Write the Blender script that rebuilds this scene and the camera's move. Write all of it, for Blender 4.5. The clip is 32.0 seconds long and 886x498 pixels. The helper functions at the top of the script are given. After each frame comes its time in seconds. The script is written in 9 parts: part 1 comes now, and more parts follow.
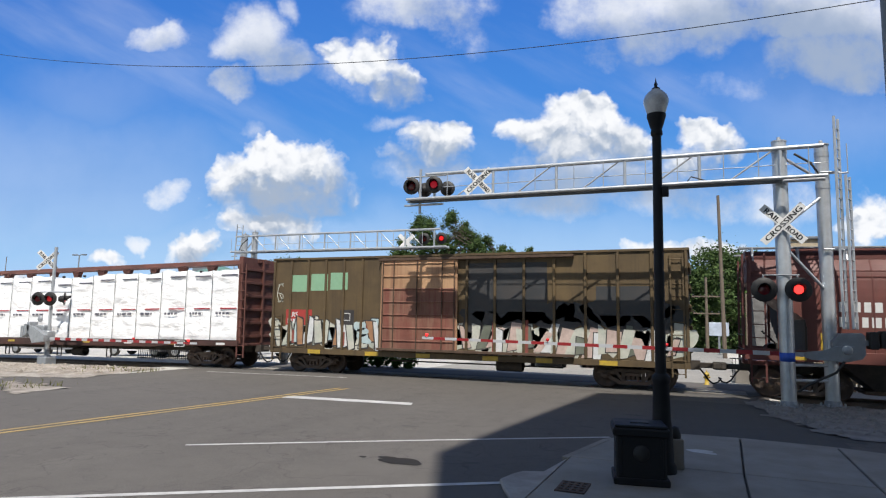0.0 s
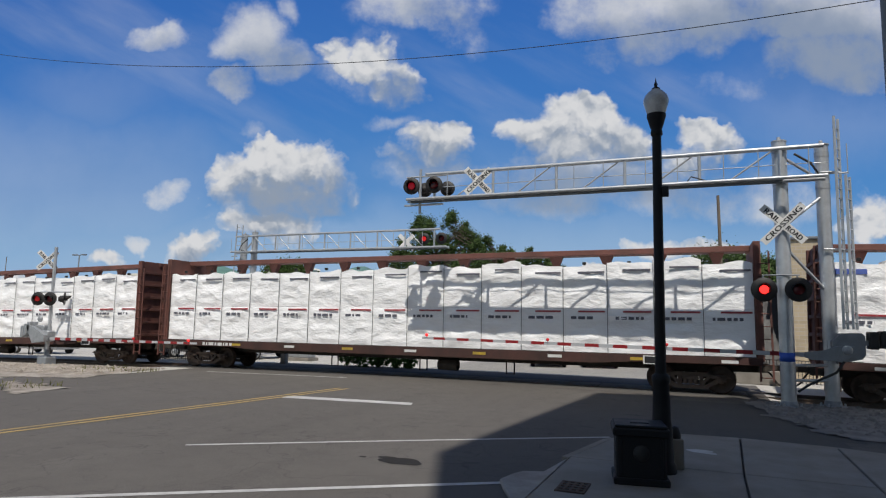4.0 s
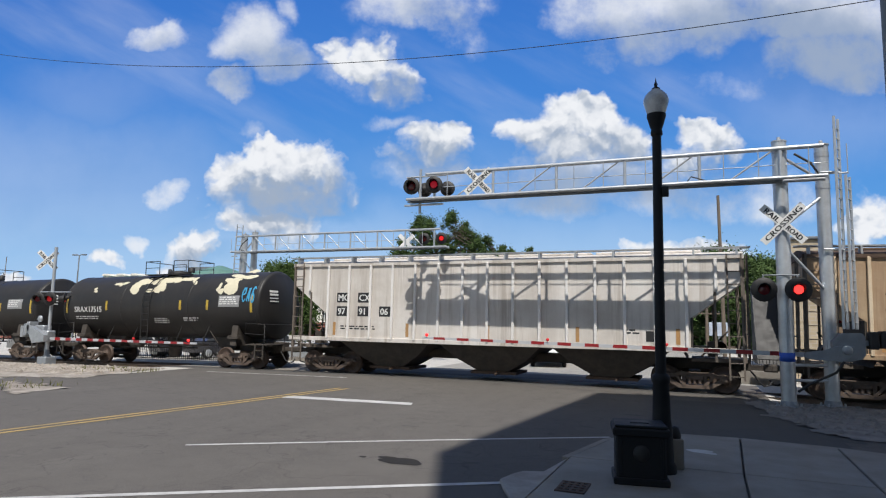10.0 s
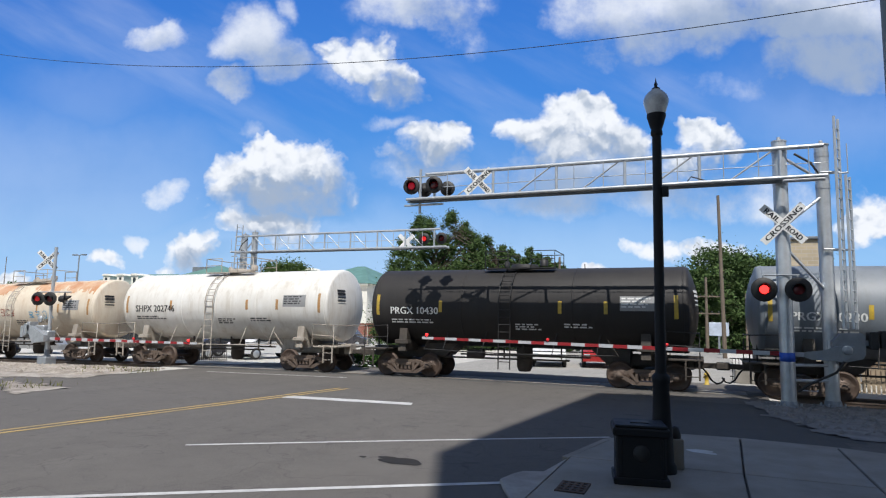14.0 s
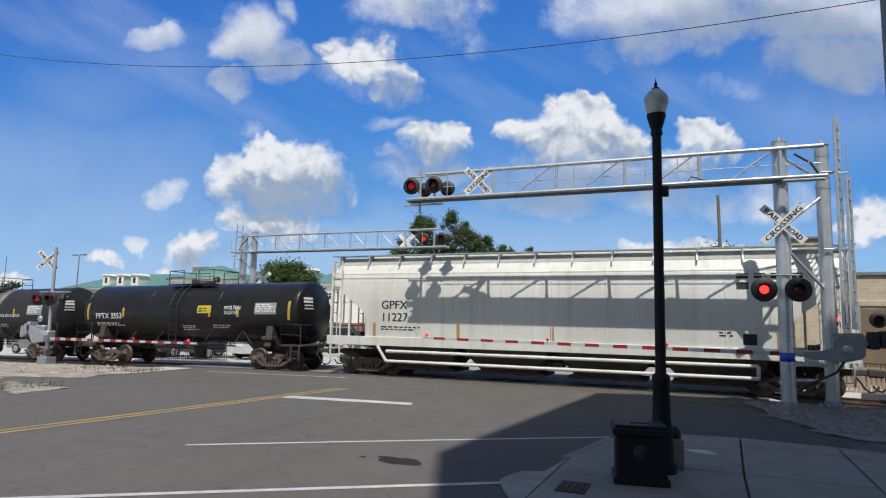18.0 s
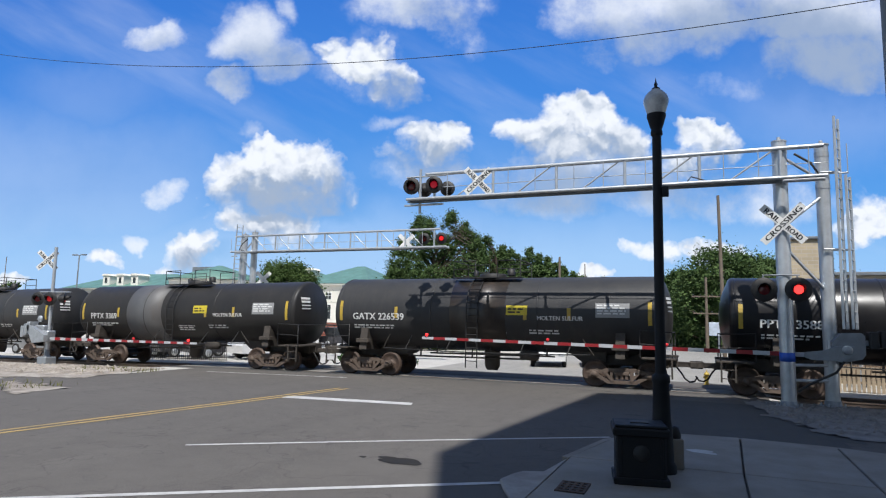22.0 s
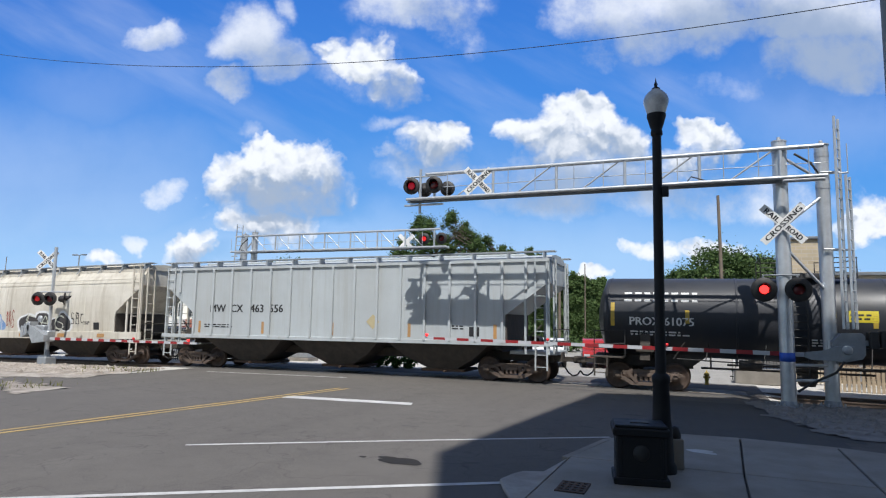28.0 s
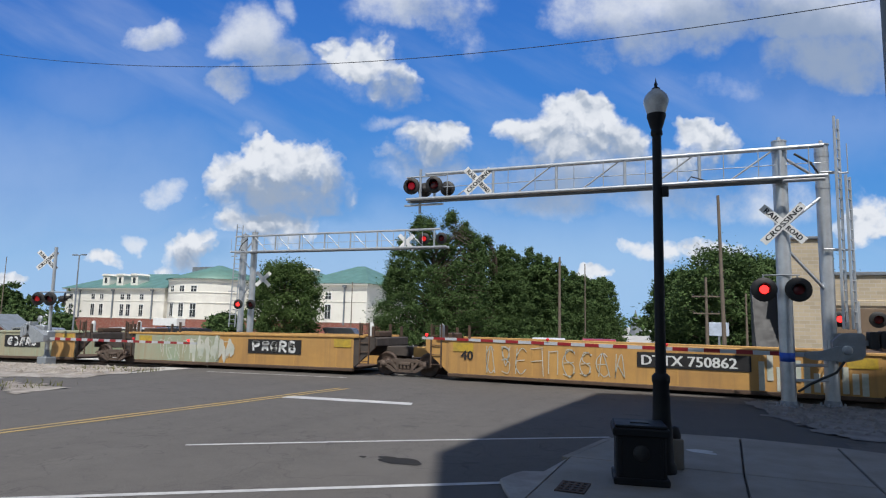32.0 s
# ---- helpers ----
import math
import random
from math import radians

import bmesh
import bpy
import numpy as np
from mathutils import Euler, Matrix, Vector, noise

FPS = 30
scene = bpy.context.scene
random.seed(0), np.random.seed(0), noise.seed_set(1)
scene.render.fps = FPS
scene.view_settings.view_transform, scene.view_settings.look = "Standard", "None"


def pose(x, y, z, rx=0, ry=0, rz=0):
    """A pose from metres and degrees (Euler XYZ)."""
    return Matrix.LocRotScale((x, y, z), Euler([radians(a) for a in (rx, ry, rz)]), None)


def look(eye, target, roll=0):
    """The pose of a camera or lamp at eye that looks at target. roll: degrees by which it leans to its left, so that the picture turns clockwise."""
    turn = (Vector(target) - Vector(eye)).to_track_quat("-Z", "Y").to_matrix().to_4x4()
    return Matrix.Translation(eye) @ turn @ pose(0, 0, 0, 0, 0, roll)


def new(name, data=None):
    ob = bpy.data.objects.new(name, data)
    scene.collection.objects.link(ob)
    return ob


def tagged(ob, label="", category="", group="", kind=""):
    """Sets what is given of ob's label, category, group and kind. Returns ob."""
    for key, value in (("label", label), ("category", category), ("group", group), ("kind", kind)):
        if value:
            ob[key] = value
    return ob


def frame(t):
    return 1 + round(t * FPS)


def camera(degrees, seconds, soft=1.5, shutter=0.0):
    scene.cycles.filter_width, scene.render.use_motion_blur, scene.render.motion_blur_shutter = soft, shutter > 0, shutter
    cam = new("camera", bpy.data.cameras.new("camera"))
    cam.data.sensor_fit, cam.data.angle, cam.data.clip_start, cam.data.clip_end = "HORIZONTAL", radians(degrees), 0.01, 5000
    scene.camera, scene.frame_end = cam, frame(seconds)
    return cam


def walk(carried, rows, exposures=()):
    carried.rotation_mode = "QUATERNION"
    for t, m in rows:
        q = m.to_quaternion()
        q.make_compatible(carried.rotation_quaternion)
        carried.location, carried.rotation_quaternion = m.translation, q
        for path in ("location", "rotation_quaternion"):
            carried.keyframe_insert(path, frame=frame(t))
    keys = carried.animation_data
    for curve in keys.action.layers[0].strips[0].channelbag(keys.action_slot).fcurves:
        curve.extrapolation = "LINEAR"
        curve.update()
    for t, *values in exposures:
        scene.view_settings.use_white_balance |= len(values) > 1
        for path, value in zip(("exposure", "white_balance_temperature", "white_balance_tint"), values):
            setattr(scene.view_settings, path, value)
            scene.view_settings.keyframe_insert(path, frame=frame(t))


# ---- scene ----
# One street crossing. x runs along the track in the train's direction, y away from the camera, rail head at z = 0.
cam = camera(70.96, 32.0, soft=1.2)
EYE = pose(0, 0, 2.154, 96.663, 0, 22.34) @ pose(0, 0, 0, 0, 0, 1.318)
walk(cam, [(0, EYE), (32, EYE)], exposures=[(0, 0.14, 6450, 10), (1, -0.22, 6450, 10), (2, -0.36, 6500, 10), (3, -0.38, 6500, 10), (6, -0.45, 6500, 10), (7, -0.46, 6350, 10), (8, -0.02, 6450, 10), (9.5, 0.0, 6400, 10), (11, 0.0, 6300, 10), (12, 0.1, 6200, 10), (14.2, 0.1, 6230, 10), (17, 0.13, 6180, 10), (18, -0.08, 6280, 10), (19, 0.06, 6160, 10), (20, 0.12, 6140, 10), (25, 0.12, 6140, 10), (28, 0.16, 6180, 10), (29, 0.03, 6180, 10), (29.9, -0.19, 6180, 10), (31.2, -0.24, 6200, 10), (32, -0.12, 6180, 10)])

# ---- light ----
SUN_TO = Vector((0.72, -1.85, 3.35)).normalized()
world = bpy.data.worlds.new("world")
scene.world = world
world.use_nodes = True
wn = world.node_tree
sky = wn.nodes.new("ShaderNodeTexSky")
sky.sky_type = "NISHITA"
sky.sun_disc = False
sky.sun_elevation = math.asin(SUN_TO.z)
sky.sun_rotation = math.atan2(SUN_TO.x, SUN_TO.y)
sky.air_density, sky.dust_density, sky.ozone_density = 1.0, 0.4, 2.0
wn.nodes["Background"].inputs[1].default_value = 0.104
deep = wn.nodes.new("ShaderNodeMix")
deep.data_type, deep.blend_type = "RGBA", "MULTIPLY"
deep.inputs[0].default_value = 1.0
deep.inputs[7].default_value = (0.92, 1.0, 1.03, 1)
wn.links.new(sky.outputs[0], deep.inputs[6])
# broken white cloud over the rest of the sky, as in the part that is seen
drift = wn.nodes.new("ShaderNodeTexNoise")
drift.inputs["Scale"].default_value, drift.inputs["Detail"].default_value = 3.0, 6
cover = wn.nodes.new("ShaderNodeMapRange")
cover.inputs[1].default_value, cover.inputs[2].default_value = 0.47, 0.62
where = wn.nodes.new("ShaderNodeTexCoord")
cloudy = wn.nodes.new("ShaderNodeMix")
cloudy.data_type = "RGBA"
cloudy.inputs[7].default_value = (3.4, 3.3, 3.15, 1)
wn.links.new(where.outputs["Generated"], drift.inputs["Vector"])
wn.links.new(drift.outputs[0], cover.inputs[0])
wn.links.new(cover.outputs[0], cloudy.inputs[0])
wn.links.new(deep.outputs[2], cloudy.inputs[6])
wn.links.new(cloudy.outputs[2], wn.nodes["Background"].inputs[0])
sun = new("sun", bpy.data.lights.new("sun", "SUN"))
sun.data.energy, sun.data.angle, sun.data.color = 4.9, radians(0.5), (1.0, 0.95, 0.87)
sun.matrix_world = look(SUN_TO * 60, (0, 0, 0))

# ---- lie of the land and the train's timing ----
TRACK_Y = 23.65


def lie(x):
    """Height of the rail head along the track: a low crest at the crossing."""
    u = 0.0005 * (x + 2.8) ** 2
    return -u / (1 + u / 3.0)


def travelled(t):
    return 18.539 * (t - 16) + 0.0065 * (t - 16) ** 2


# ---- materials ----
def nodes_of(name):
    m = bpy.data.materials.new(name)
    m.use_nodes = True
    return m, m.node_tree.nodes, m.node_tree.links, m.node_tree.nodes["Principled BSDF"]


def noise_node(n, l, scale, detail=4, stretch=(1, 1, 1), rough=0.6):
    tc = n.new("ShaderNodeTexCoord")
    mp = n.new("ShaderNodeMapping")
    mp.inputs["Scale"].default_value = stretch
    t = n.new("ShaderNodeTexNoise")
    t.inputs["Scale"].default_value, t.inputs["Detail"].default_value, t.inputs["Roughness"].default_value = scale, detail, rough
    l.new(tc.outputs["Object"], mp.inputs[0])
    l.new(mp.outputs[0], t.inputs["Vector"])
    return t.outputs[0]


def ramp(n, l, src, a, b):
    r = n.new("ShaderNodeMapRange")
    r.inputs[1].default_value, r.inputs[2].default_value = a, b
    l.new(src, r.inputs[0])
    return r.outputs[0]


def mixed(n, l, fac, a, b):
    m = n.new("ShaderNodeMix")
    m.data_type = "RGBA"
    for sock, v in ((m.inputs[0], fac), (m.inputs[6], a), (m.inputs[7], b)):
        if isinstance(v, (tuple, list)):
            sock.default_value = (*v, 1)
        elif isinstance(v, (int, float)):
            sock.default_value = v
        else:
            l.new(v, sock)
    return m.outputs[2]


def bumped(n, l, b, src, strength, dist=0.02):
    k = n.new("ShaderNodeBump")
    k.inputs["Strength"].default_value, k.inputs["Distance"].default_value = strength, dist
    l.new(src, k.inputs["Height"])
    l.new(k.outputs[0], b.inputs["Normal"])


def surface(name, base, other=None, scale=3.0, fine=40.0, rough=0.6, metal=0.0, streak=0.0, dirt=(0.1, 0.07, 0.05), grime=0.35, bump=0.15, lo=0.35, hi=0.7, spec=0.5):
    """Weathered surface: a base colour, a second tone in broad patches, fine grain, and dirt that may run in streaks."""
    m, n, l, b = nodes_of(name)
    other = other or tuple(c * 0.75 for c in base)
    broad = noise_node(n, l, scale, 5)
    col = mixed(n, l, ramp(n, l, broad, lo, hi), base, other)
    grain = noise_node(n, l, fine, 3)
    g = ramp(n, l, grain, 0.2, 0.9)
    dark = mixed(n, l, 0.22, col, dirt)
    col = mixed(n, l, g, col, dark)
    if grime:
        s = noise_node(n, l, scale * 1.7, 6, (1, 1, 1 - 0.93 * streak), 0.7)
        mul = n.new("ShaderNodeMath")
        mul.operation = "MULTIPLY"
        mul.inputs[1].default_value = grime
        l.new(ramp(n, l, s, 0.42, 0.75), mul.inputs[0])
        col = mixed(n, l, mul.outputs[0], col, dirt)
    if streak >= 0.7:
        # runs below the seams and broad sooty blotches
        for sc, stretch, a, z, amount, tone in ((3.4, (1, 1, 0.05), 0.5, 0.66, 0.55, dirt), (0.45, (1, 1, 1.6), 0.46, 0.68, 0.5, tuple(0.5 * c + 0.5 * d for c, d in zip(other, dirt)))):
            f = n.new("ShaderNodeMath")
            f.operation = "MULTIPLY"
            f.inputs[1].default_value = amount * min(1.0, grime * 2.2)
            l.new(ramp(n, l, noise_node(n, l, sc, 7, stretch, 0.68), a, z), f.inputs[0])
            col = mixed(n, l, f.outputs[0], col, tone)
    l.new(col, b.inputs["Base Color"])
    r = ramp(n, l, broad, 0.2, 0.8)
    mr = n.new("ShaderNodeMapRange")
    mr.inputs[3].default_value, mr.inputs[4].default_value = max(0.05, rough - 0.12), min(1, rough + 0.12)
    l.new(r, mr.inputs[0])
    l.new(mr.outputs[0], b.inputs["Roughness"])
    b.inputs["Metallic"].default_value = metal
    b.inputs["Specular IOR Level"].default_value = spec
    if bump:
        bumped(n, l, b, grain, bump, 0.01)
    return m


def plain(name, base, rough=0.6, metal=0.0):
    return surface(name, base, tuple(c * 0.9 for c in base), 6, 60, rough, metal, 0, tuple(c * 0.5 for c in base), 0.15, 0.05)


def glowing(name, colour, power):
    m, n, l, b = nodes_of(name)
    b.inputs["Base Color"].default_value = (*colour, 1)
    b.inputs["Emission Color"].default_value = (*colour, 1)
    b.inputs["Emission Strength"].default_value = power
    return m


def leafy(name, a, b_):
    m, n, l, b = nodes_of(name)
    gi = n.new("ShaderNodeNewGeometry")
    col = mixed(n, l, gi.outputs["Random Per Island"], a, b_)
    big = noise_node(n, l, 0.6, 3)
    col = mixed(n, l, ramp(n, l, big, 0.35, 0.65), col, mixed(n, l, 0.5, col, tuple(c * 0.6 for c in a)))
    l.new(col, b.inputs["Base Color"])
    b.inputs["Roughness"].default_value = 0.75
    b.inputs["Specular IOR Level"].default_value = 0.12
    b.inputs["Transmission Weight"].default_value = 0.0
    return m


def asphalt(name, base, other, patch=0.25):
    m, n, l, b = nodes_of(name)
    broad = noise_node(n, l, patch, 6)
    mid = noise_node(n, l, 2.2, 5)
    col = mixed(n, l, ramp(n, l, broad, 0.35, 0.65), base, other)
    col = mixed(n, l, ramp(n, l, mid, 0.45, 0.85), col, tuple(c * 0.72 for c in base))
    lanes = noise_node(n, l, 0.5, 4, (1.6, 0.08, 1))
    col = mixed(n, l, ramp(n, l, lanes, 0.52, 0.8), col, tuple(c * 0.7 for c in base))
    grit = noise_node(n, l, 90, 2)
    col = mixed(n, l, ramp(n, l, grit, 0.3, 0.8), col, tuple(min(1, c * 1.5) for c in other))
    v = n.new("ShaderNodeTexVoronoi")
    v.feature = "DISTANCE_TO_EDGE"
    v.inputs["Scale"].default_value = 0.22
    tc = n.new("ShaderNodeTexCoord")
    wob = n.new("ShaderNodeTexNoise")
    wob.inputs["Scale"].default_value = 0.9
    l.new(tc.outputs["Object"], wob.inputs["Vector"])
    add = n.new("ShaderNodeMix")
    add.data_type = "VECTOR"
    add.inputs[0].default_value = 0.75
    l.new(tc.outputs["Object"], add.inputs[4])
    sc = n.new("ShaderNodeVectorMath")
    sc.operation = "SCALE"
    sc.inputs["Scale"].default_value = 7.0
    l.new(wob.outputs["Color"], sc.inputs[0])
    ad = n.new("ShaderNodeVectorMath")
    l.new(sc.outputs[0], ad.inputs[0])
    l.new(tc.outputs["Object"], ad.inputs[1])
    l.new(ad.outputs[0], v.inputs["Vector"])
    crack = ramp(n, l, v.outputs["Distance"], 0.010, 0.0)
    mul = n.new("ShaderNodeMath")
    mul.operation = "MULTIPLY"
    mul.inputs[1].default_value = 0.45
    l.new(crack, mul.inputs[0])
    col = mixed(n, l, mul.outputs[0], col, tuple(c * 0.35 for c in base))
    l.new(col, b.inputs["Base Color"])
    b.inputs["Roughness"].default_value = 0.86
    b.inputs["Specular IOR Level"].default_value = 0.3
    bumped(n, l, b, grit, 0.35, 0.01)
    return m


def brickwork(name, a, b_, mortar, width=0.42, height=0.16):
    m, n, l, b = nodes_of(name)
    tc = n.new("ShaderNodeTexCoord")
    mp = n.new("ShaderNodeMapping")
    mp.inputs["Rotation"].default_value = (radians(90), 0, 0)
    t = n.new("ShaderNodeTexBrick")
    t.inputs["Color1"].default_value, t.inputs["Color2"].default_value, t.inputs["Mortar"].default_value = (*a, 1), (*b_, 1), (*mortar, 1)
    t.inputs["Scale"].default_value, t.inputs["Mortar Size"].default_value = 1.0, 0.012
    t.inputs["Brick Width"].default_value, t.inputs["Row Height"].default_value = width, height
    l.new(tc.outputs["Object"], mp.inputs[0])
    l.new(mp.outputs[0], t.inputs["Vector"])
    dirt = noise_node(n, l, 0.8, 5)
    col = mixed(n, l, ramp(n, l, dirt, 0.4, 0.9), t.outputs[0], tuple(c * 0.7 for c in a))
    l.new(col, b.inputs["Base Color"])
    b.inputs["Roughness"].default_value = 0.85
    bumped(n, l, b, t.outputs["Fac"], -0.4, 0.01)
    return m


ROAD = asphalt("asphalt_road", (0.077, 0.070, 0.063), (0.1, 0.091, 0.082))
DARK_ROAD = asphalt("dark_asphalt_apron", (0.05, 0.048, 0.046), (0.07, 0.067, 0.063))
FAR_ROAD = asphalt("pale_far_street", (0.2, 0.192, 0.176), (0.26, 0.248, 0.226))
LOT = asphalt("pale_lot", (0.32, 0.305, 0.28), (0.42, 0.4, 0.365))
GRAVEL = surface("gravel", (0.44, 0.4, 0.35), (0.2, 0.17, 0.14), 1.2, 22, 0.9, grime=0.5, bump=0.8)
BALLAST = surface("ballast", (0.16, 0.13, 0.11), (0.08, 0.065, 0.055), 2.0, 18, 0.95, grime=0.5, bump=1.0)
CONCRETE = surface("concrete", (0.28, 0.262, 0.232), (0.215, 0.2, 0.175), 0.9, 35, 0.85, grime=0.3, bump=0.2)
KERB = surface("kerb_concrete", (0.38, 0.36, 0.33), (0.28, 0.26, 0.24), 1.5, 30, 0.85, grime=0.4)
WHITE_LINE = surface("road_white", (0.62, 0.61, 0.59), (0.42, 0.41, 0.4), 1.2, 14, 0.7, grime=0.45, dirt=(0.15, 0.145, 0.14))
YELLOW_LINE = surface("road_yellow", (0.52, 0.34, 0.08), (0.32, 0.24, 0.1), 1.2, 14, 0.7, grime=0.45, dirt=(0.15, 0.13, 0.1))
ALUMINIUM = surface("aluminium", (0.6, 0.62, 0.64), (0.45, 0.47, 0.49), 2.5, 50, 0.42, 0.55, 0.6, (0.25, 0.25, 0.25), 0.25, 0.05)
GALVANISED = surface("galvanised_steel", (0.5, 0.52, 0.54), (0.38, 0.4, 0.42), 4, 50, 0.5, 0.6, 0.5, (0.2, 0.2, 0.2), 0.3, 0.05)
MACHINE_GREY = surface("grey_machine_paint", (0.28, 0.31, 0.34), (0.21, 0.235, 0.26), 2, 40, 0.5, 0.1, grime=0.25)
BLACK_METAL = surface("black_metal", (0.005, 0.006, 0.008), (0.008, 0.009, 0.012), 3, 50, 0.6, 0.0, grime=0.15, dirt=(0.02, 0.019, 0.018), bump=0.08, spec=0.25)
SIGNAL_BLACK = surface("signal_black", (0.009, 0.009, 0.009), (0.017, 0.016, 0.016), 3, 40, 0.6, grime=0.3, dirt=(0.035, 0.03, 0.028))
SIGN_WHITE = surface("sign_white", (0.82, 0.82, 0.8), (0.74, 0.74, 0.72), 2, 40, 0.45, grime=0.12, bump=0.02)
SIGN_BLACK = plain("sign_black", (0.015, 0.015, 0.016), 0.5)
LENS = plain("dark_red_lens", (0.12, 0.008, 0.01), 0.2)
GLOW = glowing("lit_red_lamp", (1.0, 0.035, 0.03), 2.6)
TIP_GLOW = glowing("angled_red_lamp", (0.22, 0.005, 0.012), 0.9)
ARM_GLOW = glowing("gate_tip_lamp", (1.0, 0.03, 0.03), 1.2)
DIM_GLOW = glowing("dim_red_lamp", (0.5, 0.012, 0.015), 0.35)
FAR_GLOW = glowing("far_red_lamp", (0.8, 0.02, 0.02), 0.9)
GATE_RED = plain("reflective_red", (0.3, 0.016, 0.02), 0.4)
GATE_WHITE = plain("reflective_white", (0.5, 0.51, 0.53), 0.4)
BLUE_BAND = plain("blue_band", (0.03, 0.1, 0.5), 0.5)
RUST = surface("rusty_steel", (0.12, 0.075, 0.05), (0.07, 0.045, 0.033), 3, 40, 0.85, 0.2, grime=0.4)
TRUCK_STEEL = surface("truck_casting", (0.13, 0.09, 0.069), (0.065, 0.047, 0.038), 3, 30, 0.8, 0.1, grime=0.5, dirt=(0.16, 0.13, 0.1))
WHEEL_STEEL = surface("wheel_steel", (0.1, 0.066, 0.05), (0.05, 0.036, 0.03), 4, 40, 0.6, 0.25, grime=0.4)
RAIL_STEEL = surface("rail_steel", (0.2, 0.15, 0.12), (0.12, 0.09, 0.07), 2, 30, 0.5, 0.5, grime=0.4)
UNDER = surface("dirty_black_underframe", (0.03, 0.026, 0.023), (0.055, 0.045, 0.037), 2, 30, 0.8, grime=0.5, dirt=(0.11, 0.09, 0.07))
WOOD_TIE = surface("creosoted_wood", (0.08, 0.06, 0.045), (0.13, 0.1, 0.075), 2, 30, 0.9)
POLE_WOOD = surface("weathered_pole_wood", (0.2, 0.16, 0.12), (0.13, 0.105, 0.08), 1, 20, 0.9, streak=1.0, grime=0.4)
GLASS = surface("window_glass", (0.02, 0.025, 0.03), (0.04, 0.05, 0.06), 0.3, 5, 0.15, 0.0, grime=0, bump=0)
GLOBE = surface("frosted_globe", (0.5, 0.53, 0.56), (0.38, 0.41, 0.44), 5, 40, 0.12, grime=0.25)
BARK = surface("bark", (0.1, 0.075, 0.055), (0.06, 0.046, 0.036), 3, 30, 0.95, streak=0.9)
LEAF = leafy("broad_leaves", (0.05, 0.085, 0.022), (0.1, 0.15, 0.045))
LEAF_DARK = leafy("dark_leaves", (0.045, 0.08, 0.025), (0.1, 0.15, 0.05))
WHITE_WALL = surface("cream_render", (0.8, 0.77, 0.69), (0.74, 0.71, 0.63), 0.4, 10, 0.85, grime=0.15, streak=0.6, dirt=(0.4, 0.36, 0.3), bump=0.03)
RED_BRICK = brickwork("red_brick", (0.28, 0.085, 0.055), (0.22, 0.07, 0.05), (0.3, 0.24, 0.2))
TAN_BRICK = brickwork("tan_brick", (0.52, 0.43, 0.3), (0.42, 0.345, 0.24), (0.5, 0.45, 0.38))
GREEN_ROOF = surface("green_metal_roof", (0.13, 0.27, 0.22), (0.1, 0.215, 0.18), 0.5, 8, 0.5, 0.1, grime=0.2, bump=0.05)
GREY_PAINT = surface("grey_metal", (0.2, 0.23, 0.26), (0.15, 0.17, 0.19), 1, 20, 0.6, grime=0.2)


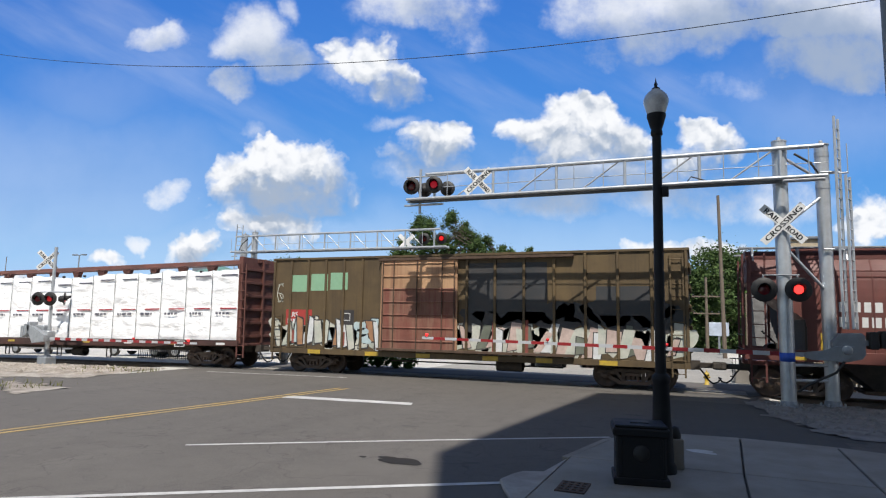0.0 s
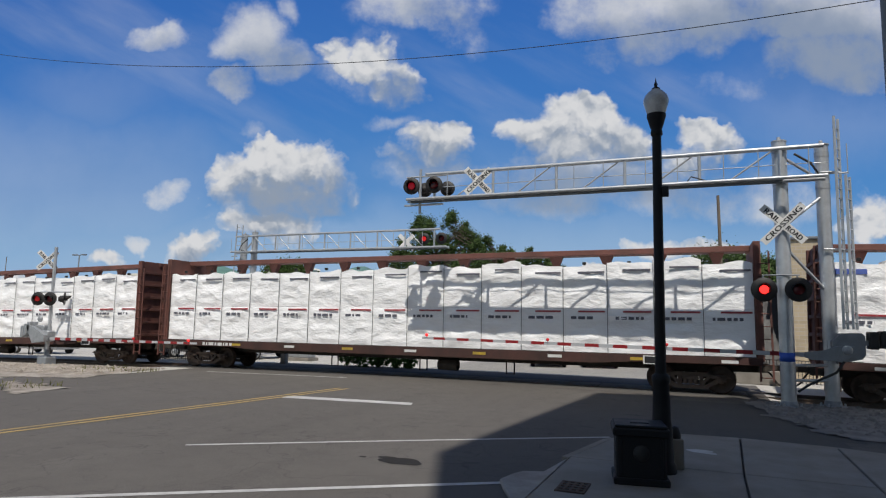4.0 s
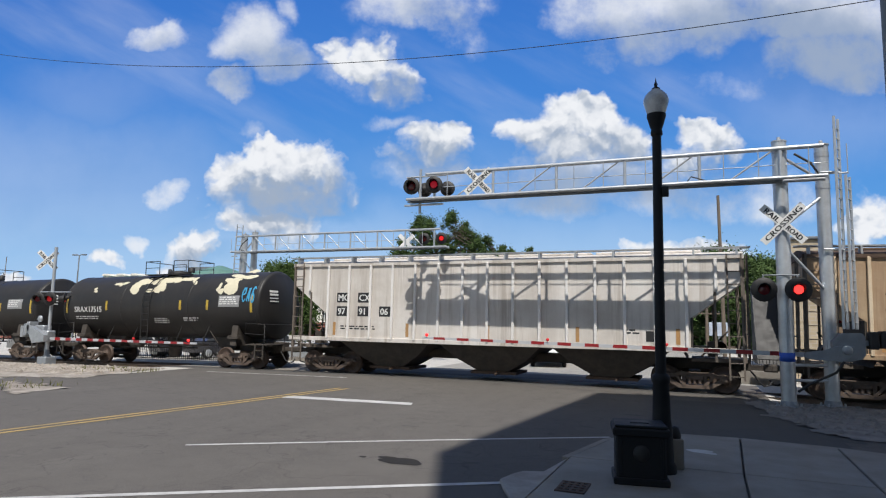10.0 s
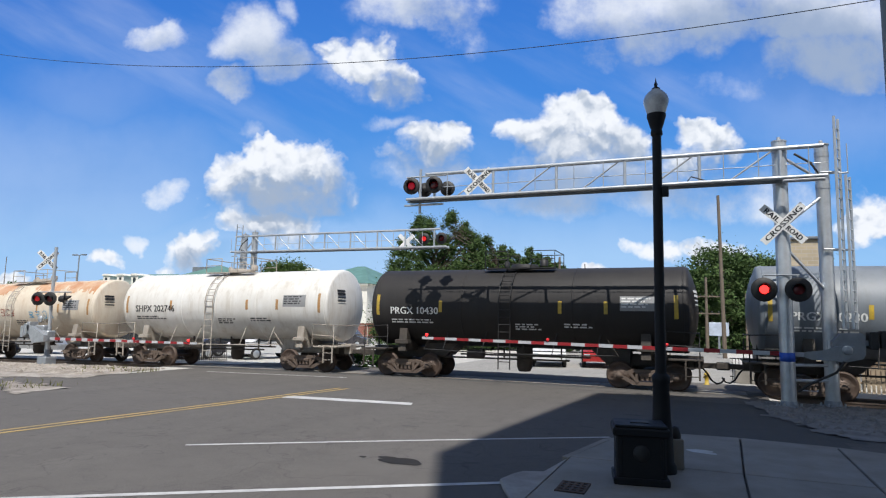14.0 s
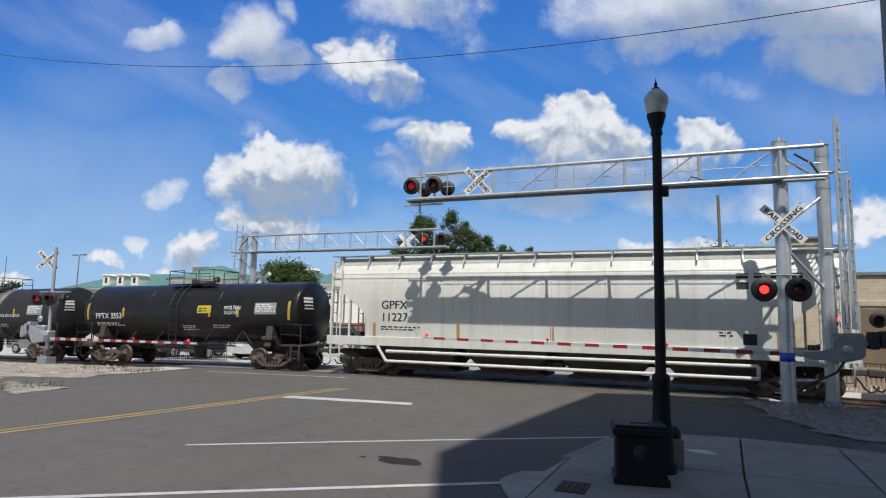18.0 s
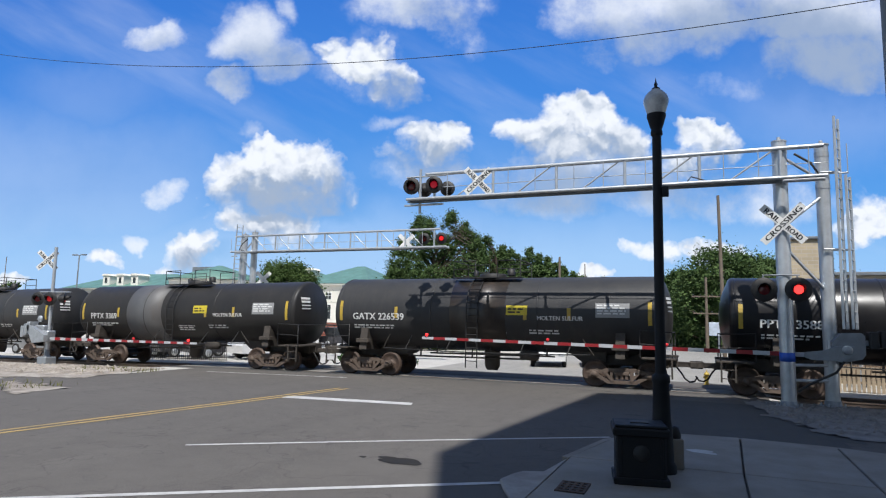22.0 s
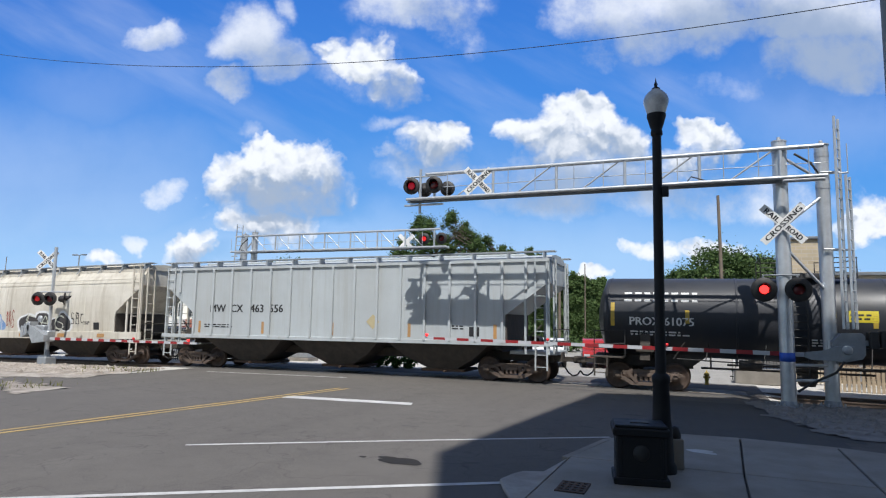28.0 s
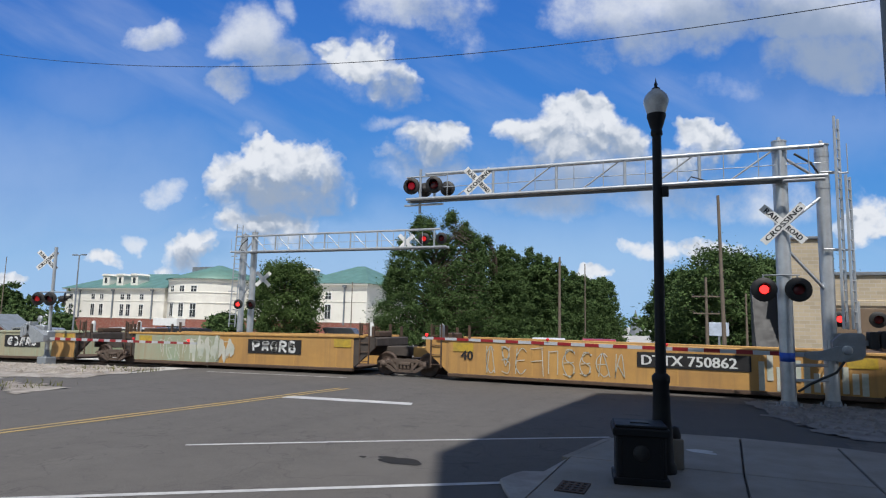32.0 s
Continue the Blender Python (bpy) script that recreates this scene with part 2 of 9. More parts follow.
# ---- mesh building ----
class Mesh:
    """Collects faces; turned into one mesh object by part()."""

    def __init__(self):
        self.v, self.f, self.s = [], [], []

    def add(self, verts, faces, smooth=False):
        o = len(self.v)
        self.v += [tuple(p) for p in verts]
        self.f += [tuple(o + i for i in f) for f in faces]
        self.s += [smooth] * len(faces)
        return self

    def box(self, x0, x1, y0, y1, z0, z1, c=0.0):
        if c <= 0:
            vs = [(x, y, z) for x in (x0, x1) for y in (y0, y1) for z in (z0, z1)]
            return self.add(vs, [(0, 1, 3, 2), (4, 6, 7, 5), (0, 4, 5, 1), (2, 3, 7, 6), (0, 2, 6, 4), (1, 5, 7, 3)])
        c = min(c, 0.45 * (x1 - x0), 0.45 * (y1 - y0), 0.45 * (z1 - z0))
        X, Y, Z = (x0, x1), (y0, y1), (z0, z1)
        vs, ix = [], {}
        for i in (0, 1):
            for j in (0, 1):
                for k in (0, 1):
                    p = (X[i], Y[j], Z[k])
                    d = (c * (1 - 2 * i), c * (1 - 2 * j), c * (1 - 2 * k))
                    for a in range(3):
                        q = [p[b] + (d[b] if b != a else 0) for b in range(3)]
                        ix[i, j, k, a] = len(vs)
                        vs.append(q)
        fs = []
        for a in range(3):
            b, e = [q for q in range(3) if q != a]
            for s in (0, 1):
                ring = []
                for u, w in ((0, 0), (1, 0), (1, 1), (0, 1)):
                    key = [0, 0, 0]
                    key[a], key[b], key[e] = s, u, w
                    ring.append(ix[(*key, a)])
                fs.append(ring if (s == 1) == (a != 1) else ring[::-1])
            for u in (0, 1):
                for w in (0, 1):
                    k0, k1 = [0, 0, 0], [0, 0, 0]
                    k0[a], k1[a] = 0, 1
                    k0[b] = k1[b] = u
                    k0[e] = k1[e] = w
                    fs.append([ix[(*k0, b)], ix[(*k1, b)], ix[(*k1, e)], ix[(*k0, e)]])
        for i in (0, 1):
            for j in (0, 1):
                for k in (0, 1):
                    fs.append([ix[i, j, k, 0], ix[i, j, k, 1], ix[i, j, k, 2]])
        return self.add(vs, fs)

    def tube(self, pts, r, n=8, r1=None, cap=True):
        """Round bar along the points."""
        pts = [Vector(p) for p in pts]
        vs, fs = [], []
        m = len(pts)
        ref = None
        for i, p in enumerate(pts):
            d = (pts[min(i + 1, m - 1)] - pts[max(i - 1, 0)]).normalized()
            if ref is None:
                ref = d.orthogonal().normalized()
            a = (ref - d * ref.dot(d))
            a = a.normalized() if a.length > 1e-6 else d.orthogonal().normalized()
            ref = a
            b = d.cross(a)
            rr = r if r1 is None else r + (r1 - r) * i / (m - 1)
            for k in range(n):
                w = 2 * math.pi * k / n
                vs.append(p + a * (rr * math.cos(w)) + b * (rr * math.sin(w)))
        for i in range(m - 1):
            for k in range(n):
                k2 = (k + 1) % n
                fs.append((i * n + k, i * n + k2, (i + 1) * n + k2, (i + 1) * n + k))
        self.add(vs, fs, True)
        if cap:
            self.add(vs[:n], [tuple(range(n))[::-1]])
            self.add(vs[-n:], [tuple(range(n))])
        return self

    def lathe(self, prof, n=24, axis="z", at=(0, 0, 0), smooth=True):
        """Turns a profile of (radius, along) round an axis."""
        vs, fs = [], []
        for r, h in prof:
            for k in range(n):
                w = 2 * math.pi * k / n
                a, b = r * math.cos(w), r * math.sin(w)
                p = {"z": (a, b, h), "x": (h, a, b), "y": (b, h, a)}[axis]
                vs.append((p[0] + at[0], p[1] + at[1], p[2] + at[2]))
        for i in range(len(prof) - 1):
            for k in range(n):
                k2 = (k + 1) % n
                fs.append((i * n + k, i * n + k2, (i + 1) * n + k2, (i + 1) * n + k))
        return self.add(vs, fs, smooth)

    def prism(self, poly, a, b, axis="y", smooth=False):
        """Sweeps a polygon of (u, v) between a and b: axis y takes (x, z), axis x (y, z), axis z (x, y)."""
        n = len(poly)
        mk = {"y": lambda u, v, w: (u, w, v), "x": lambda u, v, w: (w, u, v), "z": lambda u, v, w: (u, v, w)}[axis]
        vs = [mk(u, v, a) for u, v in poly] + [mk(u, v, b) for u, v in poly]
        self.add(vs, [(i, (i + 1) % n, n + (i + 1) % n, n + i) for i in range(n)], smooth)
        self.add(vs[:n], [tuple(range(n))[::-1]])
        self.add(vs[n:], [tuple(range(n))])
        return self

    def beam(self, p, q, w, h):
        """Square bar from p to q."""
        p, q = Vector(p), Vector(q)
        d = (q - p).normalized()
        side = d.cross(Vector((0, 0, 1)))
        side = side.normalized() if side.length > 1e-4 else Vector((1, 0, 0))
        up = side.cross(d)
        vs = [e + side * (i * w / 2) + up * (j * h / 2) for e in (p, q) for i, j in ((-1, -1), (1, -1), (1, 1), (-1, 1))]
        return self.add(vs, [(3, 2, 1, 0), (4, 5, 6, 7), (0, 1, 5, 4), (1, 2, 6, 5), (2, 3, 7, 6), (3, 0, 4, 7)])

    def data(self, name, material):
        me = bpy.data.meshes.new(name)
        me.from_pydata(self.v, [], self.f)
        me.polygons.foreach_set("use_smooth", self.s)
        bm = bmesh.new()
        bm.from_mesh(me)
        bmesh.ops.recalc_face_normals(bm, faces=bm.faces)
        bm.to_mesh(me)
        bm.free()
        me.materials.append(material)
        return me


def part(name, mesh, material, parent=None, label="", at=None):
    """Links a mesh (or shared mesh data) as one object under a thing or under a part."""
    me = mesh.data(name, material) if isinstance(mesh, Mesh) else mesh
    ob = new(name, me)
    if parent is not None:
        ob.parent = parent
    if at is not None:
        ob.matrix_basis = at
    return tagged(ob, label)


def thing(name, label, category, group="", at=None, kind=""):
    ob = new(name)
    ob.empty_display_size = 0.3
    if at is not None:
        ob.matrix_basis = at
    return tagged(ob, label, category, group, kind)


def text_data(words, height, material, width=1.0):
    """Flat letters from the built-in font, as (verts, faces) in the u, v plane, starting at 0, 0."""
    cu = bpy.data.curves.new("letters", "FONT")
    cu.body = words
    cu.size = height / 0.7
    cu.resolution_u = 2
    ob = bpy.data.objects.new("letters", cu)
    me = bpy.data.meshes.new_from_object(ob)
    vs = [(v.co.x * width, v.co.y) for v in me.vertices]
    fs = [tuple(p.vertices) for p in me.polygons]
    bpy.data.objects.remove(ob)
    bpy.data.curves.remove(cu)
    bpy.data.meshes.remove(me)
    return vs, fs


def lettering(parent, words, x, z, height, material, surf, width=1.0, name="lettering", label="", bold=0.0):
    vs, fs = text_data(words, height, material, width)
    m = Mesh()
    m.add([surf(x + u, z + v, 0.006) for u, v in vs], fs)
    if bold:
        m.add([surf(x + u + bold, z + v, 0.0075) for u, v in vs], fs)
    return part(name, m, material, parent, label)


def patch(parent, x0, x1, z0, z1, material, surf, name="panel", label="", off=0.005, nz=6):
    m = Mesh()
    vs, fs = [], []
    for i in range(nz + 1):
        z = z0 + (z1 - z0) * i / nz
        vs += [surf(x0, z, off), surf(x1, z, off)]
    for i in range(nz):
        fs.append((2 * i, 2 * i + 1, 2 * i + 3, 2 * i + 2))
    m.add(vs, fs)
    return part(name, m, material, parent, label)


def bars(parent, x, z, width, rows, material, surf, rng, h=0.055, name="small_lettering"):
    """Lines of unreadable small print, as bars."""
    m = Mesh()
    for r in range(rows):
        u, zz = x, z - r * h * 1.9
        end = x + width * rng.uniform(0.7, 1.0)
        while u < end:
            w = rng.uniform(0.08, 0.3) if h < 0.25 else h * rng.uniform(0.5, 0.85)
            m.add([surf(u, zz, 0.006), surf(min(u + w, end), zz, 0.006), surf(min(u + w, end), zz + h, 0.006), surf(u, zz + h, 0.006)], [(0, 1, 2, 3)])
            u += w + (0.06 if h < 0.25 else 0.3 * h)
            if h >= 0.25:
                part(name, m, material, parent)
                m = Mesh()
    return part(name, m, material, parent) if m.v else None


def ribbon(mesh, pts, w, surf, off):
    """A painted stroke of width w along points (x, z)."""
    vs, fs = [], []
    for i, (x, z) in enumerate(pts):
        a, b = pts[max(i - 1, 0)], pts[min(i + 1, len(pts) - 1)]
        dx, dz = b[0] - a[0], b[1] - a[1]
        k = math.hypot(dx, dz) or 1
        nx, nz = -dz / k * w / 2, dx / k * w / 2
        vs += [surf(x + nx, z + nz, off), surf(x - nx, z - nz, off)]
    for i in range(len(pts) - 1):
        fs.append((2 * i, 2 * i + 1, 2 * i + 3, 2 * i + 2))
    mesh.add(vs, fs)


GLYPH_STROKES = [((0.1, 0), (0.1, 1)), ((0.1, 1), (0.7, 0.9), (0.75, 0.6), (0.1, 0.5)), ((0.1, 0.5), (0.8, 0.4), (0.8, 0.1), (0.1, 0)), ((0.85, 0.85), (0.5, 1), (0.1, 0.7), (0.1, 0.3), (0.5, 0), (0.9, 0.2)),
                 ((0.1, 0.95), (0.9, 1.0)), ((0.9, 1), (0.9, 0)), ((0.1, 1), (0.5, 0.3), (0.9, 1)), ((0.85, 0.9), (0.3, 1), (0.2, 0.65), (0.8, 0.4), (0.7, 0.05), (0.1, 0.1)), ((0.1, 0.5), (0.8, 0.55)), ((0.3, 0.5), (0.9, 0)), ((0.1, 0.0), (0.5, 1.0), (0.9, 0.0))]


def scrawl(parent, x0, x1, z0, z1, material, surf, seed, w=0.07, letters=6, name="graffiti", label="", off=0.007, turns=3):
    """A row of looping spray-can strokes."""
    rng = random.Random(seed)
    m = Mesh()
    step = (x1 - x0) / letters
    for i in range(letters):
        cx = x0 + step * (i + 0.5)
        cz = (z0 + z1) / 2
        strokes = rng.sample(GLYPH_STROKES, min(len(GLYPH_STROKES), turns))
        sw, sh, tilt = step * rng.uniform(0.62, 0.92), (z1 - z0) * rng.uniform(0.75, 1.0), rng.uniform(-0.15, 0.2)
        m = Mesh()
        for st in strokes:
            pts = [(cx + (u - 0.5 + tilt * (v - 0.5)) * sw + rng.uniform(-0.03, 0.03) * sw, cz + (v - 0.5) * sh) for u, v in st]
            curve = []
            for a in range(len(pts) - 1):
                p0, p1, p2, p3 = pts[max(a - 1, 0)], pts[a], pts[a + 1], pts[min(a + 2, len(pts) - 1)]
                for k in range(6):
                    t = k / 6
                    curve.append(tuple(0.5 * (2 * p1[q] + (p2[q] - p0[q]) * t + (2 * p0[q] - 5 * p1[q] + 4 * p2[q] - p3[q]) * t * t + (3 * p1[q] - p0[q] - 3 * p2[q] + p3[q]) * t ** 3) for q in (0, 1)))
            curve.append(pts[-1])
            ribbon(m, curve, w, surf, off)
        part(name, m, material, parent, label)


def blob(parent, x, z, w, h, material, surf, seed, off=0.006, name="graffiti", label="", n=26, ragged=0.3, mesh=None):
    """An uneven painted or peeled patch."""
    rng = random.Random(seed)
    m = mesh or Mesh()
    ph = [rng.uniform(0, 6.28) for _ in range(4)]
    rim = []
    for k in range(n):
        a = 2 * math.pi * k / n
        r = 1 + ragged * sum(math.sin((j + 2) * a + ph[j]) / (j + 1.5) for j in range(4))
        rim.append((x + math.cos(a) * r * w / 2, z + math.sin(a) * r * h / 2))
    rings = 4
    vs = [surf(x, z, off)]
    for q in range(1, rings + 1):
        vs += [surf(x + (u - x) * q / rings, z + (v - z) * q / rings, off) for u, v in rim]
    fs = [(0, 1 + k, 1 + (k + 1) % n) for k in range(n)]
    for q in range(rings - 1):
        o = 1 + q * n
        fs += [(o + k, o + (k + 1) % n, o + n + (k + 1) % n, o + n + k) for k in range(n)]
    m.add(vs, fs)
    return m if mesh is not None else part(name, m, material, parent, label)

# ---- ground, road, pavement ----
def sheet(name, cells, z_of, material, kind="structure", label="", category="", parent=None):
    """A surface from (x0, x1, y0, y1) cells that follows a height function."""
    m, seen = Mesh(), {}
    fs = []
    for x0, x1, y0, y1 in cells:
        q = []
        for p in ((x0, y0), (x1, y0), (x1, y1), (x0, y1)):
            k = (round(p[0], 3), round(p[1], 3))
            if k not in seen:
                seen[k] = len(m.v)
                m.v.append((p[0], p[1], z_of(*p)))
            q.append(seen[k])
        fs.append(tuple(q))
    m.f, m.s = fs, [True] * len(fs)
    ob = part(name, m, material, parent, label)
    return tagged(ob, label, category, "", kind)


def cells(xs, ys, keep=lambda x, y: True):
    return [(a, b, c, d) for a, b in zip(xs, xs[1:]) for c, d in zip(ys, ys[1:]) if keep((a + b) / 2, (c + d) / 2)]


def steps(a, b, d):
    n = max(1, round((b - a) / d))
    return [a + (b - a) * i / n for i in range(n + 1)]


ROAD_W, ROAD_E = -23.0, 2.0


def ground_z(x, y):
    z = lie(x) - 0.03
    if abs(y - TRACK_Y) < 2.4 and not ROAD_W - 0.6 < x < ROAD_E + 0.3:
        z -= 0.13
    return z


far = [-3000, -1500, -700, -350, -200, -130, -100]
xs = far + steps(-80, -40, 5)[:-1] + steps(-40, 12, 1.0) + [16, 20, 30, 40, 60] + [-v for v in far[::-1]]
ys = [-3000, -1000, -300, -100, -50, -20, -8, 0] + steps(2, 20, 2)[:-1] + steps(20, 28, 0.4) + [30, 34, 40, 50, 65, 80, 100, 130, 180, 260, 400, 800, 1600, 3500]
sheet("ground", cells(xs, ys), ground_z, LOT, label="pale worn lot and dry ground around the crossing", category="ground")

road_cells = cells(steps(-40, 6, 1.0), [-30, -20, -12, -6] + steps(-2, 27, 1.0),
                   lambda x, y: (x > -21.5 or y < 16.2) and (ROAD_W < x < ROAD_E + 4 or y < 11) and (y < 19.5 or x < 1.6) and not (y > 21 and x < ROAD_W + 0.5))
sheet("road", road_cells, lambda x, y: lie(x) - 0.012, ROAD, label="worn grey asphalt street over the crossing", category="road")
sheet("far_road", cells(steps(-12, 2, 1.0), [27, 28, 30, 33, 36, 44, 54, 66, 80]), lambda x, y: lie(x) - 0.012, FAR_ROAD, label="pale worn street beyond the track", category="road")
# a stretch of asphalt in a darker tone than the road
sheet("dark_road_apron", cells(steps(-1.4, 3.8, 0.4), steps(13.0, 20.2, 0.4), lambda x, y: x > -1.2 + 0.5 * max(0, 13.8 - y) and x - 0.4 * (y - 14) < 2.6), lambda x, y: lie(x) - 0.006, DARK_ROAD, label="darker asphalt area beside the pavement", category="road")
bank = random.Random(4)
sheet("gravel_verge", cells(steps(-60, -17.25, 0.25), steps(11.4, 21.2, 0.2), lambda x, y: (x < -20.9 - 0.55 * max(0, y - 18.4) + 0.7 * noise.noise((x * 0.9, y * 0.9, 2)) and y > 15.1 + 0.5 * max(x + 23.3, -1.5) + 0.5 * noise.noise((x * 0.8, y, 5))) or (x < -17.6 + 0.6 * noise.noise((x, y, 8)) and 11.9 - 0.6 * (x + 18) < y < 13.5 - 0.2 * (x + 18) + 0.5 * noise.noise((x * 1.2, 3, 1)) and x > -21.5)), lambda x, y: lie(x) + 0.004 + 0.02 * noise.noise((x * 1.3, y * 1.3, 0)), GRAVEL, label="pale crushed stone verge beside the track", category="gravel")

# loose stones on the verge
stones = Mesh()
for _ in range(900):
    x, y = bank.uniform(-34, -21.6), bank.uniform(16.8, 21.0)
    r = bank.uniform(0.03, 0.12)
    z = lie(x)
    pts = [(x + r * math.cos(a + bank.uniform(-0.4, 0.4)), y + r * math.sin(a), z) for a in (0, 1.3, 2.5, 3.8, 5.0)]
    stones.add(pts + [(x + bank.uniform(-0.3, 0.3) * r, y, z + r * bank.uniform(0.5, 0.9))], [(i, (i + 1) % 5, 5) for i in range(5)])
weeds = Mesh()
for _ in range(520):
    x, y = bank.uniform(-25, -17.9), bank.choice((bank.gauss(13.2, 0.7), bank.gauss(19.6, 0.5)))
    if x > -18.4 - 0.5 * max(0, y - 15):
        continue
    hgt, a = bank.uniform(0.05, 0.2), bank.uniform(0, 6.28)
    dx, dy = 0.02 * math.cos(a), 0.02 * math.sin(a)
    lx, ly = bank.uniform(-0.1, 0.1), bank.uniform(-0.1, 0.1)
    weeds.add([(x - dx, y - dy, lie(x) - 0.01), (x + dx, y + dy, lie(x) - 0.01), (x + lx, y + ly, lie(x) + hgt)], [(0, 1, 2)])
tagged(part("weeds", weeds, leafy("dry_weeds", (0.12, 0.13, 0.04), (0.22, 0.2, 0.08))), "sparse dry weeds on the stone verge", "weeds", "", "stuff")
tagged(part("loose_stones", stones, GRAVEL), "loose pale stones scattered by the track", "stones", "", "stuff")


def painted(name, quad, material, label, n=14, lift=0.0):
    """A painted strip between two long edges: quad = a0, a1 (one edge), b0, b1 (other edge)."""
    m = Mesh()
    a0, a1, b0, b1 = [Vector((*p, 0)) for p in quad]
    vs, fs = [], []
    for i in range(n + 1):
        t = i / n
        for p in (a0.lerp(a1, t), b0.lerp(b1, t)):
            vs.append((p.x, p.y, lie(p.x) - 0.006 + lift))
    for i in range(n):
        fs.append((2 * i, 2 * i + 1, 2 * i + 3, 2 * i + 2))
    m.add(vs, fs)
    return tagged(part(name, m, material), label, "road marking", "", "structure")


painted("stop_line", ((-10.74, 14.62), (-6.95, 14.98), (-10.84, 15.12), (-7.1, 15.4)), WHITE_LINE, "white painted stop line across one lane")
for k, dx in enumerate((0.0, 0.3)):
    painted("centre_line", ((-12.45 + dx, 6.0), (-10.75 + dx, 17.6), (-12.33 + dx, 6.0), (-10.63 + dx, 17.6)), YELLOW_LINE, "faded double yellow centre line")
    painted("centre_line", ((-14.4 + dx, -8.0), (-12.45 + dx, 6.0), (-14.28 + dx, -8.0), (-12.33 + dx, 6.0)), YELLOW_LINE, "faded double yellow centre line")
painted("parking_line", ((-8.06, 8.38), (-1.62, 12.75), (-8.12, 8.46), (-1.68, 12.83)), WHITE_LINE, "thin white angled parking line")
painted("parking_line", ((-9.2, 3.9), (-2.5, 8.4), (-9.27, 4.0), (-2.57, 8.5)), WHITE_LINE, "thin white angled parking line")
painted("crossing_line", ((-19.0, 20.6), (-12.5, 20.9), (-19.0, 20.72), (-12.5, 21.02)), WHITE_LINE, "thin pale joint line before the rails")
OIL = surface("oil_stain", (0.018, 0.017, 0.016), (0.03, 0.028, 0.026), 4, 40, 0.75, grime=0.2, dirt=(0.05, 0.047, 0.044), spec=0.12)
for x, y, w, h, sd in ((-4.31, 8.98, 0.62, 0.5, 3), (-4.62, 9.12, 0.26, 0.2, 8), (-5.0, 9.0, 0.16, 0.08, 5)):
    b = blob(None, x, y, w, h, OIL, lambda u, v, o: (u, v, lie(u) - 0.012 + o), sd, 0.005, "oil_stain", ragged=0.22)
    tagged(b, "dark dripped oil stain on the asphalt", "oil stain", "", "structure")
rng0 = random.Random(12)
for x, y, w, h in ((-1.5, 16.2, 0.5, 0.2), (-5.6, 12.0, 0.3, 0.12), (-3.0, 17.8, 0.4, 0.15)):
    flat = lambda u, v, o: (u, v, lie(u) - 0.012 + o)
    b = blob(None, x, y, w, h, DARK_ROAD, flat, rng0.random(), 0.005, "tar_patch")
    tagged(b, "dark tar patch in the road", "tar patch", "", "structure")

# pavement of slabs with a kerb
pavement = tagged(new("pavement"), "grey concrete pavement with a kerb ramp", "pavement", "", "structure")


def slab(poly, z1=0.06, name="slab", mat=CONCRETE, label=""):
    m = Mesh()
    c = Vector((sum(p[0] for p in poly) / len(poly), sum(p[1] for p in poly) / len(poly)))
    inner = [tuple(Vector(p) + (c - Vector(p)).normalized() * 0.025) for p in poly]
    n = len(poly)
    vs = [(x, y, -0.2) for x, y in poly] + [(x, y, z1 - 0.012) for x, y in poly] + [(x, y, z1) for x, y in inner]
    fs = [(i, (i + 1) % n, n + (i + 1) % n, n + i) for i in range(n)] + [(n + i, n + (i + 1) % n, 2 * n + (i + 1) % n, 2 * n + i) for i in range(n)] + [tuple(range(2 * n, 3 * n))]
    m.add(vs, fs)
    return part(name, m, mat, pavement, label)


slab([(-1.95, 10.3), (0.55, 10.3), (0.68, 13.54), (-0.56, 13.42), (-1.56, 12.18)])
slab([(0.58, 10.3), (2.2, 10.3), (2.25, 13.38), (0.71, 13.54)])
slab([(2.23, 10.3), (3.5, 10.3), (3.05, 13.1), (2.28, 13.37)])
slab([(-2.0, 6.6), (0.5, 6.6), (0.55, 10.27), (-1.94, 10.27)])
slab([(0.53, 6.6), (2.14, 6.6), (2.2, 10.27), (0.58, 10.27)])
slab([(2.17, 6.6), (4.2, 6.6), (3.5, 10.27), (2.23, 10.27)])
slab([(-2.0, 0.8), (0.45, 0.8), (0.5, 6.57), (-2.0, 6.57)])
slab([(0.48, 0.8), (4.4, 0.8), (4.2, 6.57), (0.53, 6.57)])
slab([(-2.3, -3.2), (4.6, -3.2), (4.4, 0.77), (-2.0, 0.77)])
rim = ((-1.97, 10.3), (-1.58, 12.19), (-0.57, 13.44), (0.7, 13.56), (2.27, 13.4), (3.06, 13.12))
out = ((-2.08, 10.32), (-1.69, 12.25), (-0.62, 13.56), (0.7, 13.68), (2.29, 13.52), (3.1, 13.23))
for i in range(5):
    slab([rim[i], rim[i + 1], out[i + 1], out[i]], 0.045, "kerb", CONCRETE)
slab([(-2.02, 7.5), (-1.98, 10.28), (-2.06, 9.63), (-2.11, 9.22), (-2.41, 9.1), (-2.51, 8.86), (-2.57, 8.5), (-2.42, 8.14), (-2.14, 7.58)], 0.035, "kerb_ramp", KERB, "pale worn kerb ramp")
slab([(-2.2, 0.0), (-2.04, 0.0), (-2.04, 7.48), (-2.2, 7.48)], 0.05, "kerb", KERB)
patchy = tagged(part("paint_splash", blob(None, 0.0, 11.75, 0.5, 0.3, WHITE_LINE, lambda u, v, o: (u, v, 0.061 + o), 5, 0.004, mesh=Mesh()), WHITE_LINE), "pale splash of blue-white paint on the pavement", "paint mark", "", "structure")
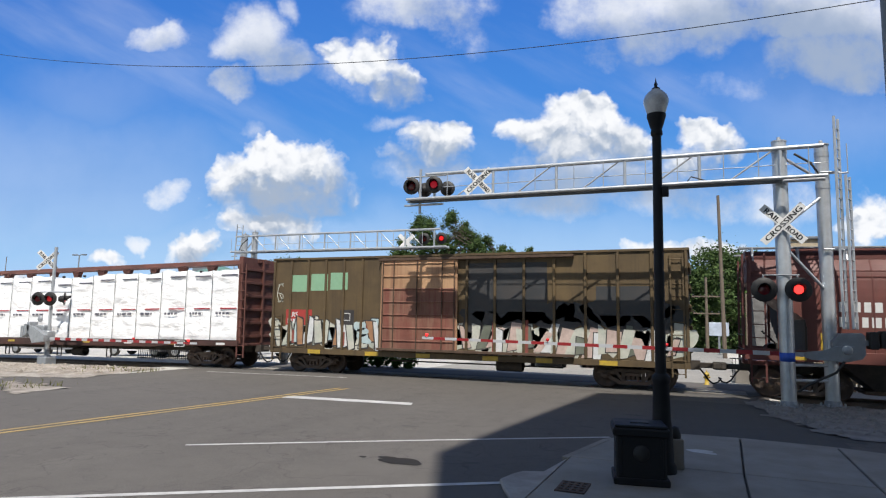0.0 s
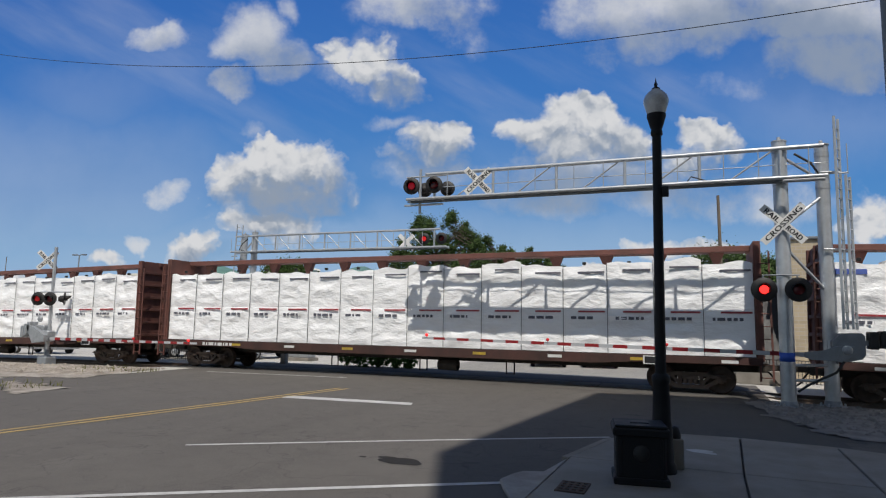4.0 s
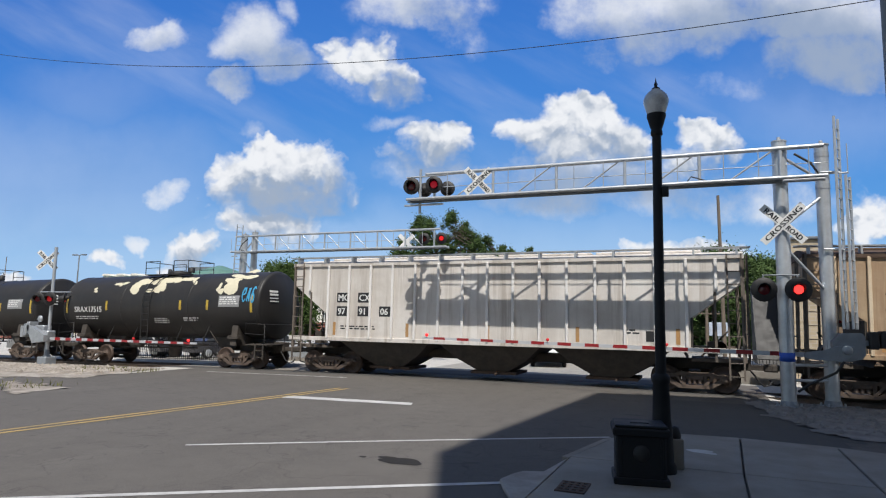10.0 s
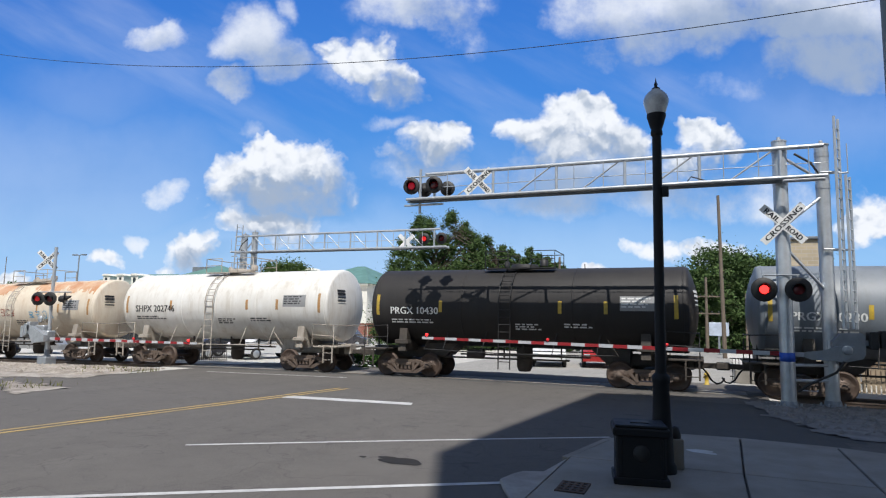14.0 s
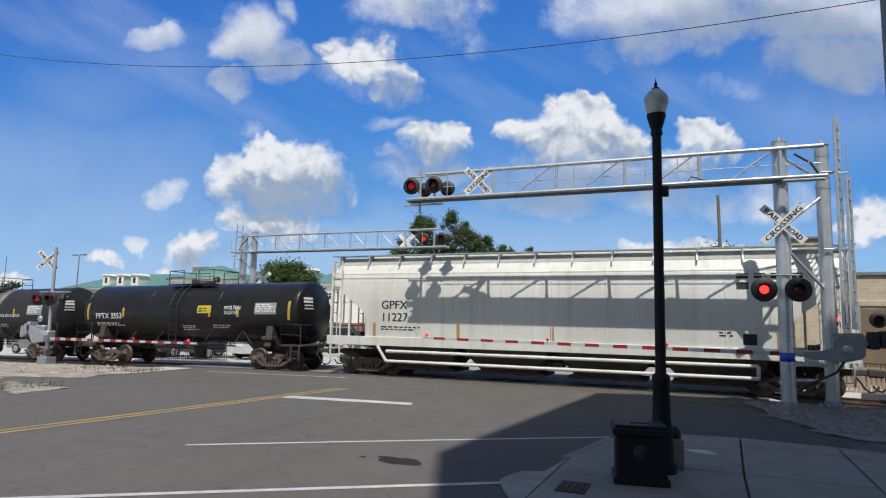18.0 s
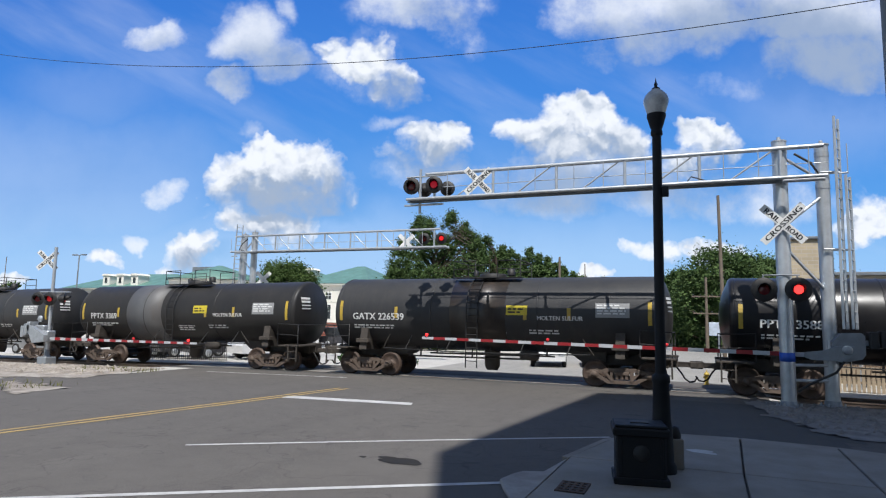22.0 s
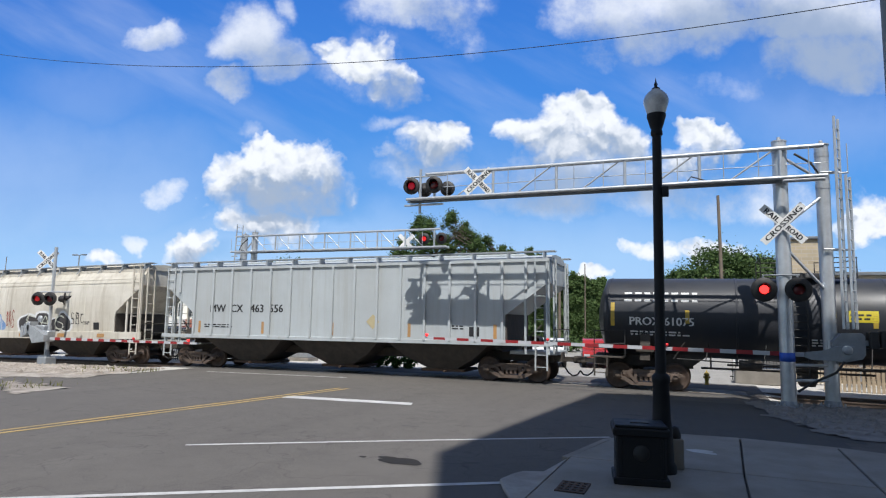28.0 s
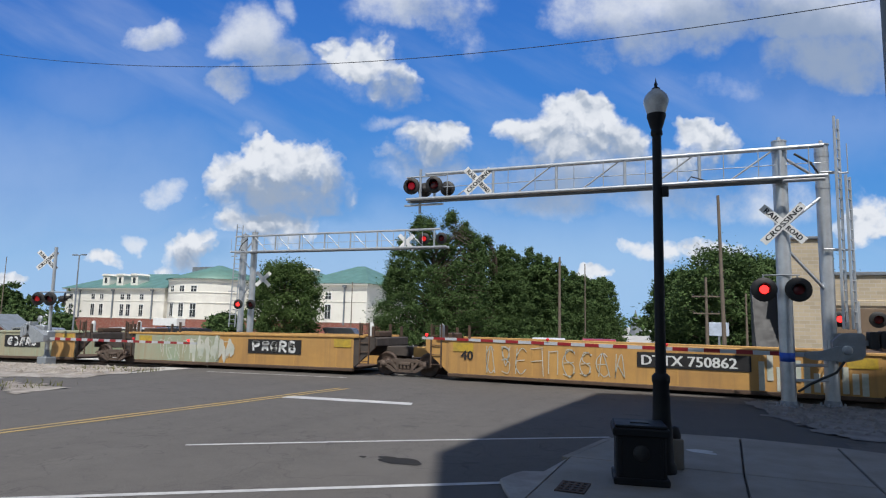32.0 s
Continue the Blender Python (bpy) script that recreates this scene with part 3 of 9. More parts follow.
# storm drain
drain = tagged(new("storm_drain"), "dark iron storm drain grate by the kerb", "drain", "", "structure")
# no hollow below: a solid black block gives the pit its darkness by colour
m = Mesh()
m.box(-1.74, -1.36, 8.1, 8.66, 0.0, 0.064, 0.005)
part("pit_dark_block", m, SIGNAL_BLACK, drain)
for i in range(5):
    m = Mesh()
    m.box(-1.74 + i * 0.085, -1.7 + i * 0.085, 8.11, 8.65, 0.062, 0.075, 0.004)
    part("grate_bar", m, RUST, drain)
for i in range(5):
    m = Mesh()
    m.box(-1.74, -1.36, 8.11 + i * 0.125, 8.15 + i * 0.125, 0.063, 0.077, 0.004)
    part("grate_bar", m, RUST, drain)
# crushed rock round the signal foundation
ROCK = surface("grey_rock", (0.24, 0.23, 0.22), (0.15, 0.145, 0.14), 2, 15, 0.9, bump=0.8)
rr = random.Random(8)
sheet("stony_bed", cells(steps(0.8, 7.6, 0.2), steps(15.0, 21.2, 0.2), lambda x, y: x > 1.35 + 0.38 * max(0, 18.6 - y) + 0.5 * noise.noise((y * 1.5, x, 4))), lambda x, y: lie(x) + 0.005 + 0.06 * abs(noise.noise((x * 2.1, y * 2.1, 9))), ROCK, label="rough grey stony ground round the signal masts", category="gravel")
m = Mesh()
for _ in range(700):
    x, y = rr.uniform(1.6, 6.5), rr.uniform(15.6, 21.2)
    if x < 1.5 + 0.38 * max(0, 18.6 - y):
        continue
    r = rr.uniform(0.025, 0.09)
    z = lie(x) + 0.02
    pts = [(x + r * math.cos(a + rr.uniform(-0.4, 0.4)), y + r * math.sin(a), z) for a in (0, 1.3, 2.5, 3.8, 5.0)]
    m.add(pts + [(x + rr.uniform(-0.3, 0.3) * r, y, z + r * rr.uniform(0.5, 1.0))], [(i, (i + 1) % 5, 5) for i in range(5)])
tagged(part("rubble", m, ROCK), "loose grey stones round the signal masts", "stones", "", "stuff")

# ---- track ----
track = tagged(new("railway_track"), "single railway track with rusty rails on dark ballast", "track", "", "structure")
for side, y in (("near", TRACK_Y - 0.76), ("far", TRACK_Y + 0.76)):
    m = Mesh()
    rail_x = steps(-640, -60, 20)[:-1] + steps(-60, 20, 2)[:-1] + steps(20, 660, 20)
    prof = [(-0.07, -0.17), (0.07, -0.17), (0.07, -0.155), (0.012, -0.135), (0.012, -0.04), (0.037, -0.03), (0.037, -0.004), (0.03, 0.0), (-0.03, 0.0), (-0.037, -0.004), (-0.037, -0.03), (-0.012, -0.04), (-0.012, -0.135), (-0.07, -0.155)]
    k = len(prof)
    vs = [(x, y + a, lie(x) + b) for x in rail_x for a, b in prof]
    m.add(vs, [(i * k + j, i * k + (j + 1) % k, (i + 1) * k + (j + 1) % k, (i + 1) * k + j) for i in range(len(rail_x) - 1) for j in range(k)])
    part("rail", m, RAIL_STEEL, track)
tie = Mesh().box(-0.11, 0.11, -1.3, 1.3, -0.3, -0.15, 0.02).data("tie", WOOD_TIE)
for i in range(140):
    x = -66 + 0.56 * i
    if ROAD_W - 0.4 < x < ROAD_E + 0.2:
        continue
    part("tie", tie, None, track, at=pose(x, TRACK_Y, lie(x)))
for i in range(14):
    x = ROAD_E + 0.4 + 0.56 * i
    part("tie", tie, None, track, at=pose(x, TRACK_Y, lie(x)))
sheet("ballast_bed", cells(steps(-120, ROAD_W, 0.8), steps(21.2, 26.1, 0.35)) + cells(steps(ROAD_E, 60, 0.8), steps(21.2, 26.1, 0.35)), lambda x, y: lie(x) - 0.13 + 0.05 * noise.noise((x * 1.7, y * 1.7, 3)) - 0.05 * max(0, abs(y - TRACK_Y) - 1.6), BALLAST, label="dark oily ballast between the rails", category="ballast")
panel = Mesh().box(-1.2, 1.2, -0.68, 0.68, -0.2, -0.012, 0.01).data("crossing_panel", CONCRETE)
edge_panel = Mesh().box(-1.2, 1.2, -0.3, 0.3, -0.2, -0.014, 0.01).data("crossing_panel", DARK_ROAD)
for i in range(10):
    x = ROAD_W + 1.3 + 2.44 * i
    for data, y in ((panel, TRACK_Y), (edge_panel, TRACK_Y - 1.12), (edge_panel, TRACK_Y + 1.12)):
        part("crossing_panel", data, None, track, at=pose(x, y, lie(x) + 0.004, 0, math.degrees(-math.atan((lie(x + 1) - lie(x - 1)) / 2)), 0))

# the tall block behind the camera whose shade falls on the corner
block = tagged(new("corner_building"), "tall plain brick building on the street corner", "building", "", "structure")
for poly, h in (([(1.95, -5.6), (2.95, 5.4), (9.2, 6.9), (16, 8.5), (16, -5.6)], 28.0), ([(2.9, -34), (2.9, -5.62), (16, -5.62), (16, -34)], 22.0)):
    m = Mesh()
    m.prism(poly, -0.2, h, "z")
    part("wall", m, TAN_BRICK, block)
    m = Mesh()
    m.prism([(x * 0.98 + 0.18, y * 0.97) for x, y in poly], h, h + 0.06, "z")
    part("roof", m, GREY_PAINT, block)

m = Mesh()
m.box(1.44, 2.3, 4.7, 5.6, -0.1, 4.58, 0.02)
part("pier", m, TAN_BRICK, block, "tan brick corner pier")
m = Mesh()
m.box(1.6, 3.2, 1.5, 5.6, 4.6, 5.1, 0.03)
part("canopy", m, GREY_PAINT, block, "grey canopy over the corner")

m = Mesh()
m.tube([(1.455, 5.68, -0.1), (1.455, 5.68, 9.0)], 0.045, 12)
part("downpipe", m, GREY_PAINT, block, "grey downpipe on the corner pier")

# ---- signals ----
BULBS = []


def signal_lamp(parent, x, y, z, lead, turn=0.0, r=0.3, glow=None):
    """A red flasher: round backboard, hood, lens, housing, and a lit lamp that slides to the lens when it burns. Faces -y."""
    m = Mesh()
    m.lathe([(0.001, 0.03), (r, 0.03), (r + 0.01, 0.015), (r, 0.0), (0.17, -0.004)], 28, "y")
    lamp = part("signal_lamp", m, SIGNAL_BLACK, parent, "", pose(x, y, z, 0, 0, turn))
    m = Mesh()
    m.lathe([(0.001, 0.28), (0.09, 0.27), (0.15, 0.2), (0.17, 0.03)], 20, "y")
    part("housing", m, SIGNAL_BLACK, lamp)
    m = Mesh()
    n = 20
    vs, fs = [], []
    for q in range(n + 1):
        a = math.radians(-25 + 230 * q / n)
        cut = 0.26 * (0.35 + 0.65 * max(0, math.sin(a)) ** 0.6)
        for rad, d in ((0.17, -0.004), (0.172, -cut), (0.164, -cut), (0.162, -0.004)):
            vs.append((rad * math.cos(a), d, rad * math.sin(a)))
    for q in range(n):
        for e in range(4):
            fs.append((q * 4 + e, q * 4 + (e + 1) % 4, q * 4 + 4 + (e + 1) % 4, q * 4 + 4 + e))
    m.add(vs, fs, True)
    part("hood", m, SIGNAL_BLACK, lamp)
    m = Mesh()
    m.lathe([(0.001, -0.028), (0.06, -0.024), (0.12, -0.012), (0.152, 0.0)], 20, "y")
    part("lens", m, LENS, lamp)
    m = Mesh()
    m.lathe([(0.001, -0.012), (0.07, -0.008), (0.125, 0.0), (0.125, 0.02)], 20, "y")
    bulb = part("bulb", m, glow or GLOW, lamp)
    bulb.matrix_basis = pose(0, 0.12, 0)
    BULBS.append((bulb, lead))
    return lamp


def crossbuck(parent, x, y, z, size=1.22, turn=0.0, readable=True):
    root = None
    w = 0.23
    for k, (words, ang) in enumerate((((("RAIL", -0.43, -0.09), ("ROAD", 0.09, 0.43)), -45), ((("CROSSING", -0.43, 0.43),), 45))):
        m = Mesh()
        m.box(-size / 2, size / 2, -0.004 - 0.006 * k, 0.002 - 0.006 * k, -w / 2, w / 2, 0.002)
        at = pose(x, y, z, 0, 0, turn) @ pose(0, 0, 0, 0, -ang, 0)
        arm = part("crossbuck_arm", m, SIGN_WHITE, parent, "white crossing sign board", at)
        if readable:
            for word, u0, u1 in words:
                vs, fs = text_data(word, 0.145, None, 1.0)
                wide = max(v[0] for v in vs)
                m = Mesh()
                for e in (-0.008, 0.0, 0.008):
                    m.add([(size * (u0 + (u1 - u0) * v[0] / wide) + e, -0.008 - 0.006 * k - abs(e) * 0.1, v[1] - 0.072) for v in vs], fs)
                part("lettering", m, SIGN_BLACK, arm)
    return root


def cantilever(X, Y, tip, side, lab, z_low, z_high, readable, reach=1.42, n=7):
    """Two masts and a box truss that reaches over the road to tip; the second mast stands on the far side of the first from the tip."""
    root = thing("cantilever_signal", lab, "crossing signal")
    d = 1 if tip < X else -1
    X2 = X + d * reach
    g = lie(X) - 0.05
    masts = []
    for k, (mx, my) in enumerate(((X, Y), (X2, Y + 0.75 * side))):
        m = Mesh()
        m.tube([(mx, my, g), (mx, my, z_high + 0.24)], 0.198 - 0.01 * k, 22)
        m.lathe([(0.21, z_high + 0.24), (0.21, z_high + 0.28), (0.06, z_high + 0.3), (0.05, z_high + 0.4), (0.001, z_high + 0.41)], 20, "z", (mx, my, 0), False)
        mast = part("mast", m, ALUMINIUM, root)
        masts.append(mast)
        m = Mesh()
        m.lathe([(0.36, g - 0.1), (0.36, g + 0.07), (0.24, g + 0.08), (0.215, g + 0.2), (0.2, g + 0.22)], 20, "z", (mx, my, 0), False)
        base = part("mast_base", m, MACHINE_GREY, root)
        for q in range(6):
            m = Mesh()
            m.lathe([(0.03, g + 0.06), (0.03, g + 0.15), (0.001, g + 0.16)], 6, "z", (mx + 0.3 * math.cos(q * 1.047), my + 0.3 * math.sin(q * 1.047), 0), False)
            part("anchor_bolt", m, GALVANISED, base)
        for zz in (z_low - 0.05, z_high - 0.05):
            m = Mesh()
            m.lathe([(0.19, zz - 0.07), (0.207 - 0.01 * k, zz - 0.07), (0.207 - 0.01 * k, zz + 0.08), (0.19, zz + 0.08)], 20, "z", (mx, my, 0), False)
            part("clamp", m, GALVANISED, root)
    m = Mesh()
    m.box(X - 0.7, X2 + 0.7 if d > 0 else X + 0.7, Y - 0.6, Y + 1.4, g - 0.3, g + 0.03, 0.03)
    part("foundation", m, CONCRETE, root)
    yn, yf = Y - 0.24, Y - 0.66
    for yy, zz, r in ((yn, z_low, 0.065), (yn, z_high, 0.065), (yf, z_low, 0.055)):
        m = Mesh()
        m.tube([(X2 - 0.1 * d, yy, zz), (tip if zz == z_low else tip + 0.55 * d, yy, zz)], r, 12)
        part("chord", m, ALUMINIUM, root)
    bay = abs(X - tip - 0.9 * d) / n
    xs_ = [tip + 0.9 * d + bay * d * i for i in range(n + 1)]
    for i, xx in enumerate(xs_):
        m = Mesh()
        m.tube([(xx, yn, z_low), (xx, yn, z_high)], 0.048, 10)
        m.lathe([(0.05, z_low + 0.05), (0.075, z_low + 0.05), (0.075, z_low + 0.12), (0.05, z_low + 0.13)], 10, "z", (xx, yn, 0))
        part("upright", m, ALUMINIUM, root)
        for e in (0.3, 0.72):
            m = Mesh()
            m.tube([(xx + e * bay * d, yf, z_low), (xx + e * bay * d, yf, z_low + 0.86)], 0.014, 6)
            part("rail_post", m, ALUMINIUM, root)
        if i < n:
            m = Mesh()
            m.tube([(xx + 0.34 * bay * d, yn, z_low + 0.03), (xx + 0.92 * bay * d, yn, z_high - 0.03)], 0.028, 8)
            part("diagonal", m, ALUMINIUM, root)
            m = Mesh()
            m.tube([(xx + 0.06 * bay * d, yf, z_low), (xx + 0.94 * bay * d, yn, z_low)], 0.022, 8)
            part("cross_tie", m, ALUMINIUM, root)
    m = Mesh()
    m.box(min(tip, X) + 0.1, max(tip, X), yf, yn + 0.06, z_low - 0.05, z_low - 0.03)
    for i in range(60):
        xx = tip + 0.2 * d + (X - tip - 0.4 * d) * i / 59
        m.box(xx - 0.02, xx + 0.02, yf, yn, z_low - 0.075, z_low - 0.05)
    for yy in (yn - 0.1, (yn + yf) / 2, yf + 0.1):
        m.box(min(tip, X), max(tip, X), yy - 0.015, yy + 0.015, z_low - 0.09, z_low - 0.05)
    part("walkway", m, GREY_PAINT, root, "grey walkway grating under the truss")
    m = Mesh()
    m.tube([(tip + 0.6 * d, yn + 0.1, z_low + 0.5), (X2, yn + 0.1, z_low + 0.5)], 0.013, 6)
    part("hand_rail", m, ALUMINIUM, root)
    m = Mesh()
    pts = [(X + 0.35 * d, yn - 0.03, z_high - 0.2), (X + 0.75 * d, yn - 0.05, z_high - 0.5), (X + 0.95 * d, yn - 0.05, z_high - 0.85), (X + 0.7 * d, yn - 0.03, z_low + 0.12), (X + 0.4 * d, yn, z_low + 0.05)]
    m.tube(pts, 0.035, 8)
    part("cable_hose", m, SIGNAL_BLACK, root)
    for a, b in (((X, Y, z_low - 1.35), (X2, Y + 0.7 * side, z_low - 0.3)), ((X, Y, 4.6), (X2, Y + 0.7 * side, 3.25)), ((X, Y, z_high - 0.15), (X2, Y + 0.7 * side, z_low + 0.12)), ((X, Y, 1.15), (X2, Y + 0.7 * side, 1.15)), ((X, Y, 0.72), (X2, Y + 0.7 * side, 0.72))):
        m = Mesh()
        m.tube([a, b], 0.045, 10)
        part("brace", m, ALUMINIUM, root)
    return root


near = cantilever(2.33, 20.36, -9.55, 1, "silver tubular cantilever crossing signal with two masts", 6.45, 7.42, True, 1.2, 5)
# tip lamps
m = Mesh()
m.tube([(-9.2, 20.1, 6.0), (-9.2, 20.1, 7.62)], 0.05, 10)
part("lamp_post", m, ALUMINIUM, near)
m = Mesh()
m.tube([(-9.75, 20.1, 7.35), (-8.2, 20.1, 7.35)], 0.03, 8)
part("lamp_bracket", m, ALUMINIUM, near)
m = Mesh()
m.box(-9.8, -8.3, 20.05, 20.15, 6.28, 6.34)
part("lamp_bracket", m, ALUMINIUM, near)
for x, y, lead, turn in ((-9.5, 19.98, 0, 12), (-8.62, 19.98, 1, 12)):
    signal_lamp(near, x, y, 7.0, lead, turn, 0.3, TIP_GLOW)
for x, lead in ((-9.3, 1), (-8.4, 0)):
    signal_lamp(near, x, 20.75, 7.0, lead, 190, 0.27)
crossbuck(near, -6.95, 19.98, 7.02, 1.22, 18)
crossbuck(near, 2.33, 20.1, 5.18, 1.5, -8)
signal_lamp(near, 1.77, 20.0, 3.28, 0, 2, 0.34)
signal_lamp(near, 2.64, 20.0, 3.28, 1, 2, 0.34)
m = Mesh()
m.tube([(1.75, 20.15, 3.7), (2.7, 20.15, 3.7)], 0.02, 8)
for x in (1.77, 2.64):
    m.tube([(x, 20.15, 3.7), (x, 20.15, 3.3)], 0.025, 8)
part("lamp_bracket", m, MACHINE_GREY, near)
m = Mesh()
m.lathe([(0.195, 1.25), (0.202, 1.25), (0.202, 1.5), (0.195, 1.5)], 22, "z", (2.33, 20.36, 0))
part("marker_band", m, BLUE_BAND, near, "blue painted band")
m = Mesh()
m.tube([(-0.25, 20.1, 6.55), (-0.1, 20.05, 6.72), (0.4, 20.1, 6.55), (0.9, 20.1, 6.5)], 0.02, 6)
part("cable_hose", m, SIGNAL_BLACK, near)


def ladder(x, y, z0, z1, lean, label):
    root = thing("service_ladder", label, "ladder", "mast ladders")
    for k in (0, 1):
        m = Mesh()
        m.box(-0.2 + 0.4 * k - 0.03, -0.2 + 0.4 * k + 0.03, -0.035, 0.035, 0, z1 - z0, 0.008)
        part("stile", m, ALUMINIUM, root)
    rung = Mesh().tube([(-0.2, 0, 0), (0.2, 0, 0)], 0.018, 8).data("rung", ALUMINIUM)
    for i in range(int((z1 - z0) / 0.3)):
        part("rung", rung, None, root, at=pose(0, 0, 0.2 + 0.3 * i))
    root.matrix_basis = pose(x, y, z0, 0, lean, 66)
    for zz in (2.3, 4.6):
        m = Mesh()
        m.tube([(0, 0, zz), (-0.25, 0.4, zz)], 0.03, 8)
        part("standoff", m, ALUMINIUM, root)
    return root


ladder(3.9, 20.9, 2.2, 8.45, 0.3, "tall aluminium service ladder behind the signal mast")
ladder(4.17, 21.1, 2.2, 6.7, 0.3, "aluminium service ladder beside the signal mast")


def gate(root_x, y, z, tip_x, tip_z, lab, wide, stripes):
    """A lowered barrier: machine box, pivot, tapered striped arm in panels, small red lamps."""
    root = thing("crossing_gate", lab, "crossing gate", "lowered gates")
    d = 1 if tip_x > root_x else -1
    L = abs(tip_x - root_x)
    n = stripes
    for i in range(n):
        a, b = i / n, (i + 1) / n
        h = 0.125 - 0.04 * (a + b) / 2
        xa, xb = root_x + d * L * a, root_x + d * L * b
        za, zb = z + (tip_z - z) * a, z + (tip_z - z) * b
        m = Mesh()
        lo, hi = (xa, xb) if xa < xb else (xb, xa)
        zl, zh = (za, zb) if xa < xb else (zb, za)
        m.add([(lo, y - 0.02, zl - h / 2), (hi, y - 0.02, zh - h / 2), (hi, y + 0.02, zh - h / 2), (lo, y + 0.02, zl - h / 2), (lo, y - 0.02, zl + h / 2), (hi, y - 0.02, zh + h / 2), (hi, y + 0.02, zh + h / 2), (lo, y + 0.02, zl + h / 2)],
              [(0, 1, 5, 4), (1, 2, 6, 5), (2, 3, 7, 6), (3, 0, 4, 7), (4, 5, 6, 7), (3, 2, 1, 0)])
        part("arm_panel", m, GATE_RED if i % 2 else GATE_WHITE, root)
    for a in wide:
        x = root_x + d * L * a
        zz = z + (tip_z - z) * a + 0.12
        m = Mesh()
        m.lathe([(0.001, -0.05), (0.045, -0.045), (0.05, 0.03), (0.001, 0.05)], 12, "y", (x, y - 0.02, zz))
        m.box(x - 0.01, x + 0.01, y - 0.01, y + 0.02, zz - 0.1, zz)
        part("arm_lamp", m, DIM_GLOW if a < 0.9 else ARM_GLOW, root)
    return root


gate_near = gate(2.8, 20.62, 1.45, -9.2, 1.56, "long red and white striped gate arm lowered over the road", (0.31, 0.62, 0.985), 27)
m = Mesh()
m.prism([(3.5, 1.34), (3.72, 1.26), (4.2, 1.38), (4.28, 1.5), (4.28, 2.02), (4.2, 2.1), (3.72, 2.08), (3.5, 1.85)], 20.55, 21.05, "y")
part("machine_box", m, MACHINE_GREY, gate_near, "grey gate machine housing")
m = Mesh()
m.prism([(2.75, 1.4), (2.95, 1.32), (3.7, 1.3), (4.05, 1.5), (4.0, 1.74), (3.6, 1.72), (3.2, 1.58), (2.8, 1.53)], 20.44, 20.53, "y")
part("arm_bracket", m, MACHINE_GREY, gate_near)
m = Mesh()
m.lathe([(0.13, 20.44), (0.13, 20.4), (0.1, 20.38), (0.04, 20.38), (0.001, 20.37)], 20, "y", (3.82, 0, 1.62))
part("pivot", m, GALVANISED, gate_near)
for k in range(4):
    m = Mesh()
    m.box(4.36 + 0.27 * k, 4.58 + 0.27 * k, 20.4, 20.9, 1.66 + 0.03 * k, 2.14 + 0.03 * k, 0.03)
    part("counterweight", m, SIGNAL_BLACK, gate_near, "dark counterweight plate")
m = Mesh()
m.box(4.2, 5.4, 20.6, 20.68, 1.75, 1.9, 0.01)
part("counterweight_arm", m, MACHINE_GREY, gate_near)
m = Mesh()
m.box(3.4, 3.7, 20.95, 21.3, 1.2, 1.9, 0.03)
part("machine_bracket", m, MACHINE_GREY, gate_near)
m = Mesh()
m.tube([(2.55, 20.25, 0.42), (2.8, 20.22, 0.62), (3.15, 20.22, 0.82), (3.5, 20.25, 1.0), (3.72, 20.35, 1.3)], 0.035, 8)
part("cable_hose", m, SIGNAL_BLACK, gate_near)

# signal post with gate on the other side of the road
PX, PY = -28.95, 20.8
post = thing("signal_post", "grey signal post with crossing sign and flashing lamps", "crossing signal")
g = lie(PX)
m = Mesh()
m.tube([(PX, PY, g), (PX - 0.05, PY, g + 5.65)], 0.075, 14)
part("mast", m, ALUMINIUM, post)
m = Mesh()
m.box(PX - 0.3, PX + 0.3, PY - 0.28, PY + 0.28, g - 0.1, g + 0.36, 0.03)
m.lathe([(0.16, g + 0.36), (0.15, g + 0.42), (0.1, g + 0.46), (0.09, g + 0.7)], 14, "z", (PX, PY, 0))
part("mast_base", m, MACHINE_GREY, post)
crossbuck(post, PX - 0.42, PY - 0.12, g + 5.0, 1.22, 30)
for x, lead, t in ((PX - 0.75, 0, 22), (PX + 0.1, 1, 22)):
    signal_lamp(post, x, PY - 0.2, g + 3.12, lead, t, 0.32, DIM_GLOW)
signal_lamp(post, PX + 0.95, PY - 0.05, g + 3.12, 1, 135, 0.3, DIM_GLOW)
m = Mesh()
m.tube([(PX - 0.8, PY - 0.05, g + 3.45), (PX + 1.3, PY - 0.05, g + 3.45)], 0.03, 8)
part("lamp_bracket", m, ALUMINIUM, post)
m = Mesh()
m.box(PX - 0.85, PX - 0.15, PY - 0.2, PY + 0.25, g + 1.35, g + 1.85, 0.04)
part("junction_box", m, GALVANISED, post)
m = Mesh()
m.lathe([(0.001, -0.04), (0.15, -0.02), (0.16, 0.04), (0.001, 0.06)], 16, "y", (PX - 0.45, PY - 0.2, g + 2.15))
part("bell", m, GALVANISED, post)
gate_far_side = gate(-28.6, 20.62, 0.93, -19.6, 1.0, "short red and white striped gate arm lowered beside a signal post", (0.6, 0.95), 25)
m = Mesh()
m.box(-29.25, -28.65, 20.5, 20.95, 0.78, 1.3, 0.05)
m.prism([(-30.0, 1.6), (-29.4, 0.7), (-28.6, 0.8), (-28.6, 1.1), (-29.4, 1.45)], 20.3, 20.5, "y")
part("machine_box", m, GALVANISED, gate_far_side, "grey gate machine housing")
m = Mesh()
m.tube([(-29.05, 20.8, lie(-29) - 0.1), (-29.05, 20.8, 0.8)], 0.07, 12)
part("machine_stand", m, GALVANISED, gate_far_side)
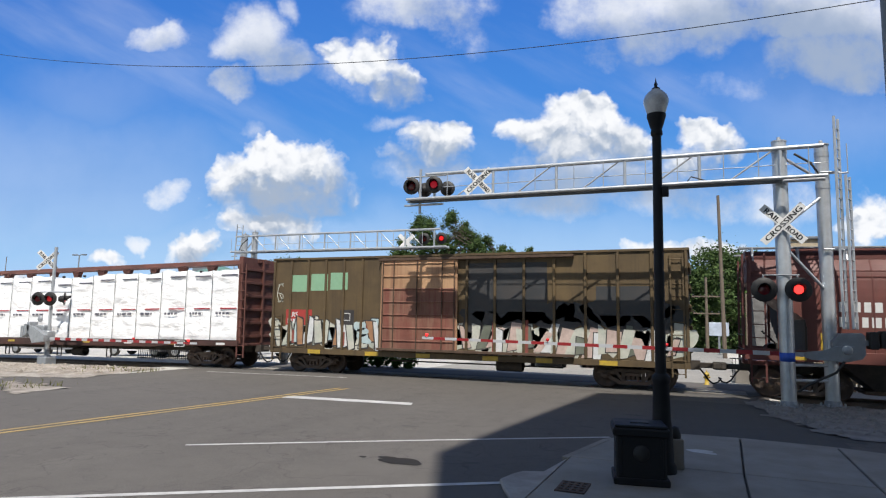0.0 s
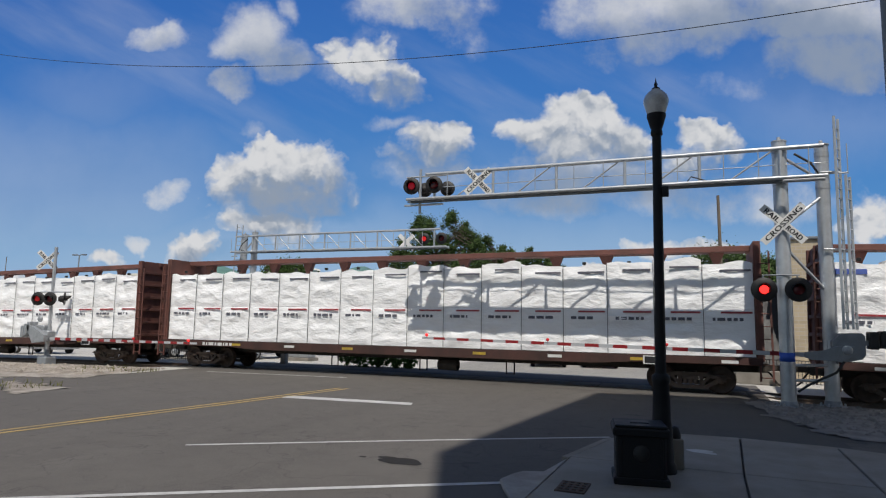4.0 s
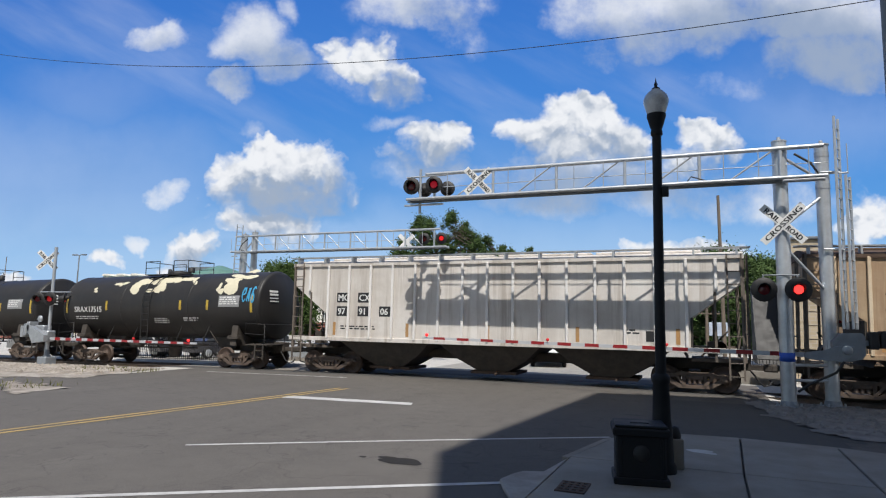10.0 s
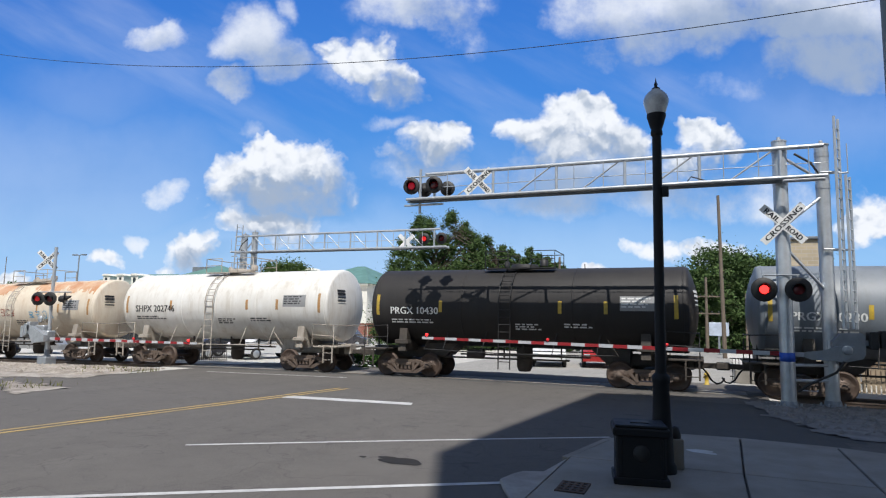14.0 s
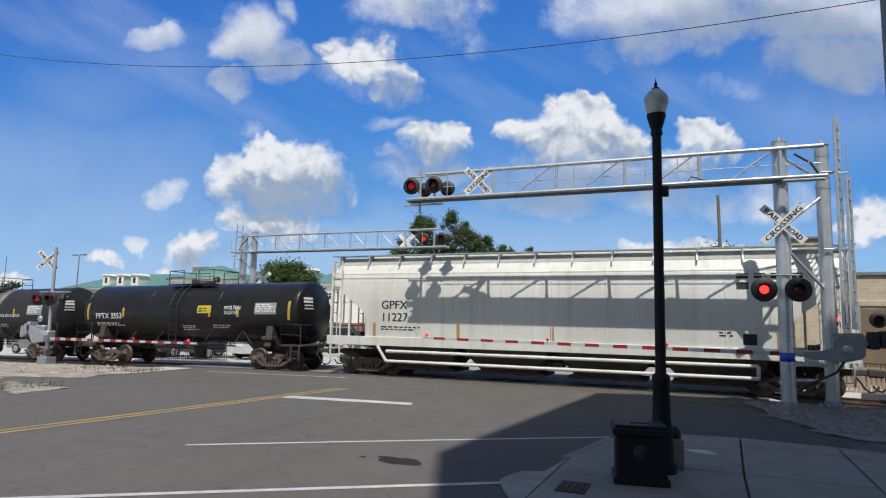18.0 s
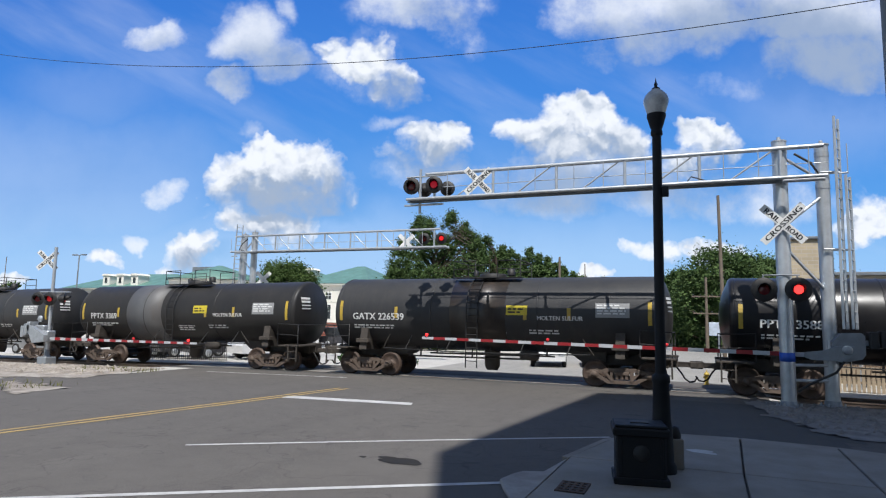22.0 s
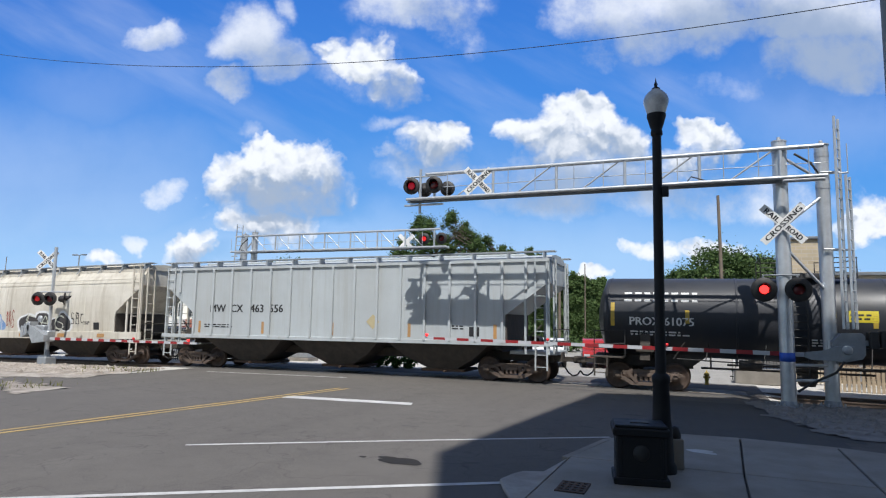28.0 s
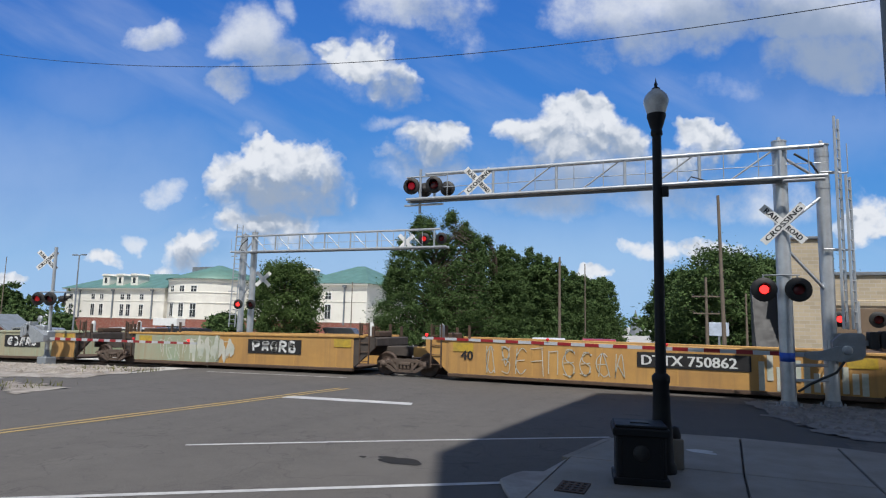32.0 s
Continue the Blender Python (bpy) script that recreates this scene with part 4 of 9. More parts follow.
for k in range(3):
    m = Mesh()
    m.box(-30.3 + 0.22 * k, -30.12 + 0.22 * k, 20.3, 20.75, 0.95 + 0.1 * k, 1.5 + 0.1 * k, 0.02)
    part("counterweight", m, GALVANISED, gate_far_side)

# the cantilever over the far side of the crossing
far_c = cantilever(-26.2, 32.0, -12.7, 1, "silver cantilever crossing signal standing beyond the track", 6.25, 7.3, False)
for x, lead in ((-14.15, 0), (-13.1, 1)):
    signal_lamp(far_c, x, 31.6, 6.75, lead, 15, 0.32, FAR_GLOW)
crossbuck(far_c, -15.8, 32.75, 6.75, 1.22, 20, False)
crossbuck(far_c, -25.7, 32.4, 4.6, 1.22, 45, False)
for x, lead in ((-26.9, 0), (-25.9, 1)):
    signal_lamp(far_c, x, 31.6, 2.95, lead, 15, 0.3)
ladder(-27.9, 32.3, 1.5, 8.2, 1.5, "aluminium service ladder beside the far signal mast")
far_post = thing("signal_post", "flashing signal post beyond the track by the brick building", "crossing signal")
m = Mesh()
m.tube([(5.75, 28.5, lie(5)), (5.75, 28.5, 3.3)], 0.07, 12)
part("mast", m, ALUMINIUM, far_post)
for x, lead in ((5.1, 0), (6.35, 1)):
    signal_lamp(far_post, x, 28.3, 2.6, lead, 0, 0.3)

# ---- pavement furniture ----
bin_ = thing("litter_bin", "square black metal litter bin on the pavement", "litter bin")
z0 = 0.06
m = Mesh()
m.box(-0.36, 0.36, -0.34, 0.34, 0.05, 0.72, 0.03)
part("body", m, BLACK_METAL, bin_)
m = Mesh()
m.box(-0.4, 0.4, -0.38, 0.38, 0.0, 0.1, 0.015)
part("plinth", m, BLACK_METAL, bin_)
m = Mesh()
m.box(-0.41, 0.41, -0.39, 0.39, 0.7, 0.82, 0.02)
m.box(-0.38, 0.38, -0.36, 0.36, 0.82, 0.86, 0.015)
part("lid", m, BLACK_METAL, bin_)
m = Mesh()
m.box(-0.14, 0.14, -0.1, 0.12, 0.861, 0.875, 0.005)
part("lid_slot", m, SIGNAL_BLACK, bin_)
m = Mesh()
m.lathe([(0.001, -0.012), (0.11, -0.012), (0.12, 0.0), (0.12, 0.01)], 28, "y", (0, -0.342, 0.46))
part("medallion", m, SIGNAL_BLACK, bin_)
for sx in (-0.31, 0.27):
    m = Mesh()
    m.box(sx, sx + 0.04, -0.352, -0.33, 0.12, 0.68, 0.008)
    part("corner_strip", m, BLACK_METAL, bin_)
bin_.matrix_basis = pose(-0.79, 9.2, z0, 0, 0, 10) @ Matrix.Scale(0.9, 4)

lampost = thing("street_lamp", "black fluted street lamp post with a frosted acorn globe", "street lamp")
m = Mesh()
m.lathe([(0.2, 0), (0.2, 0.2), (0.165, 0.25), (0.15, 0.7), (0.13, 0.85), (0.115, 1.35), (0.13, 1.38), (0.13, 1.46), (0.09, 1.5)], 16)
part("base", m, BLACK_METAL, lampost)
m = Mesh()
m.lathe([(0.078, 1.5), (0.073, 3.0), (0.068, 5.1)], 16, smooth=False)
m.lathe([(0.068, 5.1), (0.088, 5.12), (0.088, 5.17), (0.078, 5.2), (0.1, 5.26), (0.128, 5.36), (0.142, 5.4), (0.142, 5.45)], 16)
part("pole", m, BLACK_METAL, lampost)
m = Mesh()
m.lathe([(0.13, 5.44), (0.15, 5.5), (0.185, 5.63), (0.188, 5.68), (0.165, 5.75), (0.11, 5.81), (0.06, 5.85), (0.05, 5.86)], 24)
part("globe", m, GLOBE, lampost, "frosted acorn globe")
m = Mesh()
m.lathe([(0.06, 5.85), (0.065, 5.865), (0.03, 5.88), (0.022, 5.91), (0.03, 5.93), (0.012, 5.97), (0.001, 6.04)], 14)
part("finial", m, BLACK_METAL, lampost)
m = Mesh()
m.box(0.06, 0.16, -0.05, 0.05, 4.15, 4.3, 0.01)
part("outlet_box", m, BLACK_METAL, lampost)
lampost.matrix_basis = pose(-0.53, 9.86, -0.03)
ped = thing("utility_pedestal", "small grey concrete pedestal with a dark cap", "pedestal")
m = Mesh()
m.box(-0.1, 0.1, -0.1, 0.1, 0, 0.44, 0.015)
part("body", m, CONCRETE, ped)
m = Mesh()
m.lathe([(0.08, 0.44), (0.085, 0.5), (0.055, 0.6), (0.001, 0.62)], 12)
part("cap", m, SIGNAL_BLACK, ped)
ped.matrix_basis = pose(-0.36, 10.2, 0.06, 0, 0, 20)


# overhead wire
def cable(name, a, b, c, r, lab):
    """A hanging cable through three points."""
    A_, B_, C_ = [Vector(p) for p in (a, b, c)]
    pts = []
    for i in range(41):
        t = -0.35 + 1.7 * i / 40
        pts.append(A_ * ((t - 0.5) * (t - 1) * 2) + B_ * (-4 * t * (t - 1)) + C_ * (t * (t - 0.5) * 2))
    m = Mesh()
    m.tube(pts, r, 6)
    return tagged(part(name, m, SIGNAL_BLACK), lab, "cable")


cable("overhead_cable", (-21.78, 13.0, 10.84), (-9.4, 13.0, 8.74), (2.99, 13.0, 8.22), 0.008, "thin black overhead cable sagging across the street")

for px0, pz in ((-30.4, 13.3), (11.75, 9.6)):
    post_ = thing("utility_pole", "tall wooden street pole carrying the overhead cable", "pole", "street poles")
    m = Mesh()
    m.tube([(0, 0, -0.3), (0, 0, pz)], 0.16, 12, 0.11)
    part("shaft", m, POLE_WOOD, post_)
    m = Mesh()
    m.box(-0.6, 0.6, -0.08, 0.08, pz - 0.5, pz - 0.38, 0.01)
    part("crossarm", m, POLE_WOOD, post_)
    post_.matrix_basis = pose(px0, 13.0, lie(px0))

# ---- the train ----
WB, WR = 1.86, 0.455
CARS = []   # (car, distance along the train, half truck spacing)
WHEELS = []

PEEL = plain("peeled_primer", (0.62, 0.57, 0.42), 0.8)
LETTER_WHITE = plain("letter_white", (0.72, 0.72, 0.7), 0.6)
LETTER_BLACK = plain("letter_black", (0.02, 0.02, 0.022), 0.6)
YELLOW = surface("reflective_yellow", (0.6, 0.4, 0.03), (0.42, 0.3, 0.05), 4, 30, 0.5, grime=0.35)
AMBER_PLATE = plain("yellow_placard", (0.62, 0.5, 0.03), 0.5)
ORANGE_STRIP = surface("faded_orange", (0.5, 0.26, 0.08), (0.4, 0.25, 0.12), 4, 30, 0.6, grime=0.3)
SPRAY_WHITE = surface("spray_white", (0.75, 0.76, 0.76), (0.6, 0.62, 0.62), 4, 30, 0.7, grime=0.15)
SPRAY_BLUE = surface("spray_blue", (0.12, 0.24, 0.48), (0.3, 0.42, 0.6), 2, 20, 0.7, grime=0.1)
SPRAY_BLACK = surface("spray_black", (0.02, 0.02, 0.022), (0.05, 0.05, 0.055), 2, 20, 0.7, grime=0.1)
SPRAY_CYAN = plain("spray_cyan", (0.05, 0.32, 0.55), 0.7)
SPRAY_RED = surface("spray_red", (0.32, 0.07, 0.05), (0.2, 0.06, 0.05), 3, 20, 0.75, grime=0.3)
SPRAY_ORANGE = surface("spray_orange", (0.45, 0.23, 0.11), (0.3, 0.16, 0.09), 3, 20, 0.75, grime=0.3)
SPRAY_GREEN = surface("spray_green", (0.26, 0.36, 0.24), (0.2, 0.24, 0.17), 3, 20, 0.75, grime=0.3)
SPRAY_PALE = surface("spray_pale", (0.62, 0.6, 0.52), (0.45, 0.5, 0.42), 2, 20, 0.7, grime=0.2)

def frame_mesh():
    m = Mesh()
    m.prism([(-1.26, 0.5), (-1.1, 0.6), (-0.72, 0.6), (-0.48, 0.68), (0.48, 0.68), (0.72, 0.6), (1.1, 0.6), (1.26, 0.5), (0.7, 0.49), (0.45, 0.56), (-0.45, 0.56), (-0.7, 0.49)], -0.07, 0.07, "y")
    m.prism([(-0.48, 0.15), (0.48, 0.15), (0.98, 0.42), (0.86, 0.5), (0.42, 0.27), (-0.42, 0.27), (-0.86, 0.5), (-0.98, 0.42)], -0.07, 0.07, "y")
    for sx in (-1, 1):
        m.box(sx * 0.33 - 0.06, sx * 0.33 + 0.06, -0.065, 0.065, 0.25, 0.6, 0.01)
    m.box(-0.26, 0.26, -0.11, 0.02, 0.44, 0.56, 0.02)
    for x in (-WB / 2, WB / 2):
        m.lathe([(0.001, -0.14), (0.09, -0.13), (0.11, -0.08), (0.13, 0.0)], 12, "y", (x, 0, WR))
        m.box(x - 0.16, x + 0.16, -0.09, 0.09, 0.38, 0.58, 0.02)
    for s in (-1, 1):
        m.beam((s * 0.3, -0.07, 0.24), (s * 0.62, -0.07, 0.6), 0.05, 0.09)
    return m.data("side_frame", TRUCK_STEEL)


def spring_mesh():
    m = Mesh()
    m.lathe([(0.06, 0.3), (0.07, 0.33), (0.06, 0.36), (0.07, 0.39), (0.06, 0.42), (0.07, 0.45), (0.06, 0.48), (0.07, 0.51), (0.06, 0.54)], 10, "z", (0, -0.03, 0))
    return m.data("spring", TRUCK_STEEL)


def wheelset_mesh():
    m = Mesh()
    m.tube([(0, -0.95, 0), (0, 0.95, 0)], 0.075, 12)
    for s in (-1, 1):
        prof = [(0.075, -0.76 - 0.06), (0.14, -0.76 - 0.06), (0.15, -0.76 - 0.02), (0.34, -0.76 + 0.005), (WR - 0.055, -0.76 - 0.045), (WR - 0.002, -0.76 - 0.05), (WR, -0.76 + 0.03), (WR + 0.028, -0.76 + 0.055), (WR + 0.02, -0.76 + 0.085), (WR - 0.05, -0.76 + 0.085), (0.3, -0.76 + 0.04), (0.14, -0.76 + 0.05), (0.075, -0.76 + 0.06)]
        m.lathe([(r, h * -s) for r, h in prof], 26, "y")
    for k in range(3):
        a = k * 2.1
        m.box(0.25 * math.cos(a) - 0.03, 0.25 * math.cos(a) + 0.03, -0.79, -0.755, 0.25 * math.sin(a) - 0.03, 0.25 * math.sin(a) + 0.03)
    return m.data("wheel_set", WHEEL_STEEL)


FRAME_D, SPRING_D, WHEEL_D = frame_mesh(), spring_mesh(), wheelset_mesh()
BOLSTER_D = Mesh().box(-0.2, 0.2, -1.0, 1.0, 0.42, 0.66, 0.03).box(-0.5, 0.5, -0.14, 0.14, 0.3, 0.36).data("truck", UNDER)


def truck(car, x):
    t = part("truck", BOLSTER_D, None, car, "four-wheel freight truck in brown grime", pose(x, 0, 0))
    for s in (-1, 1):
        part("side_frame", FRAME_D, None, t, at=pose(0, s * 1.0, 0) if s < 0 else pose(0, 1.0, 0, 0, 0, 180))
        for x in (-0.16, 0.0, 0.16):
            if s < 0:
                part("spring", SPRING_D, None, t, at=pose(x, s * 1.0, 0))
    for s in (-1, 1):
        w = part("wheel_set", WHEEL_D, None, t, at=pose(s * WB / 2, 0, WR))
        WHEELS.append((w, car))
    return t


COUPLER_D = Mesh().box(-0.5, 0.3, -0.09, 0.09, 0.76, 0.94, 0.02).box(0.22, 0.52, -0.17, 0.13, 0.72, 0.98, 0.05).box(-0.7, -0.45, -0.3, 0.3, 0.7, 1.02, 0.02).data("coupler", UNDER)


def hose_mesh():
    m = Mesh()
    pts = [(0.0, -0.35, 0.75), (0.12, -0.36, 0.6), (0.25, -0.34, 0.38), (0.4, -0.3, 0.27), (0.55, -0.22, 0.3), (0.66, -0.2, 0.45)]
    m.tube(pts, 0.03, 7)
    return m.data("brake_hose", SIGNAL_BLACK)


HOSE_D = hose_mesh()


def running_gear(car, L, spacing, wheel_y=0):
    """Trucks, couplers and hoses at both ends. L is the length between the coupler centres."""
    for s in (-1, 1):
        truck(car, s * spacing)
        part("coupler", COUPLER_D, None, car, at=pose(s * (L / 2 - 0.45), 0, 0, 0, 0, 0 if s > 0 else 180))
        part("brake_hose", HOSE_D, None, car, at=pose(s * (L / 2 - 0.62), 0, 0, 0, 0, 0 if s > 0 else 180))


def rungs(mesh, x, y, z0, z1, w, step=0.38, r=0.016, along="x"):
    """A ladder of round bar with stiles."""
    a = (w / 2, 0) if along == "x" else (0, w / 2)
    for s in (-1, 1):
        mesh.box(x + s * a[0] - 0.028, x + s * a[0] + 0.028, y + s * a[1] - 0.02, y + s * a[1] + 0.02, z0, z1)
    z = z0 + 0.12
    while z < z1:
        mesh.tube([(x - a[0], y - a[1], z), (x + a[0], y + a[1], z)], r, 6)
        z += step


def new_car(name, label, category, group, s, half):
    car = thing(name, label, category, group)
    CARS.append((car, s, half))
    return car


def tank_surface(r, zc):
    def surf(x, z, off):
        d = min(abs(z - zc), r * 0.999)
        return (x, -math.sqrt(r * r - d * d) - off * 1.3, z)
    return surf


def tank_car(s, L, paint, label, mark, r=1.55, zc=2.82, seed=1, jacket=None, mark_mat=None, strip=YELLOW, frame_paint=None, platform=True, bands=(), words=(), placard=False, style="ladder", mark_h=0.27):
    """A tank wagon between coupler centres at s. bands: (x0, x1, material) of other-coloured shell."""
    half = L / 2 - 2.4
    car = new_car("tank_car", label, "tank car", "tank cars of the train", s, half)
    rng = random.Random(seed)
    mark_mat = mark_mat or LETTER_WHITE
    frame_paint = frame_paint or UNDER
    E_ = L / 2 - 0.72
    bulge = 0.42
    prof = [(0.001, -E_)]
    kn = 0.14
    for q in (0.2, 0.4, 0.6, 0.8, 1.0):
        prof.append(((r - kn) * q, -E_ + (bulge - kn) * q ** 2.2))
    for a in (25, 50, 72, 90):
        prof.append((r - kn + kn * math.sin(radians(a)), -E_ + bulge - kn + kn * (1 - math.cos(radians(a)))))
    prof += [(r, -E_ + bulge + 0.3), (r, -0.4), (r, 0.4), (r, E_ - bulge - 0.3)] + [(q, -h) for q, h in prof[::-1]]
    m = Mesh()
    m.lathe(prof, 56, "x", (0, 0, zc))
    part("tank_shell", m, paint, car)
    for x0, x1, mat in bands:
        m = Mesh()
        m.lathe([(r, x0), (r + 0.012, x0), (r + 0.012, x1), (r, x1)], 56, "x", (0, 0, zc))
        part("shell_band", m, mat, car)
    for x in (-E_ + bulge + 0.05, E_ - bulge - 0.05, -2.1, 2.1):
        m = Mesh()
        m.lathe([(r, x - 0.03), (r + 0.014, x - 0.02), (r + 0.014, x + 0.02), (r, x + 0.03)], 56, "x", (0, 0, zc))
        part("seam", m, paint, car)
    surf = tank_surface(r, zc)
    # underframe
    zl = zc - r + 0.18
    for y in (-1.47, 1.47):
        m = Mesh()
        n_ = 24
        m.tube([(-half + 1.0 + (2 * half - 2.0) * q / n_, y, 1.12 - 0.06 * math.sin(math.pi * q / n_)) for q in range(n_ + 1)], 0.022, 6)
        part("hand_rail", m, SIGNAL_BLACK if frame_paint is UNDER else frame_paint, car)
        for q in (-0.62, -0.28, 0.3, 0.64):
            m = Mesh()
            xq = q * half
            m.tube([(xq, y, 1.08), (xq + 0.12, math.copysign(r * 0.78, y), zc - r * 0.62)], 0.018, 6)
            part("rail_stay", m, SIGNAL_BLACK if frame_paint is UNDER else frame_paint, car)
    for sx in (-1, 1):
        x = sx * half
        m = Mesh()
        m.box(min(sx * (half - 1.5), sx * (L / 2 - 0.6)), max(sx * (half - 1.5), sx * (L / 2 - 0.6)), -0.24, 0.24, 0.74, 1.16, 0.02)
        part("stub_sill", m, frame_paint, car)
        m = Mesh()
        m.prism([(sx * (half - 2.1), zl), (sx * (half - 1.5), 0.85), (sx * (half - 0.6), 0.85), (sx * (half - 0.6), zl)], -0.5, 0.5, "y")
        part("reinforcing_pad", m, frame_paint, car)
        m = Mesh()
        m.prism([(-1.45, 1.02), (1.45, 1.02), (1.3, 1.9), (0.9, 1.45), (-0.9, 1.45), (-1.3, 1.9)], x - 0.16, x + 0.16, "x")
        m.box(x - 0.28, x + 0.28, -1.5, -1.2, 1.3, 1.45, 0.01)
        part("saddle", m, frame_paint, car)
        m = Mesh()
        m.box(min(sx * (L / 2 - 1.7), sx * (L / 2 - 0.6)), max(sx * (L / 2 - 1.7), sx * (L / 2 - 0.6)), -1.45, 1.45, 1.04, 1.1, 0.01)
        part("end_platform", m, frame_paint, car)
        m = Mesh()
        xe = sx * (L / 2 - 0.72)
        xi = sx * (L / 2 - 1.75)
        for y in (-1.42, 1.42):
            m.tube([(xi, y, 1.1), (xi, y, 2.0), (xe, y, 1.95), (xe, y, 1.1)], 0.022, 7)
            m.tube([(xi, y, 1.55), (xe, y, 1.5)], 0.018, 6)
        m.tube([(xe, -1.42, 1.95), (xe, 1.42, 1.95)], 0.022, 7)
        part("end_hand_rail", m, frame_paint if frame_paint is not UNDER else SIGNAL_BLACK, car)
        m = Mesh()
        rungs(m, sx * (L / 2 - 0.95), -1.47, 0.42, 1.08, 0.42, 0.28)
        part("step", m, frame_paint, car)
        m = Mesh()
        m.tube([(sx * (half - 0.9), -1.35, 1.1), (sx * (half - 1.25), -1.5, 1.65)], 0.02, 6)
        part("stay", m, frame_paint, car)
    m = Mesh()
    xb = -(L / 2 - 1.0)
    m.lathe([(0.24, -0.02), (0.27, 0.0), (0.24, 0.02)], 20, "x", (xb, -0.7, 2.1))
    for k in range(4):
        a = k * math.pi / 2
        m.tube([(xb, -0.7, 2.1), (xb, -0.7 + 0.25 * math.cos(a), 2.1 + 0.25 * math.sin(a))], 0.014, 6)
    m.tube([(xb, -0.7, 1.1), (xb, -0.7, 2.1)], 0.03, 6)
    part("brake_wheel", m, SIGNAL_BLACK, car)
    # underneath: outlet, pipes, brake cylinder
    m = Mesh()
    m.lathe([(0.22, 0.35), (0.3, 0.5), (0.32, zc - r + 0.1)], 14, "z", (0, 0, 0))
    part("outlet", m, UNDER, car)
    for k_, (xa_, xb_, zz_) in enumerate(((-2.4, 2.6, 0.95), (-3.2, 1.8, 0.8))):
        m = Mesh()
        m.tube([(xa_, -0.6 + 0.2 * k_, zz_), (xb_, -0.6 + 0.2 * k_, zz_ + 0.03)], 0.035, 7)
        for x in (xa_ + 0.3, (xa_ + xb_) / 2, xb_ - 0.3):
            m.box(x - 0.025, x + 0.025, -0.63 + 0.2 * k_, -0.57 + 0.2 * k_, zz_, zc - r + 0.25)
        part("brake_pipe", m, UNDER, car)
    m = Mesh()
    m.lathe([(0.001, -0.36), (0.16, -0.35), (0.18, 0.3), (0.001, 0.36)], 14, "x", (rng.choice((-1.7, 1.7)), -0.75, 0.98))
    part("brake_cylinder", m, UNDER, car)
    # ladder and top platform
    dark = SIGNAL_BLACK if frame_paint is UNDER else frame_paint
    m = Mesh()
    lx = -0.35
    zz = 0.5
    pts = [surf(0, z, 0.1) for z in [0.5 + (zc + r * 0.985 - 0.5) * i / 14 for i in range(15)]]
    path = [(0, -r - 0.1, z) if z < zc else p for p, z in zip(pts, [0.5 + (zc + r * 0.985 - 0.5) * i / 14 for i in range(15)])]
    for dx in (-0.22, 0.22):
        m.tube([(lx + dx, p[1], p[2]) for p in path], 0.024, 6)
    for i in range(1, 15):
        m.tube([(lx - 0.22, path[i][1], path[i][2]), (lx + 0.22, path[i][1], path[i][2])], 0.016, 6)
    part("side_ladder", m, dark, car)
    top = zc + r
    m = Mesh()
    m.lathe([(0.55, top - 0.15), (0.55, top + 0.1), (0.5, top + 0.16), (0.001, top + 0.18)], 20)
    m.lathe([(0.16, top + 0.1), (0.16, top + 0.34), (0.001, top + 0.38)], 12, "z", (0.75, 0, 0))
    m.lathe([(0.1, top + 0.1), (0.1, top + 0.3), (0.001, top + 0.34)], 12, "z", (-0.75, 0.1, 0))
    part("manway", m, dark, car)
    m = Mesh()
    m.box(-1.35, 1.35, -0.85, -0.5, top - 0.05, top - 0.01)
    m.box(-1.35, 1.35, 0.5, 0.85, top - 0.05, top - 0.01)
    part("top_platform", m, dark, car)
    if platform:
        for y in (-0.85, 0.85):
            for a, b in ((-1.35, -0.45), (0.45, 1.35)):
                m = Mesh()
                m.tube([(a, y, top - 0.03), (a, y, top + 0.62), (b, y, top + 0.62), (b, y, top - 0.03)], 0.022, 7)
                m.tube([(a, y, top + 0.3), (b, y, top + 0.3)], 0.016, 6)
                part("top_rail", m, dark, car)
        for x in (-1.35, 1.35):
            m = Mesh()
            m.tube([(x, -0.85, top + 0.62), (x, 0.85, top + 0.62)], 0.02, 6)
            part("cross_rail", m, dark, car)
    # markings
    k = r / 1.55
    x0 = -E_ + 1.0
    if mark:
        lettering(car, mark, x0 + 0.15, zc - 0.3, mark_h, mark_mat, surf, 1.0, "reporting_mark", "", 0.02)
        bars(car, x0 + 0.2, zc - 0.55, 1.9, 2, mark_mat, surf, rng, 0.05)
    for x in (-E_ + 0.55, -E_ + 2.9 * k + 0.4, 1.6, 3.2, E_ - 0.75):
        edge = abs(x) > E_ - 1.2
        part_w = 0.13
        patch(car, x, x + part_w, zc - (0.35 if edge else 0.22), zc + (0.45 if edge else 0.22), strip, surf, "reflective_strip")
    bars(car, -0.0, zc - 0.65, 1.0, 3, mark_mat, surf, rng, 0.045)
    bars(car, 1.8, zc - 0.62, 1.1, 2, mark_mat, surf, rng, 0.05)
    tb = patch(car, E_ - 2.5, E_ - 1.35, zc - 0.1, zc + 0.4, plain("data_panel", (0.3, 0.3, 0.3), 0.7) if "data_panel" not in bpy.data.materials else bpy.data.materials["data_panel"], surf, "data_panel", "", 0.004)
    bars(car, E_ - 2.45, zc + 0.3, 1.05, 4, mark_mat, surf, rng, 0.05)
    if placard:
        patch(car, 0.95, 1.75, zc - 0.05, zc + 0.3, AMBER_PLATE, surf, "warning_placard", "yellow warning placard")
        bars(car, 1.02, zc + 0.14, 0.6, 2, LETTER_BLACK, surf, rng, 0.06)
